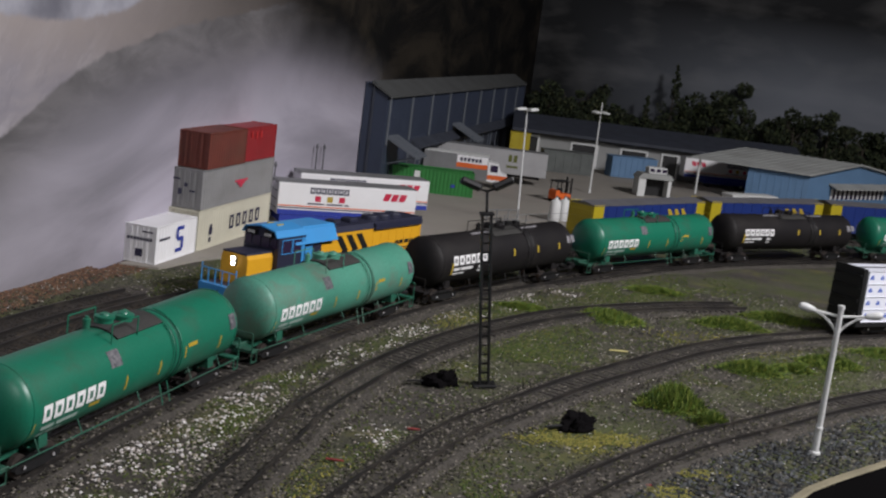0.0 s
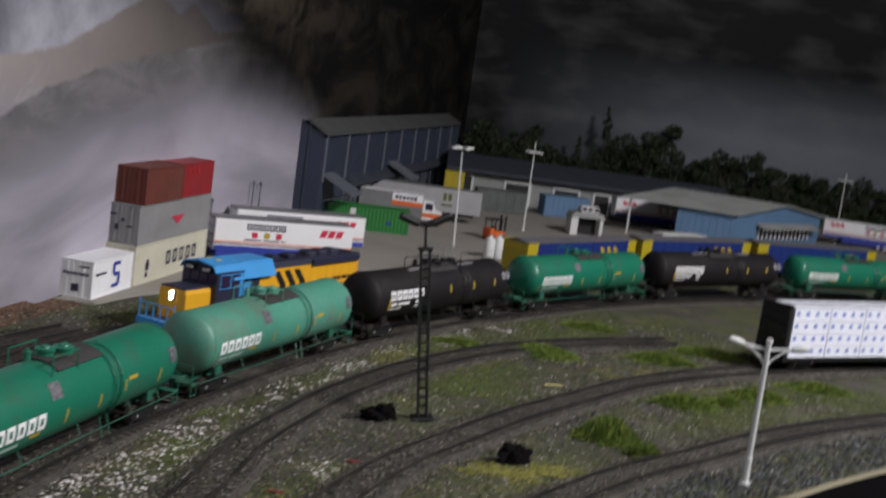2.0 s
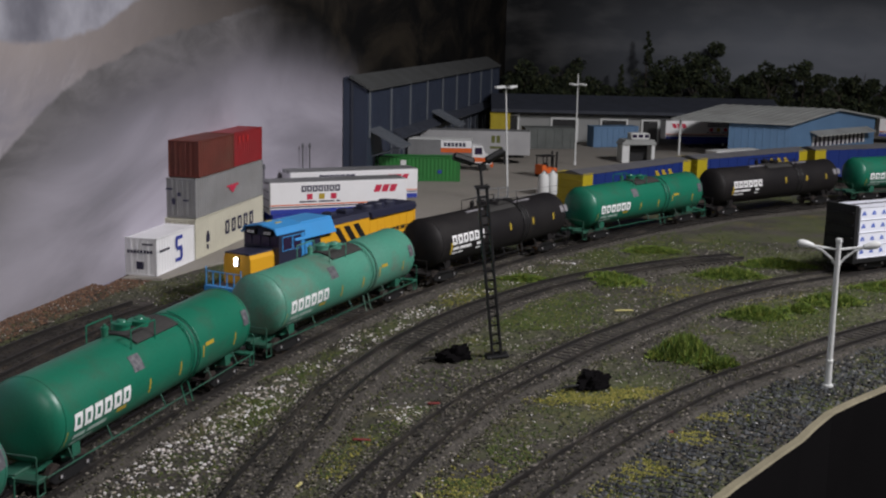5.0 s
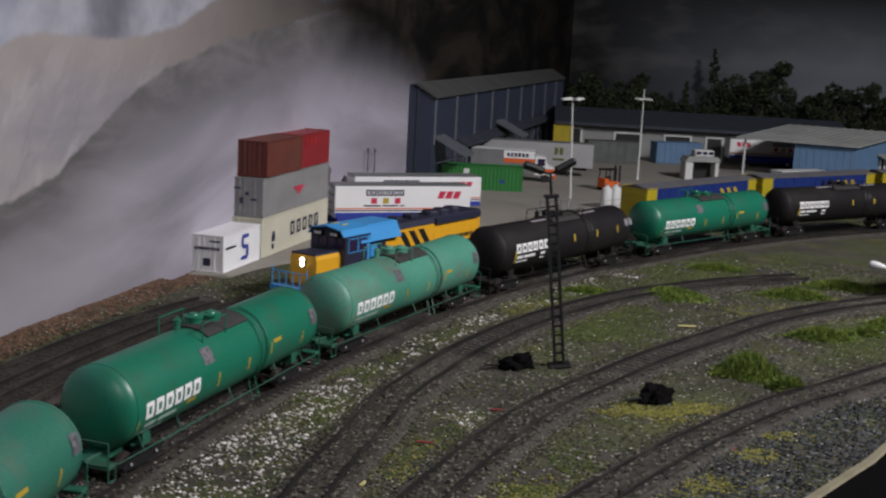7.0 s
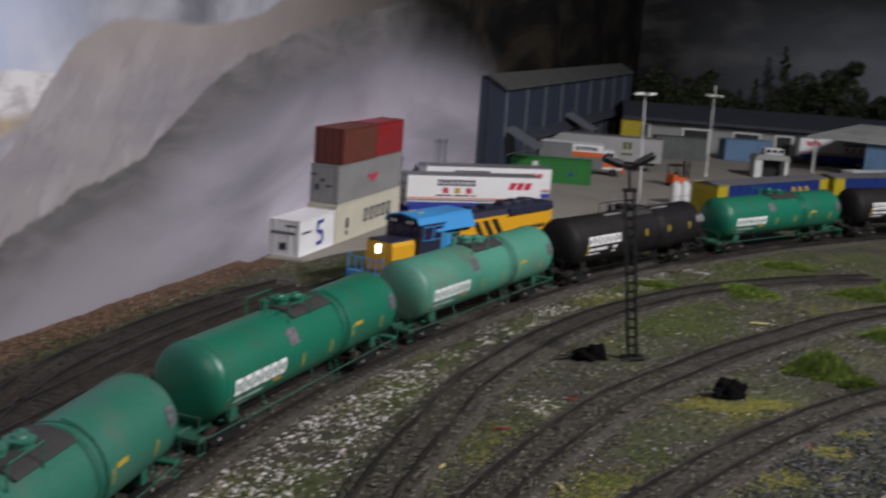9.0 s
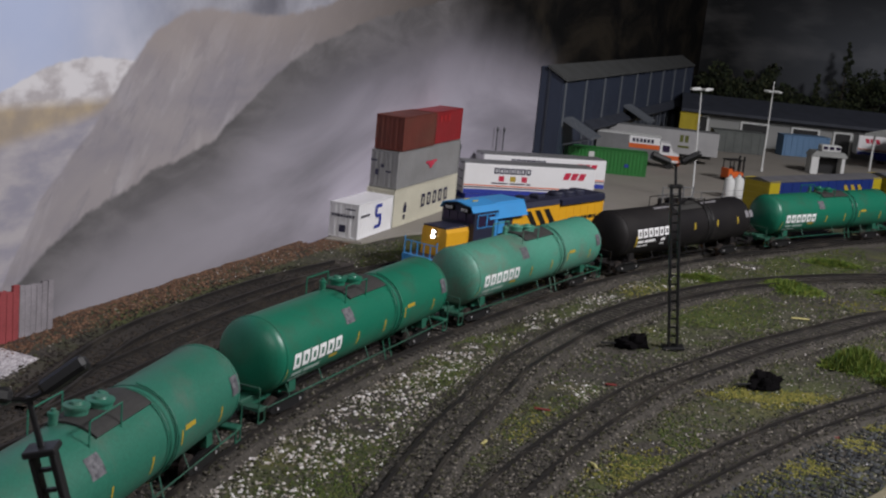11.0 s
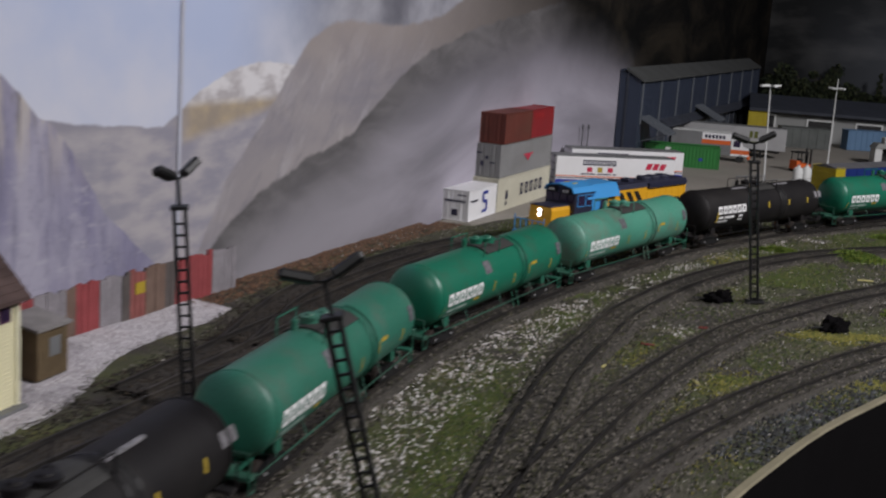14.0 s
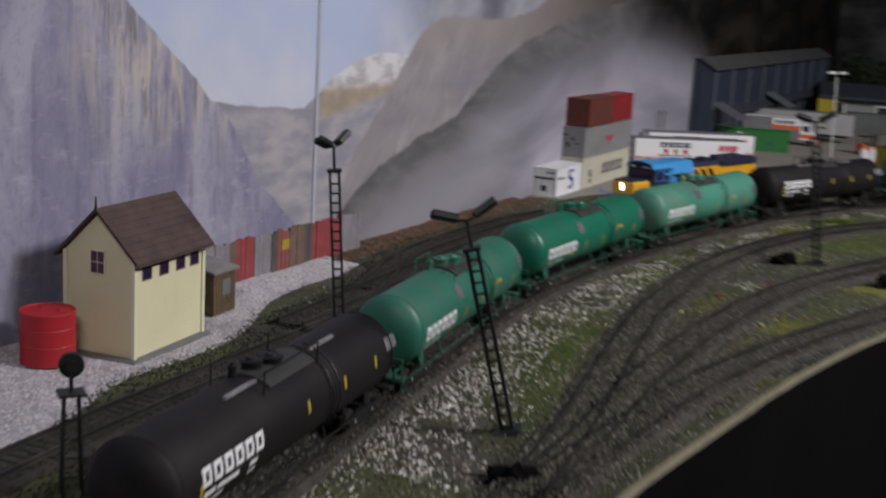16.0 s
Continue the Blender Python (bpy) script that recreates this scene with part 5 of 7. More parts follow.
# ---- signal tower, shack, drum and fence by the long wall ----
def signal_tower():
    """A two-storey cream clapboard tower with a brown gable roof; origin at its front corner, gable end along x to the left, long side along y."""
    root = thing("signal_tower", "cream clapboard signal tower with a brown shingled gable roof", "building")
    W, L, H, R = 44, 66, 56, 22
    bm = bmesh.new()
    prism(bm, [(0, 0), (0, H), (-W / 2, H + R), (-W, H), (-W, 0)], 0, L, "Y")
    part("wall", bm, CREAM_WALL, root)
    bm = bmesh.new()
    box(bm, -W - 0.25, -0.25, 1, 0.25, L + 0.25, 1.35)
    board = part("clapboard", bm, CREAM_WALL, root)
    for k in range(1, 28):
        b = new("clapboard", board.data)
        b.parent = root
        b.location.z = 2.0 * k * MM
    for x, y in ((0, 0), (-W, 0), (0, L), (-W, L)):
        bm = bmesh.new()
        box(bm, x - 1.3, y - 1.3, 0, x + 1.3, y + 1.3, H - 0.5, 0.2)
        part("corner_board", bm, CREAM_LIGHT, root)
    for e in (-1, 1):
        bm = bmesh.new()
        a, b = (-W / 2 + e * 0.0, H + R + 1.0), (-W / 2 + e * (W / 2 + 5), H - 4.5)
        prism(bm, [a, b, (b[0], b[1] + 1.6), (a[0], a[1] + 1.6)], -4, L + 4, "Y")
        roof = part("roof", bm, BROWN_ROOF, root)
        for k in range(9):
            bm = bmesh.new()
            f0, f1 = k / 9, (k + 1) / 9
            p = (a[0] + (b[0] - a[0]) * f0, a[1] + (b[1] - a[1]) * f0 + 1.6)
            q = (a[0] + (b[0] - a[0]) * f1, a[1] + (b[1] - a[1]) * f1 + 1.6)
            prism(bm, [p, q, (q[0], q[1] + 0.55), (p[0], p[1] + 0.1)], -4.1, L + 4.1, "Y")
            part("shingle_course", bm, BROWN_ROOF, roof)
    bm = bmesh.new()
    rod(bm, (-W / 2, -3.5, H + R + 1), (-W / 2, -3.5, H + R + 9), 0.8, 0.4, 8)
    part("finial", bm, BLACK, root)
    # tall windows in threes on the long side, one in the gable
    for y0 in (8, 24, 40, 54):
        w = 6.5
        bm = bmesh.new()
        box(bm, 0.1, y0 - 1, 42, 0.5, y0 + w + 1, 55.0)
        win = part("window", bm, PURPLE_FRAME, root)
        for dz in (0, 6.3):
            for dy in (0, 3.4):
                bm = bmesh.new()
                box(bm, 0.4, y0 + dy, 43 + dz, 0.7, y0 + dy + 2.9, 48.6 + dz)
                part("pane", bm, WINDOW_DARK, win)
    bm = bmesh.new()
    box(bm, -W / 2 - 6, -0.6, 44, -W / 2 + 4, -0.1, 58)
    win = part("window", bm, CREAM_LIGHT, root)
    for dx in (0, 4.4):
        for dz in (0, 6.2):
            bm = bmesh.new()
            box(bm, -W / 2 - 5.2 + dx, -0.9, 45 + dz, -W / 2 - 1.4 + dx, -0.5, 50.6 + dz)
            part("pane", bm, PURPLE_FRAME, win)
    bm = bmesh.new()
    box(bm, -W - 5, -6, -1.5, 5, L + 3, 0.3, 0.3)
    part("plinth", bm, GREY_METAL, root)
    return root


CREAM_LIGHT = material("cream_trim", (0.74, 0.71, 0.52), 0.7, vary=0.08)
at_mm(signal_tower(), -323, 198, 0.8, -6)


def drum():
    root = thing("red_drum", "bright red upright drum standing on grey gravel", "drum")
    bm = bmesh.new()
    lathe(bm, [(14, 0), (14.4, 0.5), (14.2, 2), (14.2, 10), (14.5, 10.4), (14.2, 10.8), (14.2, 19), (14.5, 19.4), (14.2, 19.8), (14.2, 27), (14.6, 27.4), (14.4, 28.3), (13.4, 28.4), (13.2, 27.8), (3, 27.9)], 36)
    part("shell", bm, DRUM_RED, root, smooth=True)
    for x in (-5, 6):
        bm = bmesh.new()
        rod(bm, (x, 2, 27.8), (x, 2, 28.8), 1.6, 1.5, 12)
        part("bung", bm, DRUM_RED, root)
    return root


at_mm(drum(), -361, 176, 1.0)


def shack():
    root = thing("shack", "small brown wooden shack with a grey window", "shack")
    bm = bmesh.new()
    prism(bm, [(0, 0), (0, 26), (-20, 29), (-20, 0)], 0, 24, "Y")
    part("wall", bm, BROWN_SHACK, root)
    bm = bmesh.new()
    for k in range(9):
        box(bm, -0.05, 0.4 + k * 2.65, 0, 0.35, 2.6 + k * 2.65, 25.6)
    part("siding", bm, BROWN_SHACK, root)
    bm = bmesh.new()
    prism(bm, [(2, 25.8), (-22, 29.2), (-22, 30.6), (2, 27.2)], -2, 26, "Y")
    part("roof", bm, WOOD_GREY, root, "weathered grey roof")
    bm = bmesh.new()
    box(bm, 0.3, 9, 11, 0.8, 18, 21, 0.2)
    part("window", bm, GREY_METAL, root)
    return root


WOOD_GREY = material("weathered_wood", (0.23, 0.215, 0.21), 0.85, vary=0.35, scale=80)
at_mm(shack(), -325, 297, 1.0, -8)
PLANKS = [material("plank_" + nm, c, 0.85, vary=0.35, scale=70, bump=0.4) for nm, c in (("red", (0.30, 0.055, 0.06)), ("grey", (0.26, 0.24, 0.26)), ("brown", (0.17, 0.11, 0.085)), ("dull_red", (0.27, 0.085, 0.075)), ("dark", (0.10, 0.085, 0.08)))]


def board_fence():
    """A patchwork board fence along the wall, made of red, grey and brown planks."""
    root = thing("board_fence", "patchwork fence of red, grey and brown boards", "fence")
    runs = [(296, 322, 3), (322, 346, 0), (346, 372, 1), (372, 380, 2), (380, 400, 0), (400, 420, 1), (420, 428, 4), (428, 442, 3), (442, 462, 2), (462, 472, 4), (472, 512, 0), (512, 540, 1)]
    r = random.Random(3)
    for s0, s1, m in runs:
        n = max(1, round((s1 - s0) / 5))
        for k in range(n):
            a, b = s0 + (s1 - s0) * k / n, s0 + (s1 - s0) * (k + 1) / n
            h = 30 + r.uniform(-1.5, 1.5)
            bm = bmesh.new()
            t = r.uniform(-0.5, 0.5)
            prism(bm, [(a + 0.15, -1), (b - 0.15, -1), (b - 0.15, h + t), (a + 0.15, h - t)], -1.2 + r.uniform(-0.3, 0.3), 0.4, "Y")
            part("plank", bm, PLANKS[m], root)
    bm = bmesh.new()
    box(bm, 432, -1.8, 16, 441, -1.3, 23)
    part("notice", bm, YELLOW, root, "small faded yellow notice")
    return root


at_mm(board_fence(), -428.4 + 7, -1.5, 2, WALL_DEG)

# ---- buildings of the truck terminal ----
def warehouse():
    """Low-relief blue warehouse, its shade put into the colour, on the long wall: s along the wall is local x, local -y
    points into the room.
    """
    root = thing("warehouse", "blue corrugated warehouse, coloured darker for shade, with canopies and loading doors", "building")
    s0, s1, D, H = 1450, 2290, 19, 116
    bm = bmesh.new()
    prism(bm, [(10, 0), (-D, 0), (-D, 52), (-D, H), (10, H + 13)], s0, s1, "X")
    part("wall", bm, WH_BLUE_SHADED, root)
    bm = bmesh.new()
    for k in range(150):
        a = s0 + 4 + k * 5.7
        box(bm, a, -D - 0.5, 60, a + 2.6, -D + 0.1, H - 2)
    part("siding", bm, WH_BLUE_SHADED, root)
    bm = bmesh.new()
    prism(bm, [(1.5, H + 12.5), (-D - 5, H - 2.0), (-D - 5, H + 0.6), (1.5, H + 15.5)], s0 - 3, s1 + 3, "X")
    part("roof", bm, WH_ROOF_SHADED, root, "grey metal roof")
    bm = bmesh.new()
    box(bm, s0 - 1.2, -2.5, 0, s0 + 2.5, 0.0, H + 14)
    part("corner_board", bm, DARK_ROOF, root)
    for k in range(9):
        a = s0 + 6 + k * 96
        bm = bmesh.new()
        box(bm, a, -D - 2.2, 58, a + 5, -D - 0.4, H - 1, 0.3)
        part("pilaster", bm, WH_TRIM, root, "pale upright trim")
    bm = bmesh.new()
    prism(bm, [(-D, 58), (-D - 12, 50), (-D - 12, 47), (-D, 52)], s0 + 120, s1 - 20, "X")
    part("eave_band", bm, DARK_ROOF, root)
    for a in (s0 + 10, s0 + 330):
        bm = bmesh.new()
        prism(bm, [(-D, 66), (-D - 40, 46), (-D - 40, 48.2), (-D, 68.2)], a, a + 46, "X")
        can = part("canopy", bm, WH_TRIM, root, "sloping grey canopy")
        bm = bmesh.new()
        for k in range(7):
            x = a + 3 + k * 6.6
            prism(bm, [(-D, 68.2), (-D - 40, 48.2), (-D - 40, 49), (-D, 69)], x, x + 0.8, "X")
        part("seam", bm, WH_TRIM, can)
        for x in (a + 2, a + 42):
            bm = bmesh.new()
            rod(bm, (x, -D - 38, 47), (x, -D - 4, 36), 0.7, 0.7, 6)
            part("bracket", bm, WH_TRIM, can)
    for a in range(1560, 2240, 62):
        bm = bmesh.new()
        box(bm, a, -D - 0.9, 1, a + 36, -D + 0.2, 42, 0.4)
        part("loading_door", bm, DARK_ROOF, root, "dark loading door")
        bm = bmesh.new()
        box(bm, a - 4, -D - 1.6, 0, a, -D - 0.2, 45)
        box(bm, a + 36, -D - 1.6, 0, a + 40, -D - 0.2, 45)
        box(bm, a - 4, -D - 1.6, 42, a + 40, -D - 0.2, 46)
        part("door_frame", bm, WH_TRIM, root)
    bm = bmesh.new()
    box(bm, s0 + 34, -D - 0.8, 1, s0 + 48, -D + 0.2, 34, 0.3)
    part("door", bm, WINDOW_DARK, root)
    return root


at_mm(warehouse(), -428.4 + 10.8, -2.2, 0, WALL_DEG)


def terminal():
    """Long white terminal with a dark blue roof at the back of the yard."""
    root = thing("terminal_building", "white terminal building with dark blue roof and bays blacked in for shade", "building")
    X0, X1, Y, H, D = 60, 520, 2020, 50, 150
    bm = bmesh.new()
    box(bm, X0, Y, 0, X1, Y + D, H)
    part("wall", bm, material("terminal_white", (0.25, 0.255, 0.25), 0.7, vary=0.12, scale=20), root)
    bm = bmesh.new()
    prism(bm, [(Y - 16, H - 1), (Y - 16, H + 4), (Y + D / 2, H + 24), (Y + D, H + 18), (Y + D, H)], X0 - 12, X1 + 10, "X")
    part("roof", bm, DARK_ROOF, root, "dark blue roof")
    # black sheets on the solid wall stand in for the bays' shaded openings
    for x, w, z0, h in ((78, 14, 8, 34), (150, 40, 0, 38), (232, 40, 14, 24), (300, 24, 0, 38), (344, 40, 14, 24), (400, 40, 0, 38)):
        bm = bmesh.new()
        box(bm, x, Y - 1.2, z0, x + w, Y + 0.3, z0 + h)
        bay = part("bay_shade", bm, BLACK, root, "black panel standing in for a shaded open bay")
        bm = bmesh.new()
        for a, b, c, d in ((x - 3, x, z0, z0 + h), (x + w, x + w + 3, z0, z0 + h), (x - 3, x + w + 3, z0 + h, z0 + h + 3)):
            box(bm, a, Y - 2.4, c, b, Y - 0.4, d)
        part("frame", bm, LAMP_WHITE, bay)
    return root


terminal()


def plain_box(name, x0, y0, x1, y1, z1, mat, label, category, rz=0, bev=0.6, ribs=0):
    """A box-shaped unit with raised ribs and a lid edge."""
    root = thing(name, label, category)
    w, d = x1 - x0, y1 - y0
    bm = bmesh.new()
    box(bm, 0, 0, 0, w, d, z1, bev)
    part("body", bm, mat, root)
    bm = bmesh.new()
    box(bm, -0.5, -0.5, z1 - 1.6, w + 0.5, d + 0.5, z1 + 0.3, 0.2)
    part("top_rim", bm, mat, root)
    for k in range(ribs):
        x = w * (k + 0.5) / ribs
        bm = bmesh.new()
        box(bm, x - 0.6, -0.7, 0.5, x + 0.6, 0.1, z1 - 1.6)
        part("rib", bm, mat, root)
    return at_mm(root, x0, y0, 0.9, rz)


plain_box("yellow_bin", 46, 1960, 78, 1985, 48, CAR_YELLOW, "mustard yellow steel bin beside the warehouse", "bin", ribs=3)
plain_box("blue_container", 211, 1935, 289, 1962, 33, SHED_BLUE, "light blue steel storage container", "container", ribs=8, rz=18)
plain_box("grey_dock_box", 100, 1890, 180, 1925, 33, material("dock_grey", (0.10, 0.11, 0.105), 0.7), "dull grey green covered dock box", "container", ribs=6, rz=8)
green = at_mm(container(GREEN_BOX, 104, 30, "green steel container behind the trailers"), -100, 1466, 1.0, 6)
flat_marks("notice", [(30, 37, 18, 26)], LAMP_WHITE, green, "y", -0.1)
flat_marks("emblem", [(76, 81, 10, 14)], BLUE_PRINT, green, "y", -0.1)


def freight_shed():
    """Light blue gabled metal shed with a grey roof, an awning and a window band in its gable."""
    root = thing("freight_shed", "light blue metal freight shed with a pale grey roof", "building")
    Lp, C, R = Vector((362, 1836, 0)), Vector((486, 1796, 0)), Vector((664, 1966, 0))
    E, RZ = 56, 72
    back = Lp - C
    wide = R - C
    def P(u, v, z):
        """u along the long wall from the corner, v across the gable, in fractions."""
        return C + back * u + wide * v + Vector((0, 0, z))
    n_long = Vector((-back.y, back.x, 0)).normalized()
    bm = bmesh.new()
    vs = [bm.verts.new(P(u, v, z)) for u in (0, 0.68) for v, z in ((0, 0), (1, 0), (1, E), (0.5, RZ), (0, E))]
    for f in ((0, 1, 2, 3, 4), (9, 8, 7, 6, 5), (0, 5, 6, 1), (1, 6, 7, 2), (2, 7, 8, 3), (3, 8, 9, 4), (4, 9, 5, 0)):
        bm.faces.new([vs[i] for i in f])
    part("wall", bm, SHED_BLUE, root)
    for v0, v1, z0, z1 in ((-0.04, 0.5, E - 1.5, RZ), (1.04, 0.5, E - 1.5, RZ)):
        bm = bmesh.new()
        vs = [bm.verts.new(P(u, v, z + dz)) for dz in (0.4, 2.4) for u, v, z in ((-0.06, v0, z0), (1.3, v0, z0), (1.3, v1, z1), (-0.06, v1, z1))]
        for f in ((0, 1, 2, 3), (7, 6, 5, 4), (0, 4, 5, 1), (1, 5, 6, 2), (2, 6, 7, 3), (3, 7, 4, 0)):
            bm.faces.new([vs[i] for i in f])
        roof = part("roof", bm, SHED_ROOF, root)
        for k in range(14):
            bm = bmesh.new()
            u = -0.05 + 1.34 * k / 13
            vs = [bm.verts.new(P(u + du, v, z + dz)) for dz in (2.3, 3.1) for du, v, z in ((0, v0, z0), (0.008, v0, z0), (0.008, v1, z1), (0, v1, z1))]
            for f in ((7, 6, 5, 4), (0, 4, 5, 1), (1, 5, 6, 2), (2, 6, 7, 3), (3, 7, 4, 0)):
                bm.faces.new([vs[i] for i in f])
            part("roof_rib", bm, SHED_ROOF, roof)
    out = Vector((wide.y, -wide.x, 0)).normalized()
    def quad_slab(name, v0, v1, z0, z1, d0, d1, mat, parent):
        bm = bmesh.new()
        vs = [bm.verts.new(P(0, v, z) + out * d) for d in (d0, d1) for v, z in ((v0, z0), (v1, z0), (v1, z1), (v0, z1))]
        for f in ((0, 1, 2, 3), (7, 6, 5, 4), (0, 4, 5, 1), (1, 5, 6, 2), (2, 6, 7, 3), (3, 7, 4, 0)):
            bm.faces.new([vs[i] for i in f])
        return part(name, bm, mat, parent)
    quad_slab("skirting", 0, 1, 0, 11, 0.2, 1.2, LAMP_WHITE, root)
    for v in (0.02, 0.98):
        bm = bmesh.new()
        p = P(1.26, v, 0)
        rod(bm, p, p + Vector((0, 0, E - 1)), 1.6, 1.6, 8)
        part("post", bm, LAMP_WHITE, root)
    band = quad_slab("window", 0.26, 0.86, 20, 34, 0.2, 0.9, WINDOW_DARK, root)
    for k in range(13):
        v = 0.26 + 0.6 * k / 12
        quad_slab("mullion", v - 0.008, v + 0.008, 19, 35, 0.8, 1.6, LAMP_WHITE, band)
    bm = bmesh.new()
    a = [P(0, 0.22, 42) + out * 0.3, P(0, 0.9, 42) + out * 0.3, P(0, 0.9, 36) + out * 17, P(0, 0.22, 36) + out * 17]
    vs = [bm.verts.new(p + Vector((0, 0, dz))) for dz in (0, 1.8) for p in a]
    for f in ((0, 1, 2, 3), (7, 6, 5, 4), (0, 4, 5, 1), (1, 5, 6, 2), (2, 6, 7, 3), (3, 7, 4, 0)):
        bm.faces.new([vs[i] for i in f])
    part("awning", bm, SHED_ROOF, root)
    for k in range(8):
        u = 0.04 + k * 0.08
        bm = bmesh.new()
        vs = [bm.verts.new(P(u + du, 0, z) - (wide.normalized()) * d) for d in (0.1, 0.7) for du, z in ((0, 1), (0.012, 1), (0.012, E - 2), (0, E - 2))]
        for f in ((0, 1, 2, 3), (7, 6, 5, 4), (0, 4, 5, 1), (1, 5, 6, 2), (2, 6, 7, 3), (3, 7, 4, 0)):
            bm.faces.new([vs[i] for i in f])
        part("siding_rib", bm, SHED_BLUE, root)
    return root


freight_shed()


def kiosk():
    root = thing("gate_kiosk", "white gate kiosk with an open dark bay", "kiosk")
    for x0, x1 in ((0, 11), (44, 49)):
        bm = bmesh.new()
        box(bm, x0, 0, 0, x1, 24, 26, 0.5)
        part("side_wall", bm, LAMP_WHITE, root)
    bm = bmesh.new()
    prism(bm, [(-2, 26), (51, 26), (47, 33), (4, 33)], -2, 26, "Y")
    part("roof", bm, SHED_ROOF, root)
    bm = bmesh.new()
    box(bm, 11, 18, 0, 44, 23, 26)
    part("back_wall", bm, BLACK, root)
    bm = bmesh.new()
    box(bm, 14, 4, 33, 42, 22, 42, 1.2)
    cab = part("cabin", bm, LAMP_WHITE, root)
    for x in (16, 25, 34):
        bm = bmesh.new()
        box(bm, x, 3.4, 36, x + 6.5, 4.2, 40.5)
        part("window", bm, WINDOW_DARK, cab)
    return root


at_mm(kiosk(), 232, 1725, 0.9, 12)
b = plain_box("white_unit", 352, 1650, 434, 1672, 27, LAMP_WHITE, "white low plant unit with orange stains", "unit", rz=32)
flat_marks("stain", [(10, 18, 10, 17), (36, 60, 6, 9)], ORANGE, b, "y", -0.8)


def highway_truck():
    """Orange and white rental box truck."""
    root = thing("box_truck", "white and orange box truck with a grey side panel", "truck")
    bm = bmesh.new()
    box(bm, 0, 0, 9, 86, 28, 41, 0.6)
    part("cargo_box", bm, GREY_METAL, root)
    bm = bmesh.new()
    box(bm, 0.3, 0.3, 40.6, 85.7, 27.7, 41.6, 0.2)
    part("box_roof", bm, LAMP_WHITE, root)
    for y in (-0.2, 28.2):
        flat_marks("panel", [(44, 85, 30, 40)], WHITE_BODY, root, "y", y)
        flat_marks("stripe", [(44, 85, 24, 30)], ORANGE, root, "y", y)
        flat_marks("lettering", [(48 + 5 * k, 51.6 + 5 * k, 32, 37) for k in range(6)], NAVY, root, "y", y * 1.01 - 0.05)
    bm = bmesh.new()
    prism(bm, [(86, 9), (112, 9), (112, 19), (104, 21), (99, 33), (88, 34), (86, 34)], 1, 27, "Y")
    cab = part("cab", bm, WHITE_BODY, root)
    for y in (0.8, 27.2):
        flat_marks("stripe", [(86, 112, 12, 18)], ORANGE, cab, "y", y)
        flat_marks("window", [(89, 99, 22, 31)], WINDOW_DARK, cab, "y", y)
    bm = bmesh.new()
    box(bm, 110, 0.5, 5, 114, 27.5, 10, 0.6)
    part("bumper", bm, ORANGE, root)
    for x in (18, 100):
        for y in (1, 22):
            bm = bmesh.new()
            rod(bm, (x, y, 5.4), (x, y + 5, 5.4), 5.4, 5.4, 16)
            part("wheel", bm, BLACK, root, smooth=True)
    return root


at_mm(highway_truck(), -68, 1588, 0.9, 1)


OLIVE = material("olive_print", (0.09, 0.10, 0.012), 0.6)


def grey_trailer():
    root = thing("trailer", "grey box trailer with dark lettering blocks", "semi trailer", "parked trailers")
    bm = bmesh.new()
    box(bm, 0, 0, 13, 158, 28, 46, 0.6)
    part("body", bm, material("trailer_grey", (0.33, 0.33, 0.335), 0.5, vary=0.15), root)
    bm = bmesh.new()
    box(bm, 0.3, 0.3, 45.8, 157.7, 27.7, 46.6, 0.2)
    part("roof", bm, GREY_METAL, root)
    flat_marks("lettering", [(104, 109, 30, 40), (111, 116, 30, 40)], OLIVE, root, "y", -0.15)
    flat_marks("number_line", [(102, 118, 22, 25)], OLIVE, root, "y", -0.2)
    for x in (24, 36):
        for y in (0.5, 22):
            bm = bmesh.new()
            rod(bm, (x, y, 5.5), (x, y + 5.5, 5.5), 5.5, 5.5, 16)
            part("wheel", bm, BLACK, root, smooth=True)
    for y in (4, 22):
        bm = bmesh.new()
        box(bm, 122, y, 0, 124.5, y + 2, 13)
        part("landing_leg", bm, BLACK, root)
    bm = bmesh.new()
    box(bm, 4, 6, 9, 150, 22, 13, 0.4)
    part("chassis", bm, BLACK, root)
    return root


at_mm(grey_trailer(), -60, 1668, 0.9, 1.5)


def forklift():
    root = thing("forklift", "small orange forklift with a black mast", "forklift")
    bm = bmesh.new()
    prism(bm, [(0, 4), (26, 4), (26, 11), (20, 12), (8, 12), (6, 16), (0, 16)], 0, 14, "Y")
    part("body", bm, ORANGE, root)
    for x, y in ((2, 1), (2, 13), (20, 1), (20, 13)):
        bm = bmesh.new()
        rod(bm, (x, y, 12), (x, y, 27), 0.7, 0.7, 6)
        part("guard_post", bm, BLACK, root)
    bm = bmesh.new()
    box(bm, 0, -0.5, 26.5, 22, 14.5, 28, 0.4)
    part("overhead_guard", bm, BLACK, root)
    bm = bmesh.new()
    for y in (2, 11):
        box(bm, 26.5, y, 1, 28.5, y + 1.6, 32)
        box(bm, 28, y, 1, 42, y + 1.6, 2.2)
    part("mast", bm, BLACK, root)
    for x in (5, 21):
        for y in (-1, 12):
            bm = bmesh.new()
            rod(bm, (x, y, 4), (x, y + 3, 4), 4, 4, 14)
            part("wheel", bm, BLACK, root, smooth=True)
    bm = bmesh.new()
    box(bm, 9, 4, 12, 15, 10, 18, 1)
    part("seat", bm, BLACK, root)
    return root


at_mm(forklift(), 108, 1535, 0.9, 40)


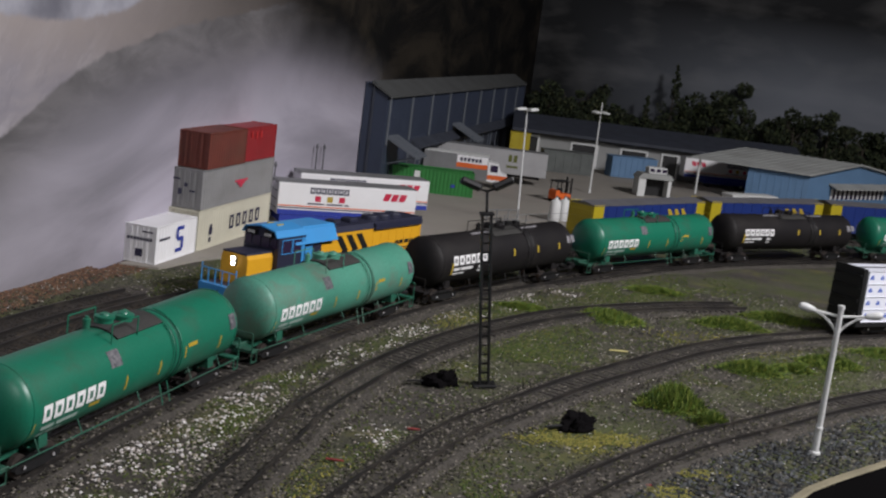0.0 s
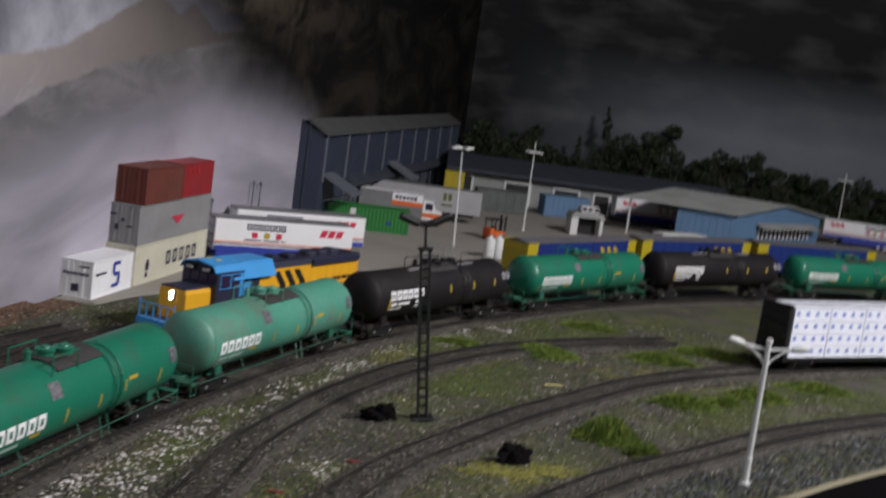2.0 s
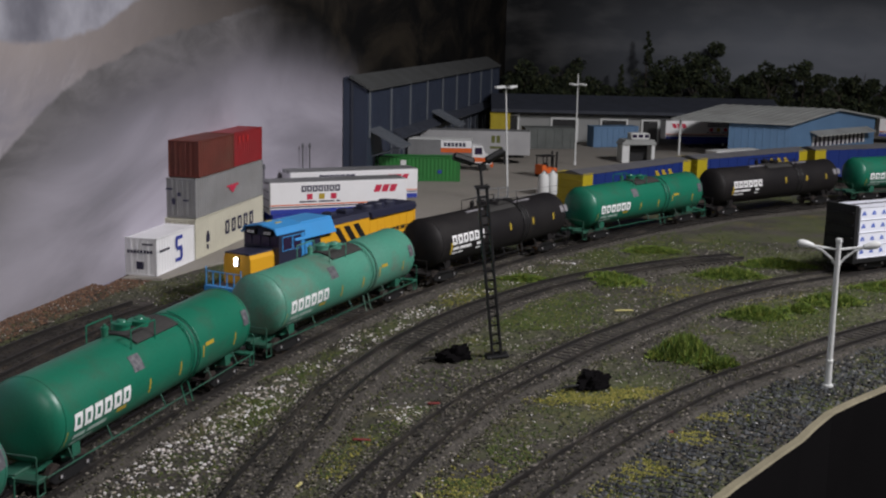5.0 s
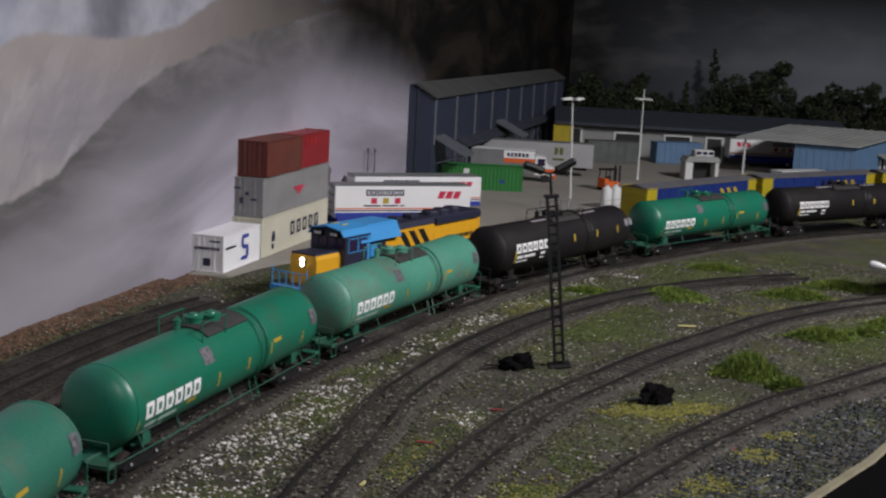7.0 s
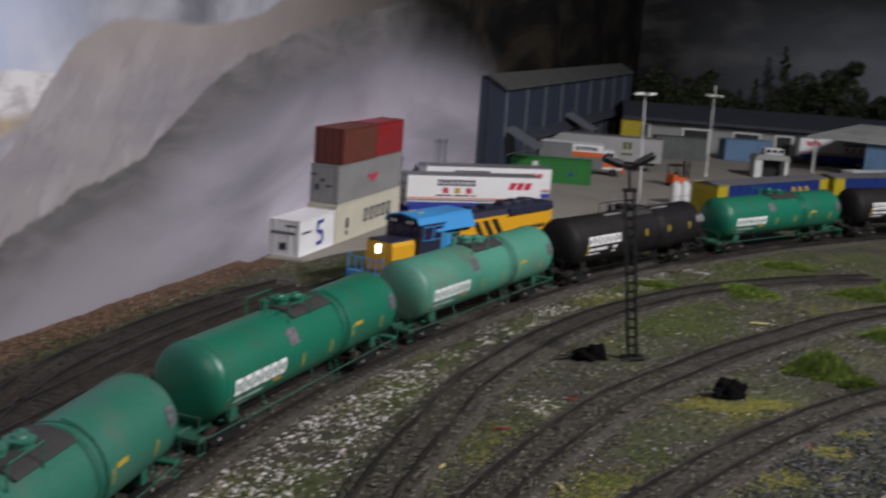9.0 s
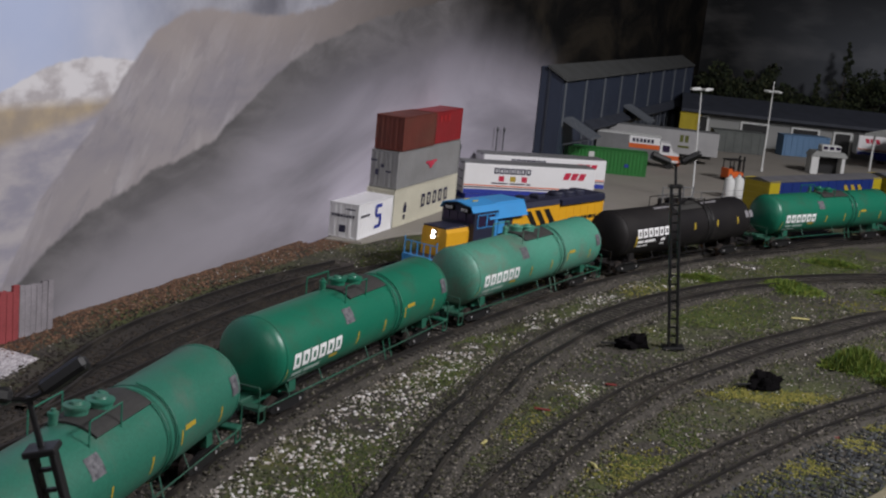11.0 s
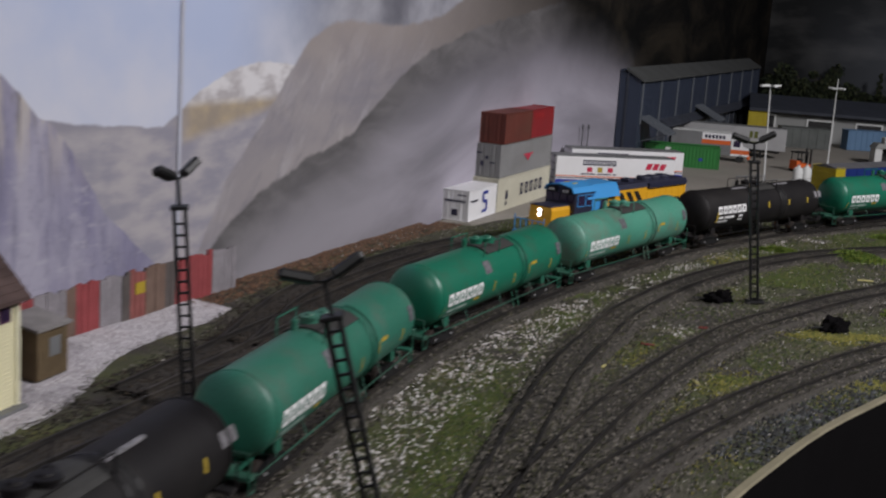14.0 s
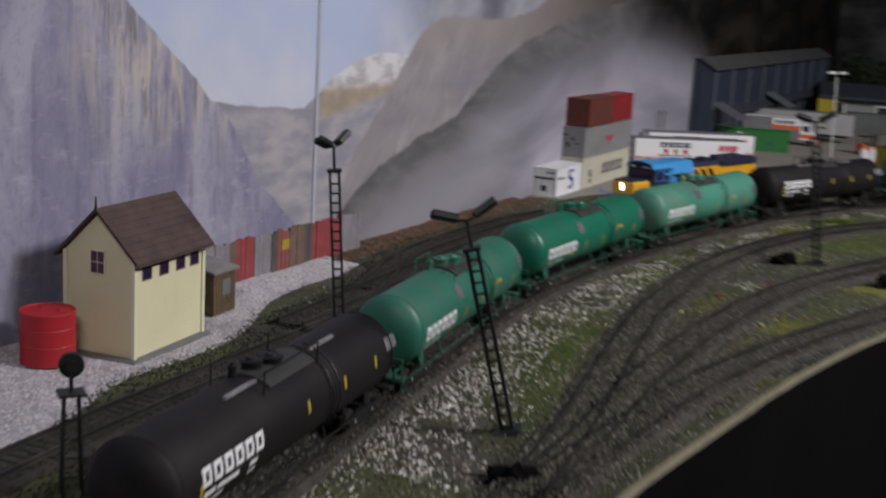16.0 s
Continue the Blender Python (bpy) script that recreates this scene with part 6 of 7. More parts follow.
def gas_tank():
    root = thing("gas_tank", "white upright gas cylinder on the yard's edge", "gas cylinder", "yard cylinders")
    bm = bmesh.new()
    lathe(bm, [(6, 0), (6.4, 1), (6.4, 20), (5.4, 23.5), (2.5, 25), (2, 27)], 20)
    part("shell", bm, LAMP_WHITE, root, smooth=True)
    bm = bmesh.new()
    rod(bm, (0, 0, 27), (0, 0, 29), 1.1, 1.1, 8)
    part("valve", bm, GREY_METAL, root)
    return root


g = at_mm(gas_tank(), 101, 1378, 0.9)
at_mm(copy_thing(g, Matrix()), 112, 1390, 0.9)
plain_box("white_cabinet", 125, 1402, 142, 1412, 24, LAMP_WHITE, "white electrical cabinet on the yard's edge", "cabinet", ribs=2)


def rack():
    root = thing("loading_rack", "dark pipe rack with small drums on a pale pallet", "rack")
    bm = bmesh.new()
    box(bm, -24, -8, 0.5, 24, 8, 2, 0.2)
    part("pallet", bm, LAMP_WHITE, root)
    for x in (-22, -8, 8, 22):
        bm = bmesh.new()
        rod(bm, (x, 7, 2), (x, 7, 24), 0.7, 0.7, 6)
        part("post", bm, GREY_METAL, root)
    for z in (13, 23):
        bm = bmesh.new()
        rod(bm, (-22, 7, z), (22, 7, z), 0.6, 0.6, 6)
        part("bar", bm, GREY_METAL, root)
    for x in (-10, 2, 13):
        bm = bmesh.new()
        rod(bm, (x, -1, 2), (x, -1, 13), 4.2, 4.2, 14)
        part("drum", bm, BLACK, root, smooth=True)
    return root


at_mm(rack(), 45, 1246, 0.9, 42)


def small_figures_post(x, y, h):
    root = thing("pipe_stub", "dark grey vent pipe against the fog wall", "pipe", "vent pipes")
    bm = bmesh.new()
    rod(bm, (0, 0, 0), (0, 0, h), 0.8, 0.7, 8)
    part("pipe", bm, GREY_DARK, root)
    bm = bmesh.new()
    lathe(bm, [(1.3, h - 2), (1.6, h), (0.6, h + 3)], 10)
    part("cowl", bm, GREY_DARK, root)
    return at_mm(root, x, y, 0.9)


GREY_DARK = material("pipe_grey", (0.09, 0.09, 0.10), 0.6)
for y, h in ((1125, 52), (1140, 55), (1156, 52), (1268, 62), (1290, 60)):
    small_figures_post(wall_x(y) + 5, y, h)

# fence between yard and rails
def yard_fence():
    root = thing("wire_fence", "thin grey wire fence along the yard's edge", "fence")
    pts = [(20, 1215), (70, 1275), (130, 1340), (190, 1398), (260, 1462), (330, 1520), (420, 1580), (520, 1632), (640, 1680)]
    line = spline(pts, 36)
    for p in line:
        bm = bmesh.new()
        rod(bm, (p.x, p.y, 0.5), (p.x, p.y, 20), 0.55, 0.5, 6)
        part("post", bm, GREY_METAL, root)
    for z in (6, 13, 19.5):
        bm = bmesh.new()
        sweep(bm, line, [(-0.25, z), (0.25, z), (0, z + 0.4)], closed=True)
        part("wire", bm, GREY_METAL, root)
    return root


yard_fence()


def red_pickup():
    root = thing("pickup_truck", "red pickup truck parked beyond the lumber car", "truck")
    bm = bmesh.new()
    prism(bm, [(0, 4), (58, 4), (58, 12), (44, 13.5), (38, 21), (22, 21), (20, 13.5), (0, 13.5)], 0, 22, "Y")
    part("body", bm, RED, root)
    for y in (-0.1, 22.1):
        flat_marks("window", [(24, 36, 14.5, 19.5)], WINDOW_DARK, root, "y", y)
    for x in (11, 46):
        for y in (-0.5, 18):
            bm = bmesh.new()
            rod(bm, (x, y, 4), (x, y + 4.5, 4), 4.2, 4.2, 16)
            part("wheel", bm, BLACK, root, smooth=True)
    return root


at_mm(red_pickup(), 462, 1240, 0.5, 205)

# ---- switch machines: lumpy dark boxes beside the points ----
def switch_machine(seed):
    root = thing("switch_machine", "lumpy black switch machine beside the points", "switch machine", "switch machines")
    r = random.Random(seed)
    bm = bmesh.new()
    bmesh.ops.create_icosphere(bm, subdivisions=4, radius=1.0)
    for v in bm.verts:
        q = 1 + 0.55 * noise.noise(v.co * 1.8 + Vector((seed * 5, 0, 0))) + 0.25 * noise.noise(v.co * 5)
        v.co = Vector((v.co.x * 11 * q, v.co.y * 6 * q, max(v.co.z * 8 * q, -0.5)))
    part("housing", bm, BLACK_MATT, root, smooth=True)
    bm = bmesh.new()
    rod(bm, (-8, 0, 2), (-22, 2, 2), 0.7, 0.7, 6)
    part("throw_rod", bm, BLACK, root)
    return root


for k, (x, y, a) in enumerate(((10, 668, 30), (88, 620, 40), (-96, 118, 20))):
    at_mm(switch_machine(k), x, y, 0.3, a)

# ---- scenery: stones, weeds, trees ----
CELLS = {}
for _key, _line in lines.items():
    for _p in _line:
        CELLS.setdefault((int(_p.x // 20), int(_p.y // 20)), []).append((_key, _p.x, _p.y))


def near_track(x, y, keys, d):
    """Whether a place lies within d of one of the named tracks' centre lines."""
    cx, cy = int(x // 20), int(y // 20)
    for i in (cx - 1, cx, cx + 1):
        for j in (cy - 1, cy, cy + 1):
            for k, px, py in CELLS.get((i, j), ()):
                if k in keys and (px - x) ** 2 + (py - y) ** 2 < d * d:
                    return True
    return False


def track_dist(x, y, keys):
    """How far a place lies from the nearest of the named tracks' centre lines, up to about 20."""
    cx, cy = int(x // 20), int(y // 20)
    return math.sqrt(min(((px - x) ** 2 + (py - y) ** 2 for i in (cx - 1, cx, cx + 1) for j in (cy - 1, cy, cy + 1) for k, px, py in CELLS.get((i, j), ()) if k in keys), default=400.0))


def scatter(name, places, size, mat, label, category, seed, flat=0.7):
    """Loose stones as one mesh: each a squashed uneven octahedron."""
    r = np.random.RandomState(seed)
    n = len(places)
    base = np.array([(1, 0, 0), (-1, 0, 0), (0, 1, 0), (0, -1, 0), (0, 0, 1), (0, 0, -1)], float)
    tris = np.array([(0, 2, 4), (2, 1, 4), (1, 3, 4), (3, 0, 4), (2, 0, 5), (1, 2, 5), (3, 1, 5), (0, 3, 5)])
    P = np.array(places, float)
    rad = r.uniform(size[0], size[1], (n, 1, 1)) * r.uniform(0.6, 1.4, (n, 6, 1))
    a = r.uniform(0, 6.28, n)
    V = base[None] * rad
    V[:, :, 2] *= flat
    c, s = np.cos(a)[:, None], np.sin(a)[:, None]
    X, Y = V[:, :, 0] * c - V[:, :, 1] * s, V[:, :, 0] * s + V[:, :, 1] * c
    V = np.stack([X, Y, V[:, :, 2]], -1) + P[:, None, :]
    F = (tris[None] + 6 * np.arange(n)[:, None, None]).reshape(-1, 3)
    me = bpy.data.meshes.new(name)
    me.from_pydata((V.reshape(-1, 3) * MM).tolist(), [], F.tolist())
    me.materials.append(mat)
    return tagged(new(name, me), label, category, kind="stuff")


def island_stones(name, colours, rough=0.9):
    """Stones of mixed colours, one for each loose piece."""
    m = bpy.data.materials.new(name)
    m.use_nodes = True
    n, l = m.node_tree.nodes, m.node_tree.links
    g = n.new("ShaderNodeNewGeometry")
    ramp = n.new("ShaderNodeValToRGB")
    ramp.color_ramp.interpolation = "CONSTANT"
    while len(ramp.color_ramp.elements) < len(colours):
        ramp.color_ramp.elements.new(0.5)
    for k, c in enumerate(colours):
        e = ramp.color_ramp.elements[k]
        e.position, e.color = k / len(colours), (*c, 1)
    l.new(g.outputs["Random Per Island"], ramp.inputs[0])
    l.new(ramp.outputs[0], n["Principled BSDF"].inputs["Base Color"])
    n["Principled BSDF"].inputs["Roughness"].default_value = rough
    return m


rs = random.Random(11)
GRIT = island_stones("pale_grit", [(0.60, 0.57, 0.56), (0.42, 0.38, 0.35), (0.70, 0.68, 0.68), (0.30, 0.26, 0.22), (0.5, 0.46, 0.44)])
MIXED = island_stones("mixed_ballast", [(0.068, 0.059, 0.047), (0.028, 0.025, 0.02), (0.11, 0.098, 0.08), (0.044, 0.04, 0.031), (0.015, 0.014, 0.012), (0.21, 0.19, 0.16), (0.038, 0.034, 0.022), (0.05, 0.051, 0.018)])
SOIL = island_stones("loose_soil_mix", [(0.092, 0.086, 0.066), (0.034, 0.033, 0.025), (0.155, 0.145, 0.115), (0.046, 0.047, 0.03), (0.016, 0.016, 0.013), (0.26, 0.24, 0.205), (0.05, 0.056, 0.022), (0.088, 0.082, 0.06), (0.036, 0.036, 0.022)])
DARKSTONE = island_stones("dark_blue_gravel", [(0.028, 0.031, 0.034), (0.05, 0.055, 0.059), (0.013, 0.014, 0.016), (0.085, 0.09, 0.094), (0.032, 0.032, 0.031)])
CINDER = island_stones("cinder_black", [(0.018, 0.013, 0.01), (0.009, 0.008, 0.007), (0.03, 0.022, 0.015), (0.014, 0.011, 0.008), (0.05, 0.037, 0.024)])
PALEGRAVEL = island_stones("pale_lilac_gravel", [(0.50, 0.475, 0.50), (0.42, 0.395, 0.42), (0.57, 0.55, 0.57), (0.33, 0.305, 0.325)])
EARTH = island_stones("brown_earth", [(0.12, 0.06, 0.035), (0.085, 0.045, 0.028), (0.17, 0.095, 0.055), (0.06, 0.036, 0.025)])
FLOCK = island_stones("green_flock", [(0.056, 0.084, 0.015), (0.036, 0.058, 0.011), (0.08, 0.108, 0.02), (0.096, 0.10, 0.025)])
YFLOCK = island_stones("yellow_flock", [(0.20, 0.185, 0.035), (0.15, 0.14, 0.025), (0.25, 0.225, 0.05), (0.11, 0.115, 0.022)])

line_pts = {k: [(p.x, p.y) for p in v] for k, v in lines.items()}


def beside(key, lo, hi, y0, y1, n, r):
    """Places at a distance lo..hi to the right of a track, for y between y0 and y1."""
    out, line = [], lines[key]
    idx = [k for k in range(1, len(line) - 1) if y0 <= line[k].y <= y1]
    for _ in range(n):
        k = r.choice(idx)
        d = (line[k + 1] - line[k - 1]).normalized()
        w = r.uniform(lo, hi)
        p = line[k] + Vector((d.y, -d.x, 0)) * w + d * r.uniform(-4, 4)
        out.append((p.x, p.y))
    return out


def clumped(pts, scale, cut, seed):
    """Keep the places where a noise field is high, so that they lie in patches."""
    return [(x, y) for x, y in pts if noise.noise(Vector((x * scale, y * scale, seed))) > cut]


def stand(pts, lift=0.3):
    return [(x, y, ground_z(x, y) + lift) for x, y in pts if wall_x(y) + 1 < x < fascia_x(y) - 4]


# pale grit between the tank train and the next track, in drifts
pts = clumped(beside("A", 13, 54, -120, 620, 4200, rs), 0.03, -0.12, 1.0) + clumped(beside("A", 14, 80, -120, 520, 2600, rs), 0.03, -0.02, 2.0)
pts += clumped(beside("A", 14, 44, 600, 1000, 900, rs), 0.03, 0.0, 3.0) + clumped(beside("L", -70, -10, 300, 820, 900, rs), 0.035, 0.18, 4.0)
pts += [(x + rs.gauss(0, 7), y + rs.gauss(0, 9)) for x, y in ((-12, 560), (-4, 548)) for _ in range(70)]
scatter("pale_grit", stand(pts), (0.35, 1.25), GRIT, "drifts of pale grit between the rails", "grit", 1)
# grey-brown ballast everywhere round the tracks
ALL_TRACKS = "ALMNBCD"
pts = []
for k, n in (("A", 19000), ("B", 25000), ("C", 25000), ("D", 17000)):
    pts += beside(k, -24, 24, -250, 1100, n, rs)
BARE_FROM = {"A": 900, "B": 600, "C": 640, "D": 690}


def buried(x, y):
    """Whether the ballast lies over the ties here: near the front they are buried, further back bare."""
    key = min("BCD", key=lambda k: min((abs(px - x) + abs(py - y) for q, px, py in CELLS.get((int(x // 20), int(y // 20)), ()) if q == k), default=1e9))
    return y + 60 * noise.noise(Vector((x * 0.012, y * 0.012, 4.0))) < BARE_FROM[key]


stones = [(x, y, TRACK_Z + (1.15 if buried(x, y) else -0.2) if near_track(x, y, ALL_TRACKS, 14.5) else max(ground_z(x, y) + 0.7, 2.3 - 0.78 * (track_dist(x, y, ALL_TRACKS) - 14))) for x, y in pts if wall_x(y) + 1 < x < fascia_x(y) - 4]
scatter("ballast_stones", stones, (0.4, 1.0), MIXED, "grey and brown ballast stones", "ballast", 2, 0.6)
pts = [(rs.uniform(-300, 360), rs.uniform(60, 1080)) for _ in range(85000)]
pts = [(x, y) for x, y in pts if wall_x(y) + 2 < x < fascia_x(y) - 4 and not (y > 860 and x < -215 + (y - 870) * 0.63) and not near_track(x, y, "LMN", 24)]
scatter("loose_soil", stand(pts, 0.25), (0.4, 1.2), SOIL, "loose grey brown soil and cinders", "soil", 3, 0.55)
pts = []
for k, n in (("L", 22000), ("M", 5000), ("N", 3000)):
    pts += beside(k, -54 if k == "L" else -26, 58 if k == "L" else 34, -250, 1000, n, rs)
stones = [(x, y, TRACK_Z + 0.1 if near_track(x, y, "LMN", 14) else max(ground_z(x, y) + 0.6, 2.3 - 0.78 * (track_dist(x, y, "LMN") - 14))) for x, y in pts if x > wall_x(y) + 8 and not near_track(x, y, "A", 14) and (y > 480 or x > -302 + 8 * math.sin(y * 0.03))]
scatter("cinders", stones, (0.45, 1.1), CINDER, "near-black cinders round the rear tracks", "cinders", 12, 0.6)
# single pale flecks everywhere
pts = [(rs.uniform(-280, 330), rs.uniform(40, 1100)) for _ in range(4200)]
pts = [(x, y) for x, y in pts if not (y > 860 and x < -215 + (y - 870) * 0.63)]
scatter("pale_flecks", stand(pts, 0.9), (0.25, 0.65), GRIT, "single pale flecks of grit on the soil", "grit", 13)
# dark blue gravel near the front edge
pts = []
d_line = lines["D"]
while len(pts) < 15000:
    k = rs.randrange(20, len(d_line) - 20)
    p, q = d_line[k], d_line[k + 1]
    w = 15 + rs.random() ** 1.15 * 130
    e = (q - p).normalized()
    pts.append((p.x + e.y * w, p.y - e.x * w))
pts = [(x, y) for x, y in pts if y > 330 and not near_track(x, y, "D", 15)]
scatter("dark_gravel", stand(pts, 0.5), (0.9, 2.1), DARKSTONE, "coarse dark blue-grey gravel", "gravel", 4, 0.7)
# pale gravel round the tower, on a bed of finer grit
bm = bmesh.new()
prev = None
for k in range(80):
    y = -150 + 8 * k
    x0, x1 = wall_x(y) + 1, -305 + 8 * math.sin(y * 0.03) + 3 * noise.noise(Vector((y * 0.05, 2, 0)))
    row = [bm.verts.new((x0 + (x1 - x0) * f / 10, y, ground_z(x0 + (x1 - x0) * f / 10, y) + (0.5 if f < 10 else -0.4))) for f in range(11)] if x1 > x0 + 3 else None
    if prev and row:
        for f in range(10):
            bm.faces.new((prev[f], prev[f + 1], row[f + 1], row[f]))
    prev = row
tagged(part("gravel_bed", bm, material("pale_grit_bed", (0.40, 0.375, 0.40), 0.95, vary=0.5, scale=120, bump=1.0, tint=(0.27, 0.25, 0.27), fine=900), smooth=True), "pale lilac-grey grit bed round the tower", "ground", kind="structure")
pts = []
while len(pts) < 26000:
    y = rs.uniform(-120, 480)
    x0 = wall_x(y) + 2
    x1 = -303 + 0 * y + (8 * math.sin(y * 0.03))
    if x1 > x0:
        pts.append((rs.uniform(x0, x1), y))
scatter("pale_gravel", stand(pts, 0.5), (0.4, 1.05), PALEGRAVEL, "pale lilac-grey gravel round the tower", "gravel", 5, 0.6)
# rust-brown earth at the foot of the wall
pts = []
while len(pts) < 5500:
    y = rs.uniform(470, 880)
    x0 = wall_x(y) + 1
    pts.append((x0 + rs.random() ** 1.8 * 24, y))
scatter("brown_earth", stand(pts, 0.3), (0.5, 1.4), EARTH, "rust-brown earth along the foot of the wall", "earth", 6, 0.6)

# moss and dry grass flock in patches
pts = []
for cx, cy, sx, sy, n in ((-95, 610, 14, 40, 900), (-60, 470, 10, 40, 500), (-100, 330, 20, 60, 1600), (-85, 220, 16, 50, 1500), (0, 520, 14, 26, 700), (70, 860, 24, 40, 900), (60, 770, 30, 30, 800),
                          (-205, 560, 14, 70, 1300), (-180, 740, 16, 50, 900), (150, 1010, 40, 40, 800), (40, 470, 20, 30, 700), (230, 800, 40, 30, 800), (-160, 880, 18, 40, 500), (200, 1080, 50, 40, 700), (330, 880, 40, 30, 500)):
    pts += [(cx + rs.gauss(0, sx), cy + rs.gauss(0, sy)) for _ in range(5 * n)]
for _ in range(40000):
    pts.append((rs.uniform(-120, 400), rs.uniform(150, 1080)))
pts = [(x, y) for x, y in clumped(pts, 0.028, -0.16, 7.0) if not near_track(x, y, ALL_TRACKS, 12)]
scatter("moss", stand(pts, 0.5), (0.35, 0.85), FLOCK, "mossy green ground cover in patches", "moss", 7, 0.8)
pts = []
for cx, cy, sx, sy, n in ((95, 490, 9, 9, 420), (127, 540, 6, 5, 260), (146, 571, 8, 4, 220), (80, 597, 22, 8, 520), (110, 610, 12, 7, 300), (20, 440, 12, 22, 520), (60, 470, 14, 14, 260), (-30, 480, 16, 22, 260), (30, 830, 22, 18, 350), (210, 870, 24, 14, 420), (0, 360, 10, 30, 300), (-40, 300, 12, 30, 320)):
    pts += [(cx + rs.gauss(0, sx), cy + rs.gauss(0, sy)) for _ in range(int(2.6 * n))]
pts = clumped(pts, 0.06, -0.25, 9.0)
scatter("dry_grass", stand(pts, 0.5), (0.35, 0.95), YFLOCK, "yellow dry grass scattered on the soil", "dry grass", 8, 0.8)


def bush(x, y, rx, ry, h, label, seed, n=900):
    """A low weed clump of many small upright blades."""
    r = np.random.RandomState(seed)
    verts, faces = [], []
    for k in range(n):
        a, q = r.uniform(0, 6.28), r.uniform(0, 1) ** 0.62 * r.uniform(0.8, 1.3)
        lump = 0.75 + 0.45 * noise.noise(Vector((math.cos(a) * 2, math.sin(a) * 2, seed)))
        px, py = rx * q * lump * math.cos(a), ry * q * lump * math.sin(a)
        hh = h * max(0.16, 0.9 - 0.7 * q * q) * r.uniform(0.4, 1.1)
        b = r.uniform(0, 6.28)
        dx, dy = math.cos(b) * 0.45, math.sin(b) * 0.45
        lx, ly = r.uniform(-3, 3), r.uniform(-3, 3)
        i = len(verts)
        z0 = r.uniform(-0.5, hh * 0.6)
        verts += [(px - dx, py - dy, z0), (px + dx, py + dy, z0), (px + lx * 0.5 + dx * 0.8, py + ly * 0.5 + dy * 0.8, (z0 + hh) / 2), (px + lx, py + ly, hh)]
        faces += [(i, i + 1, i + 2), (i, i + 2, i + 3)]
    root = thing("weed_bush", label, "bush", "weed bushes")
    me = bpy.data.meshes.new("foliage")
    me.from_pydata([tuple(c * MM for c in v) for v in verts], [], faces)
    me.materials.append(BUSHMAT)
    f = new("foliage", me)
    f.parent = root
    return at_mm(root, x, y, 0)


BUSHMAT = island_stones("weed_green", [(0.11, 0.18, 0.02), (0.07, 0.125, 0.014), (0.16, 0.22, 0.028), (0.20, 0.225, 0.038), (0.04, 0.08, 0.01)])
for k, (x, y, rx, ry, h) in enumerate(((128, 906, 34, 26, 9), (150, 688, 24, 22, 17), (218, 800, 26, 17, 9), (285, 850, 30, 18, 9), (228, 936, 34, 16, 10), (275, 985, 40, 16, 9), (170, 660, 14, 12, 10), (345, 905, 36, 16, 8), (180, 1040, 34, 14, 6), (60, 905, 24, 12, 5), (252, 818, 18, 10, 7))):
    bush(x, y, rx, ry, h, "bright green weed clump growing between the tracks", 20 + k, 3600 if rx > 20 else 1600)


def leaf_cloud(centres, n, size, seed, droop=0.0):
    """Small leaf triangles round many clump centres (x, y, z, radius)."""
    r = np.random.RandomState(seed)
    verts, faces = [], []
    for cx, cy, cz, rad in centres:
        for _ in range(n):
            d = r.normal(size=3)
            d /= np.linalg.norm(d)
            q = rad * r.uniform(0.55, 1.05)
            p = np.array((cx, cy, cz)) + d * q * np.array((1, 1, 0.85))
            u, v = r.normal(size=3), r.normal(size=3)
            u, v = u / np.linalg.norm(u) * size * r.uniform(0.6, 1.3), v / np.linalg.norm(v) * size * r.uniform(0.5, 1.0)
            i = len(verts)
            verts += [tuple((p - u) * MM), tuple((p + v) * MM), tuple((p + u) * MM), tuple((p - v) * MM)]
            faces += [(i, i + 1, i + 2, i + 3)]
    me = bpy.data.meshes.new("crown")
    me.from_pydata(verts, [], faces)
    me.materials.append(TREEMAT)
    return me


TREEMAT = island_stones("tree_leaves", [(0.02, 0.03, 0.011), (0.012, 0.02, 0.008), (0.03, 0.042, 0.014), (0.042, 0.048, 0.018), (0.009, 0.014, 0.006)])
BARK = material("bark", (0.05, 0.04, 0.03), 0.9, vary=0.4)


def tree(x, y, h, w, seed, label):
    """A broad tree: tapered trunk with limbs and a crown of leaf clumps."""
    r = random.Random(seed)
    root = thing("tree", label, "tree", "backdrop trees")
    bm = bmesh.new()
    rod(bm, (0, 0, -2), (0, 0, h * 0.55), 3.2, 1.4, 8)
    for k in range(5):
        a = r.uniform(0, 6.28)
        rod(bm, (0, 0, h * (0.25 + 0.06 * k)), (w * 0.5 * math.cos(a), w * 0.3 * math.sin(a), h * (0.5 + 0.07 * k)), 1.3, 0.5, 6)
    part("trunk", bm, BARK, root)
    cs = []
    for k in range(13):
        q = r.uniform(-1, 1)
        cs.append((q * w * 0.75, r.uniform(-0.35, 0.35) * w, h * r.uniform(0.18, 0.88 - 0.3 * abs(q)), w * r.uniform(0.2, 0.36)))
    f = new("crown", leaf_cloud(cs, 170, 3.6, seed))
    f.parent = root
    return at_mm(root, x, y, 0)


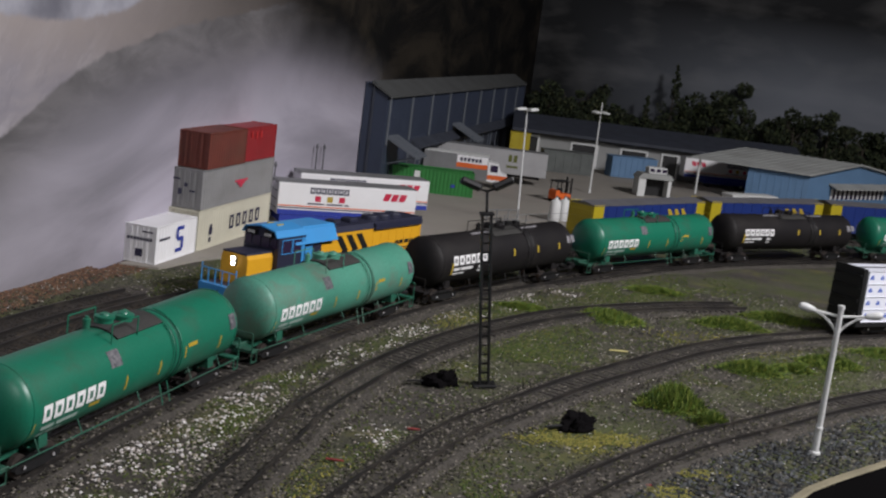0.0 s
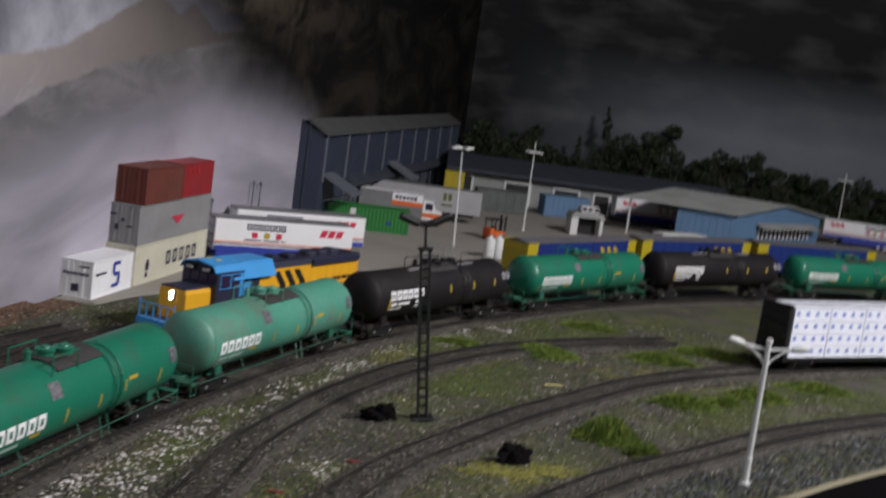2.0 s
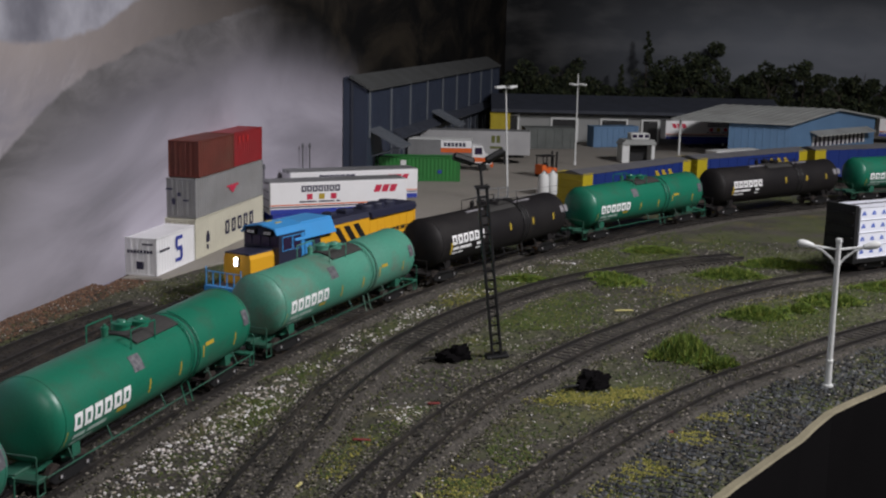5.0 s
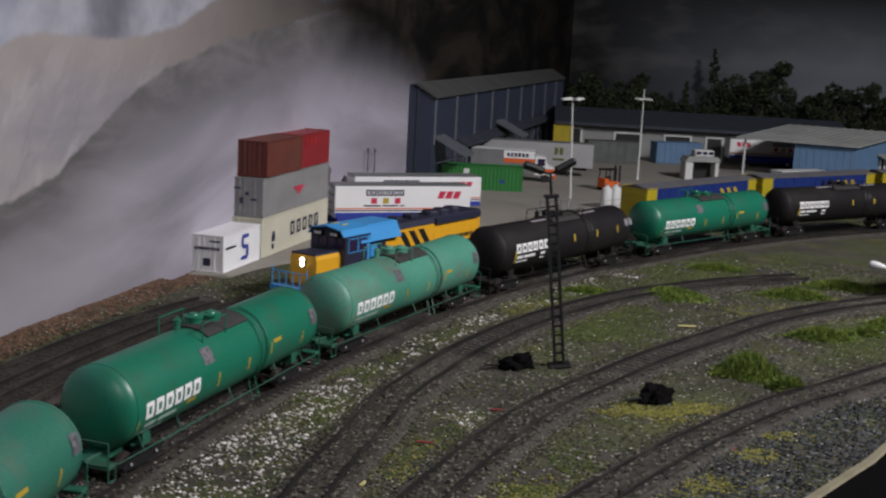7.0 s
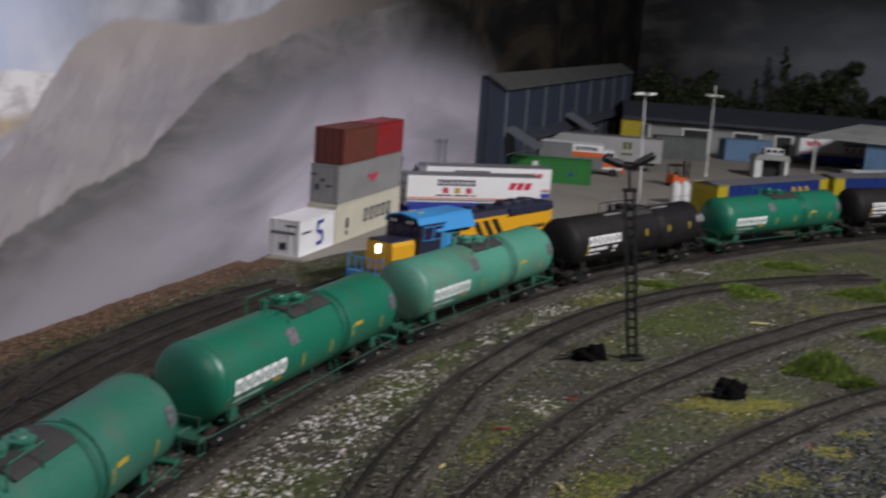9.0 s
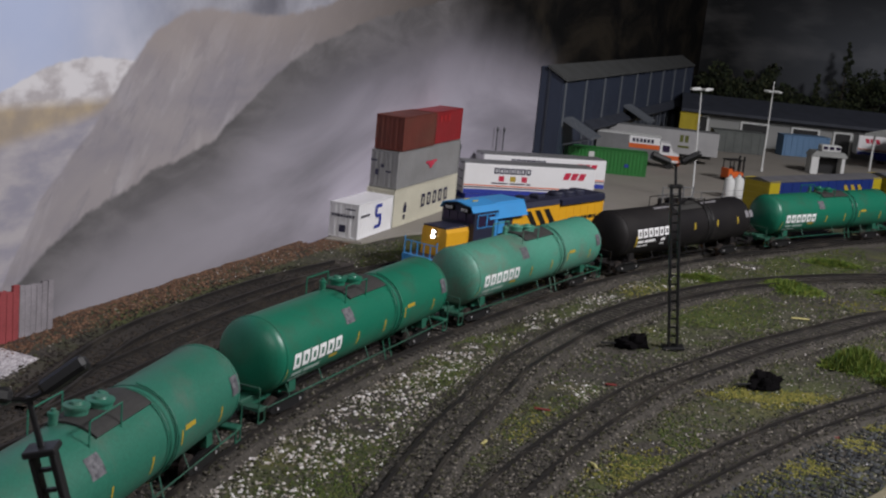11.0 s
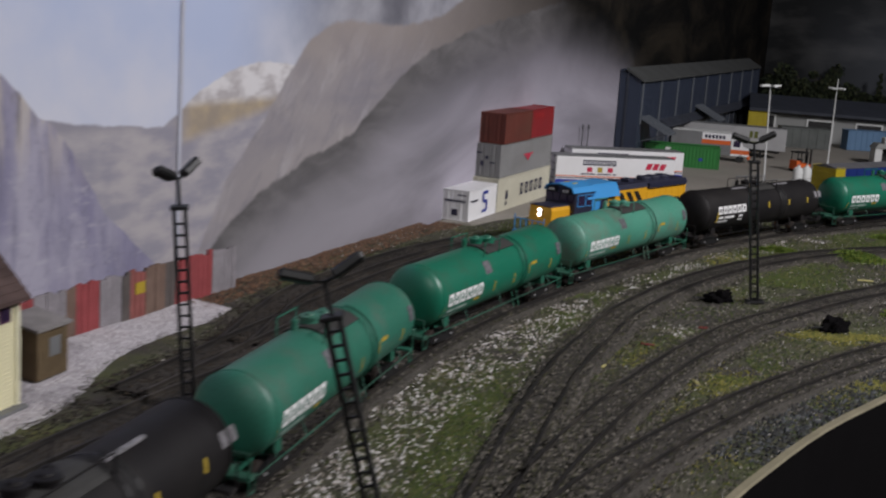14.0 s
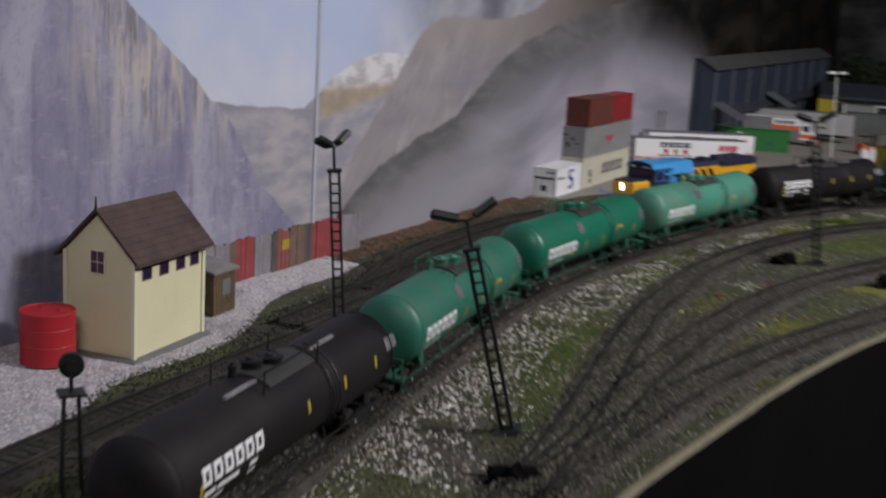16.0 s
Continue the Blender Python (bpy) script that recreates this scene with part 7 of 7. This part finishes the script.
def conifer(x, y, h, w, seed, label):
    r = random.Random(seed)
    root = thing("conifer", label, "tree", "backdrop conifers")
    bm = bmesh.new()
    rod(bm, (0, 0, -2), (0, 0, h), 2.4, 0.4, 8)
    part("trunk", bm, BARK, root)
    cs = []
    for k in range(26):
        f = k / 26
        a = r.uniform(0, 6.28)
        q = w * (1 - f) * r.uniform(0.3, 0.8)
        cs.append((q * math.cos(a), q * 0.6 * math.sin(a), h * (0.2 + 0.8 * f), max(2.5, w * (1 - f) * 0.42)))
    f = new("crown", leaf_cloud(cs, 60, 2.6, seed))
    f.parent = root
    return at_mm(root, x, y, 0)


rt = random.Random(5)
x = 120.0
k = 0
while x < 1750:
    back = 2455 - (x - 85) * 0.105
    f = (x - 150) / 1600
    # a low hump, a gap with one conifer, then a long mass that falls away
    h = 132 - 0.10 * abs(x - 190) if x < 240 else (78 if x < 372 else 138 + 28 * math.exp(-((x - 465) / 70) ** 2) - 0.03 * (x - 465))
    h *= rt.uniform(0.95, 1.12)
    tree(x, back - rt.uniform(20, 46), h, 52 * rt.uniform(0.85, 1.15), 100 + k, "dark green broad tree against the storm sky")
    x += rt.uniform(27, 42)
    k += 1
conifer(352, 2395, 185, 50, 70, "tall dark ragged conifer against the storm sky")
conifer(305, 2400, 118, 26, 71, "small dark ragged conifer against the storm sky")
conifer(376, 2390, 128, 36, 72, "dark ragged conifer in front of the storm sky")

# small litter on the soil
SCRAP_RED, STRAW = material("scrap_red", (0.17, 0.022, 0.018), 0.8), material("straw", (0.5, 0.45, 0.18), 0.7)
for name, label, x, y, a, ln, w, mat in (
        ("scrap", "red wooden splinter lying on mossy soil", -33, 518, 10, 9, 1.5, SCRAP_RED),
        ("scrap", "red wooden splinter lying on mossy soil", 0, 578, 20, 7, 1.8, SCRAP_RED),
        ("scrap", "red wooden splinter lying on mossy soil", 117, 543, 15, 8, 2, SCRAP_RED),
        ("straw_stick", "pale straw-coloured stick lying on the soil", 127, 805, 25, 15, 1.8, STRAW),
        ("straw_stick", "pale straw-coloured stick lying on the soil", -55, 458, 80, 7, 1.4, STRAW),
        ("straw_stick", "pale straw-coloured stick lying on the soil", -2, 449, 110, 9, 1.4, STRAW)):
    root = thing(name, label, "litter", "litter")
    bm = bmesh.new()
    box(bm, -ln / 2, -w / 2, 0, ln / 2, w / 2, 0.9, 0.3)
    box(bm, -ln / 4, -w * 0.8, 0.1, ln / 5, w * 0.3, 1.1, 0.3)
    part("piece", bm, mat, root)
    at_mm(root, x, y, ground_z(x, y) + 0.9, a, 0, 4)

# ---- ties, last: one object each where the camera passes nearest ----
tie_mesh = None
for key in "BCDMLAN":
    line = lines[key]
    total = sum((b - a).length for a, b in zip(line, line[1:]))
    n = int(total / 6.6)
    made, rest = 0, bmesh.new()
    for k in range(n):
        p, a = along(line, 3.3 + 6.6 * k)
        if tie_mesh is None:
            bm = bmesh.new()
            box(bm, -1.35, -13.8, -1.1, 1.35, 13.8, 0.75, 0.2)
            t = part("tie", bm, TIE, TRACKS[key])
            tie_mesh = t.data
        elif -60 < p.y < 1150 and made < 170:
            t = new("tie", tie_mesh)
            t.parent = TRACKS[key]
        else:
            m = Matrix.Translation((p.x, p.y, TRACK_Z - 0.3)) @ Matrix.Rotation(radians(a), 4, "Z")
            bmesh.ops.transform(rest, matrix=m, verts=box(rest, -1.35, -15.2, -1.1, 1.35, 15.2, 0.75))
            continue
        made += 1
        jit = rng.uniform(-2.5, 2.5)
        sunk = 1.0 if key in "BCD" and p.y < BARE_FROM[key] - 10 + rng.uniform(-25, 25) else max(0.0, min(1.0, (0.1 if key in "BCD" else 0.5) + 2.2 * noise.noise(Vector((p.x, p.y, 9)) * 0.012)))
        t.matrix_basis = pose(p.x * MM, p.y * MM, (TRACK_Z - 0.3 - rng.uniform(0, 0.3) - 0.62 * sunk) * MM, 0, 0, a + jit)
    if len(rest.verts):
        tagged(part("tie_rest", rest, TIE, TRACKS[key]), kind="stuff")
    else:
        rest.free()
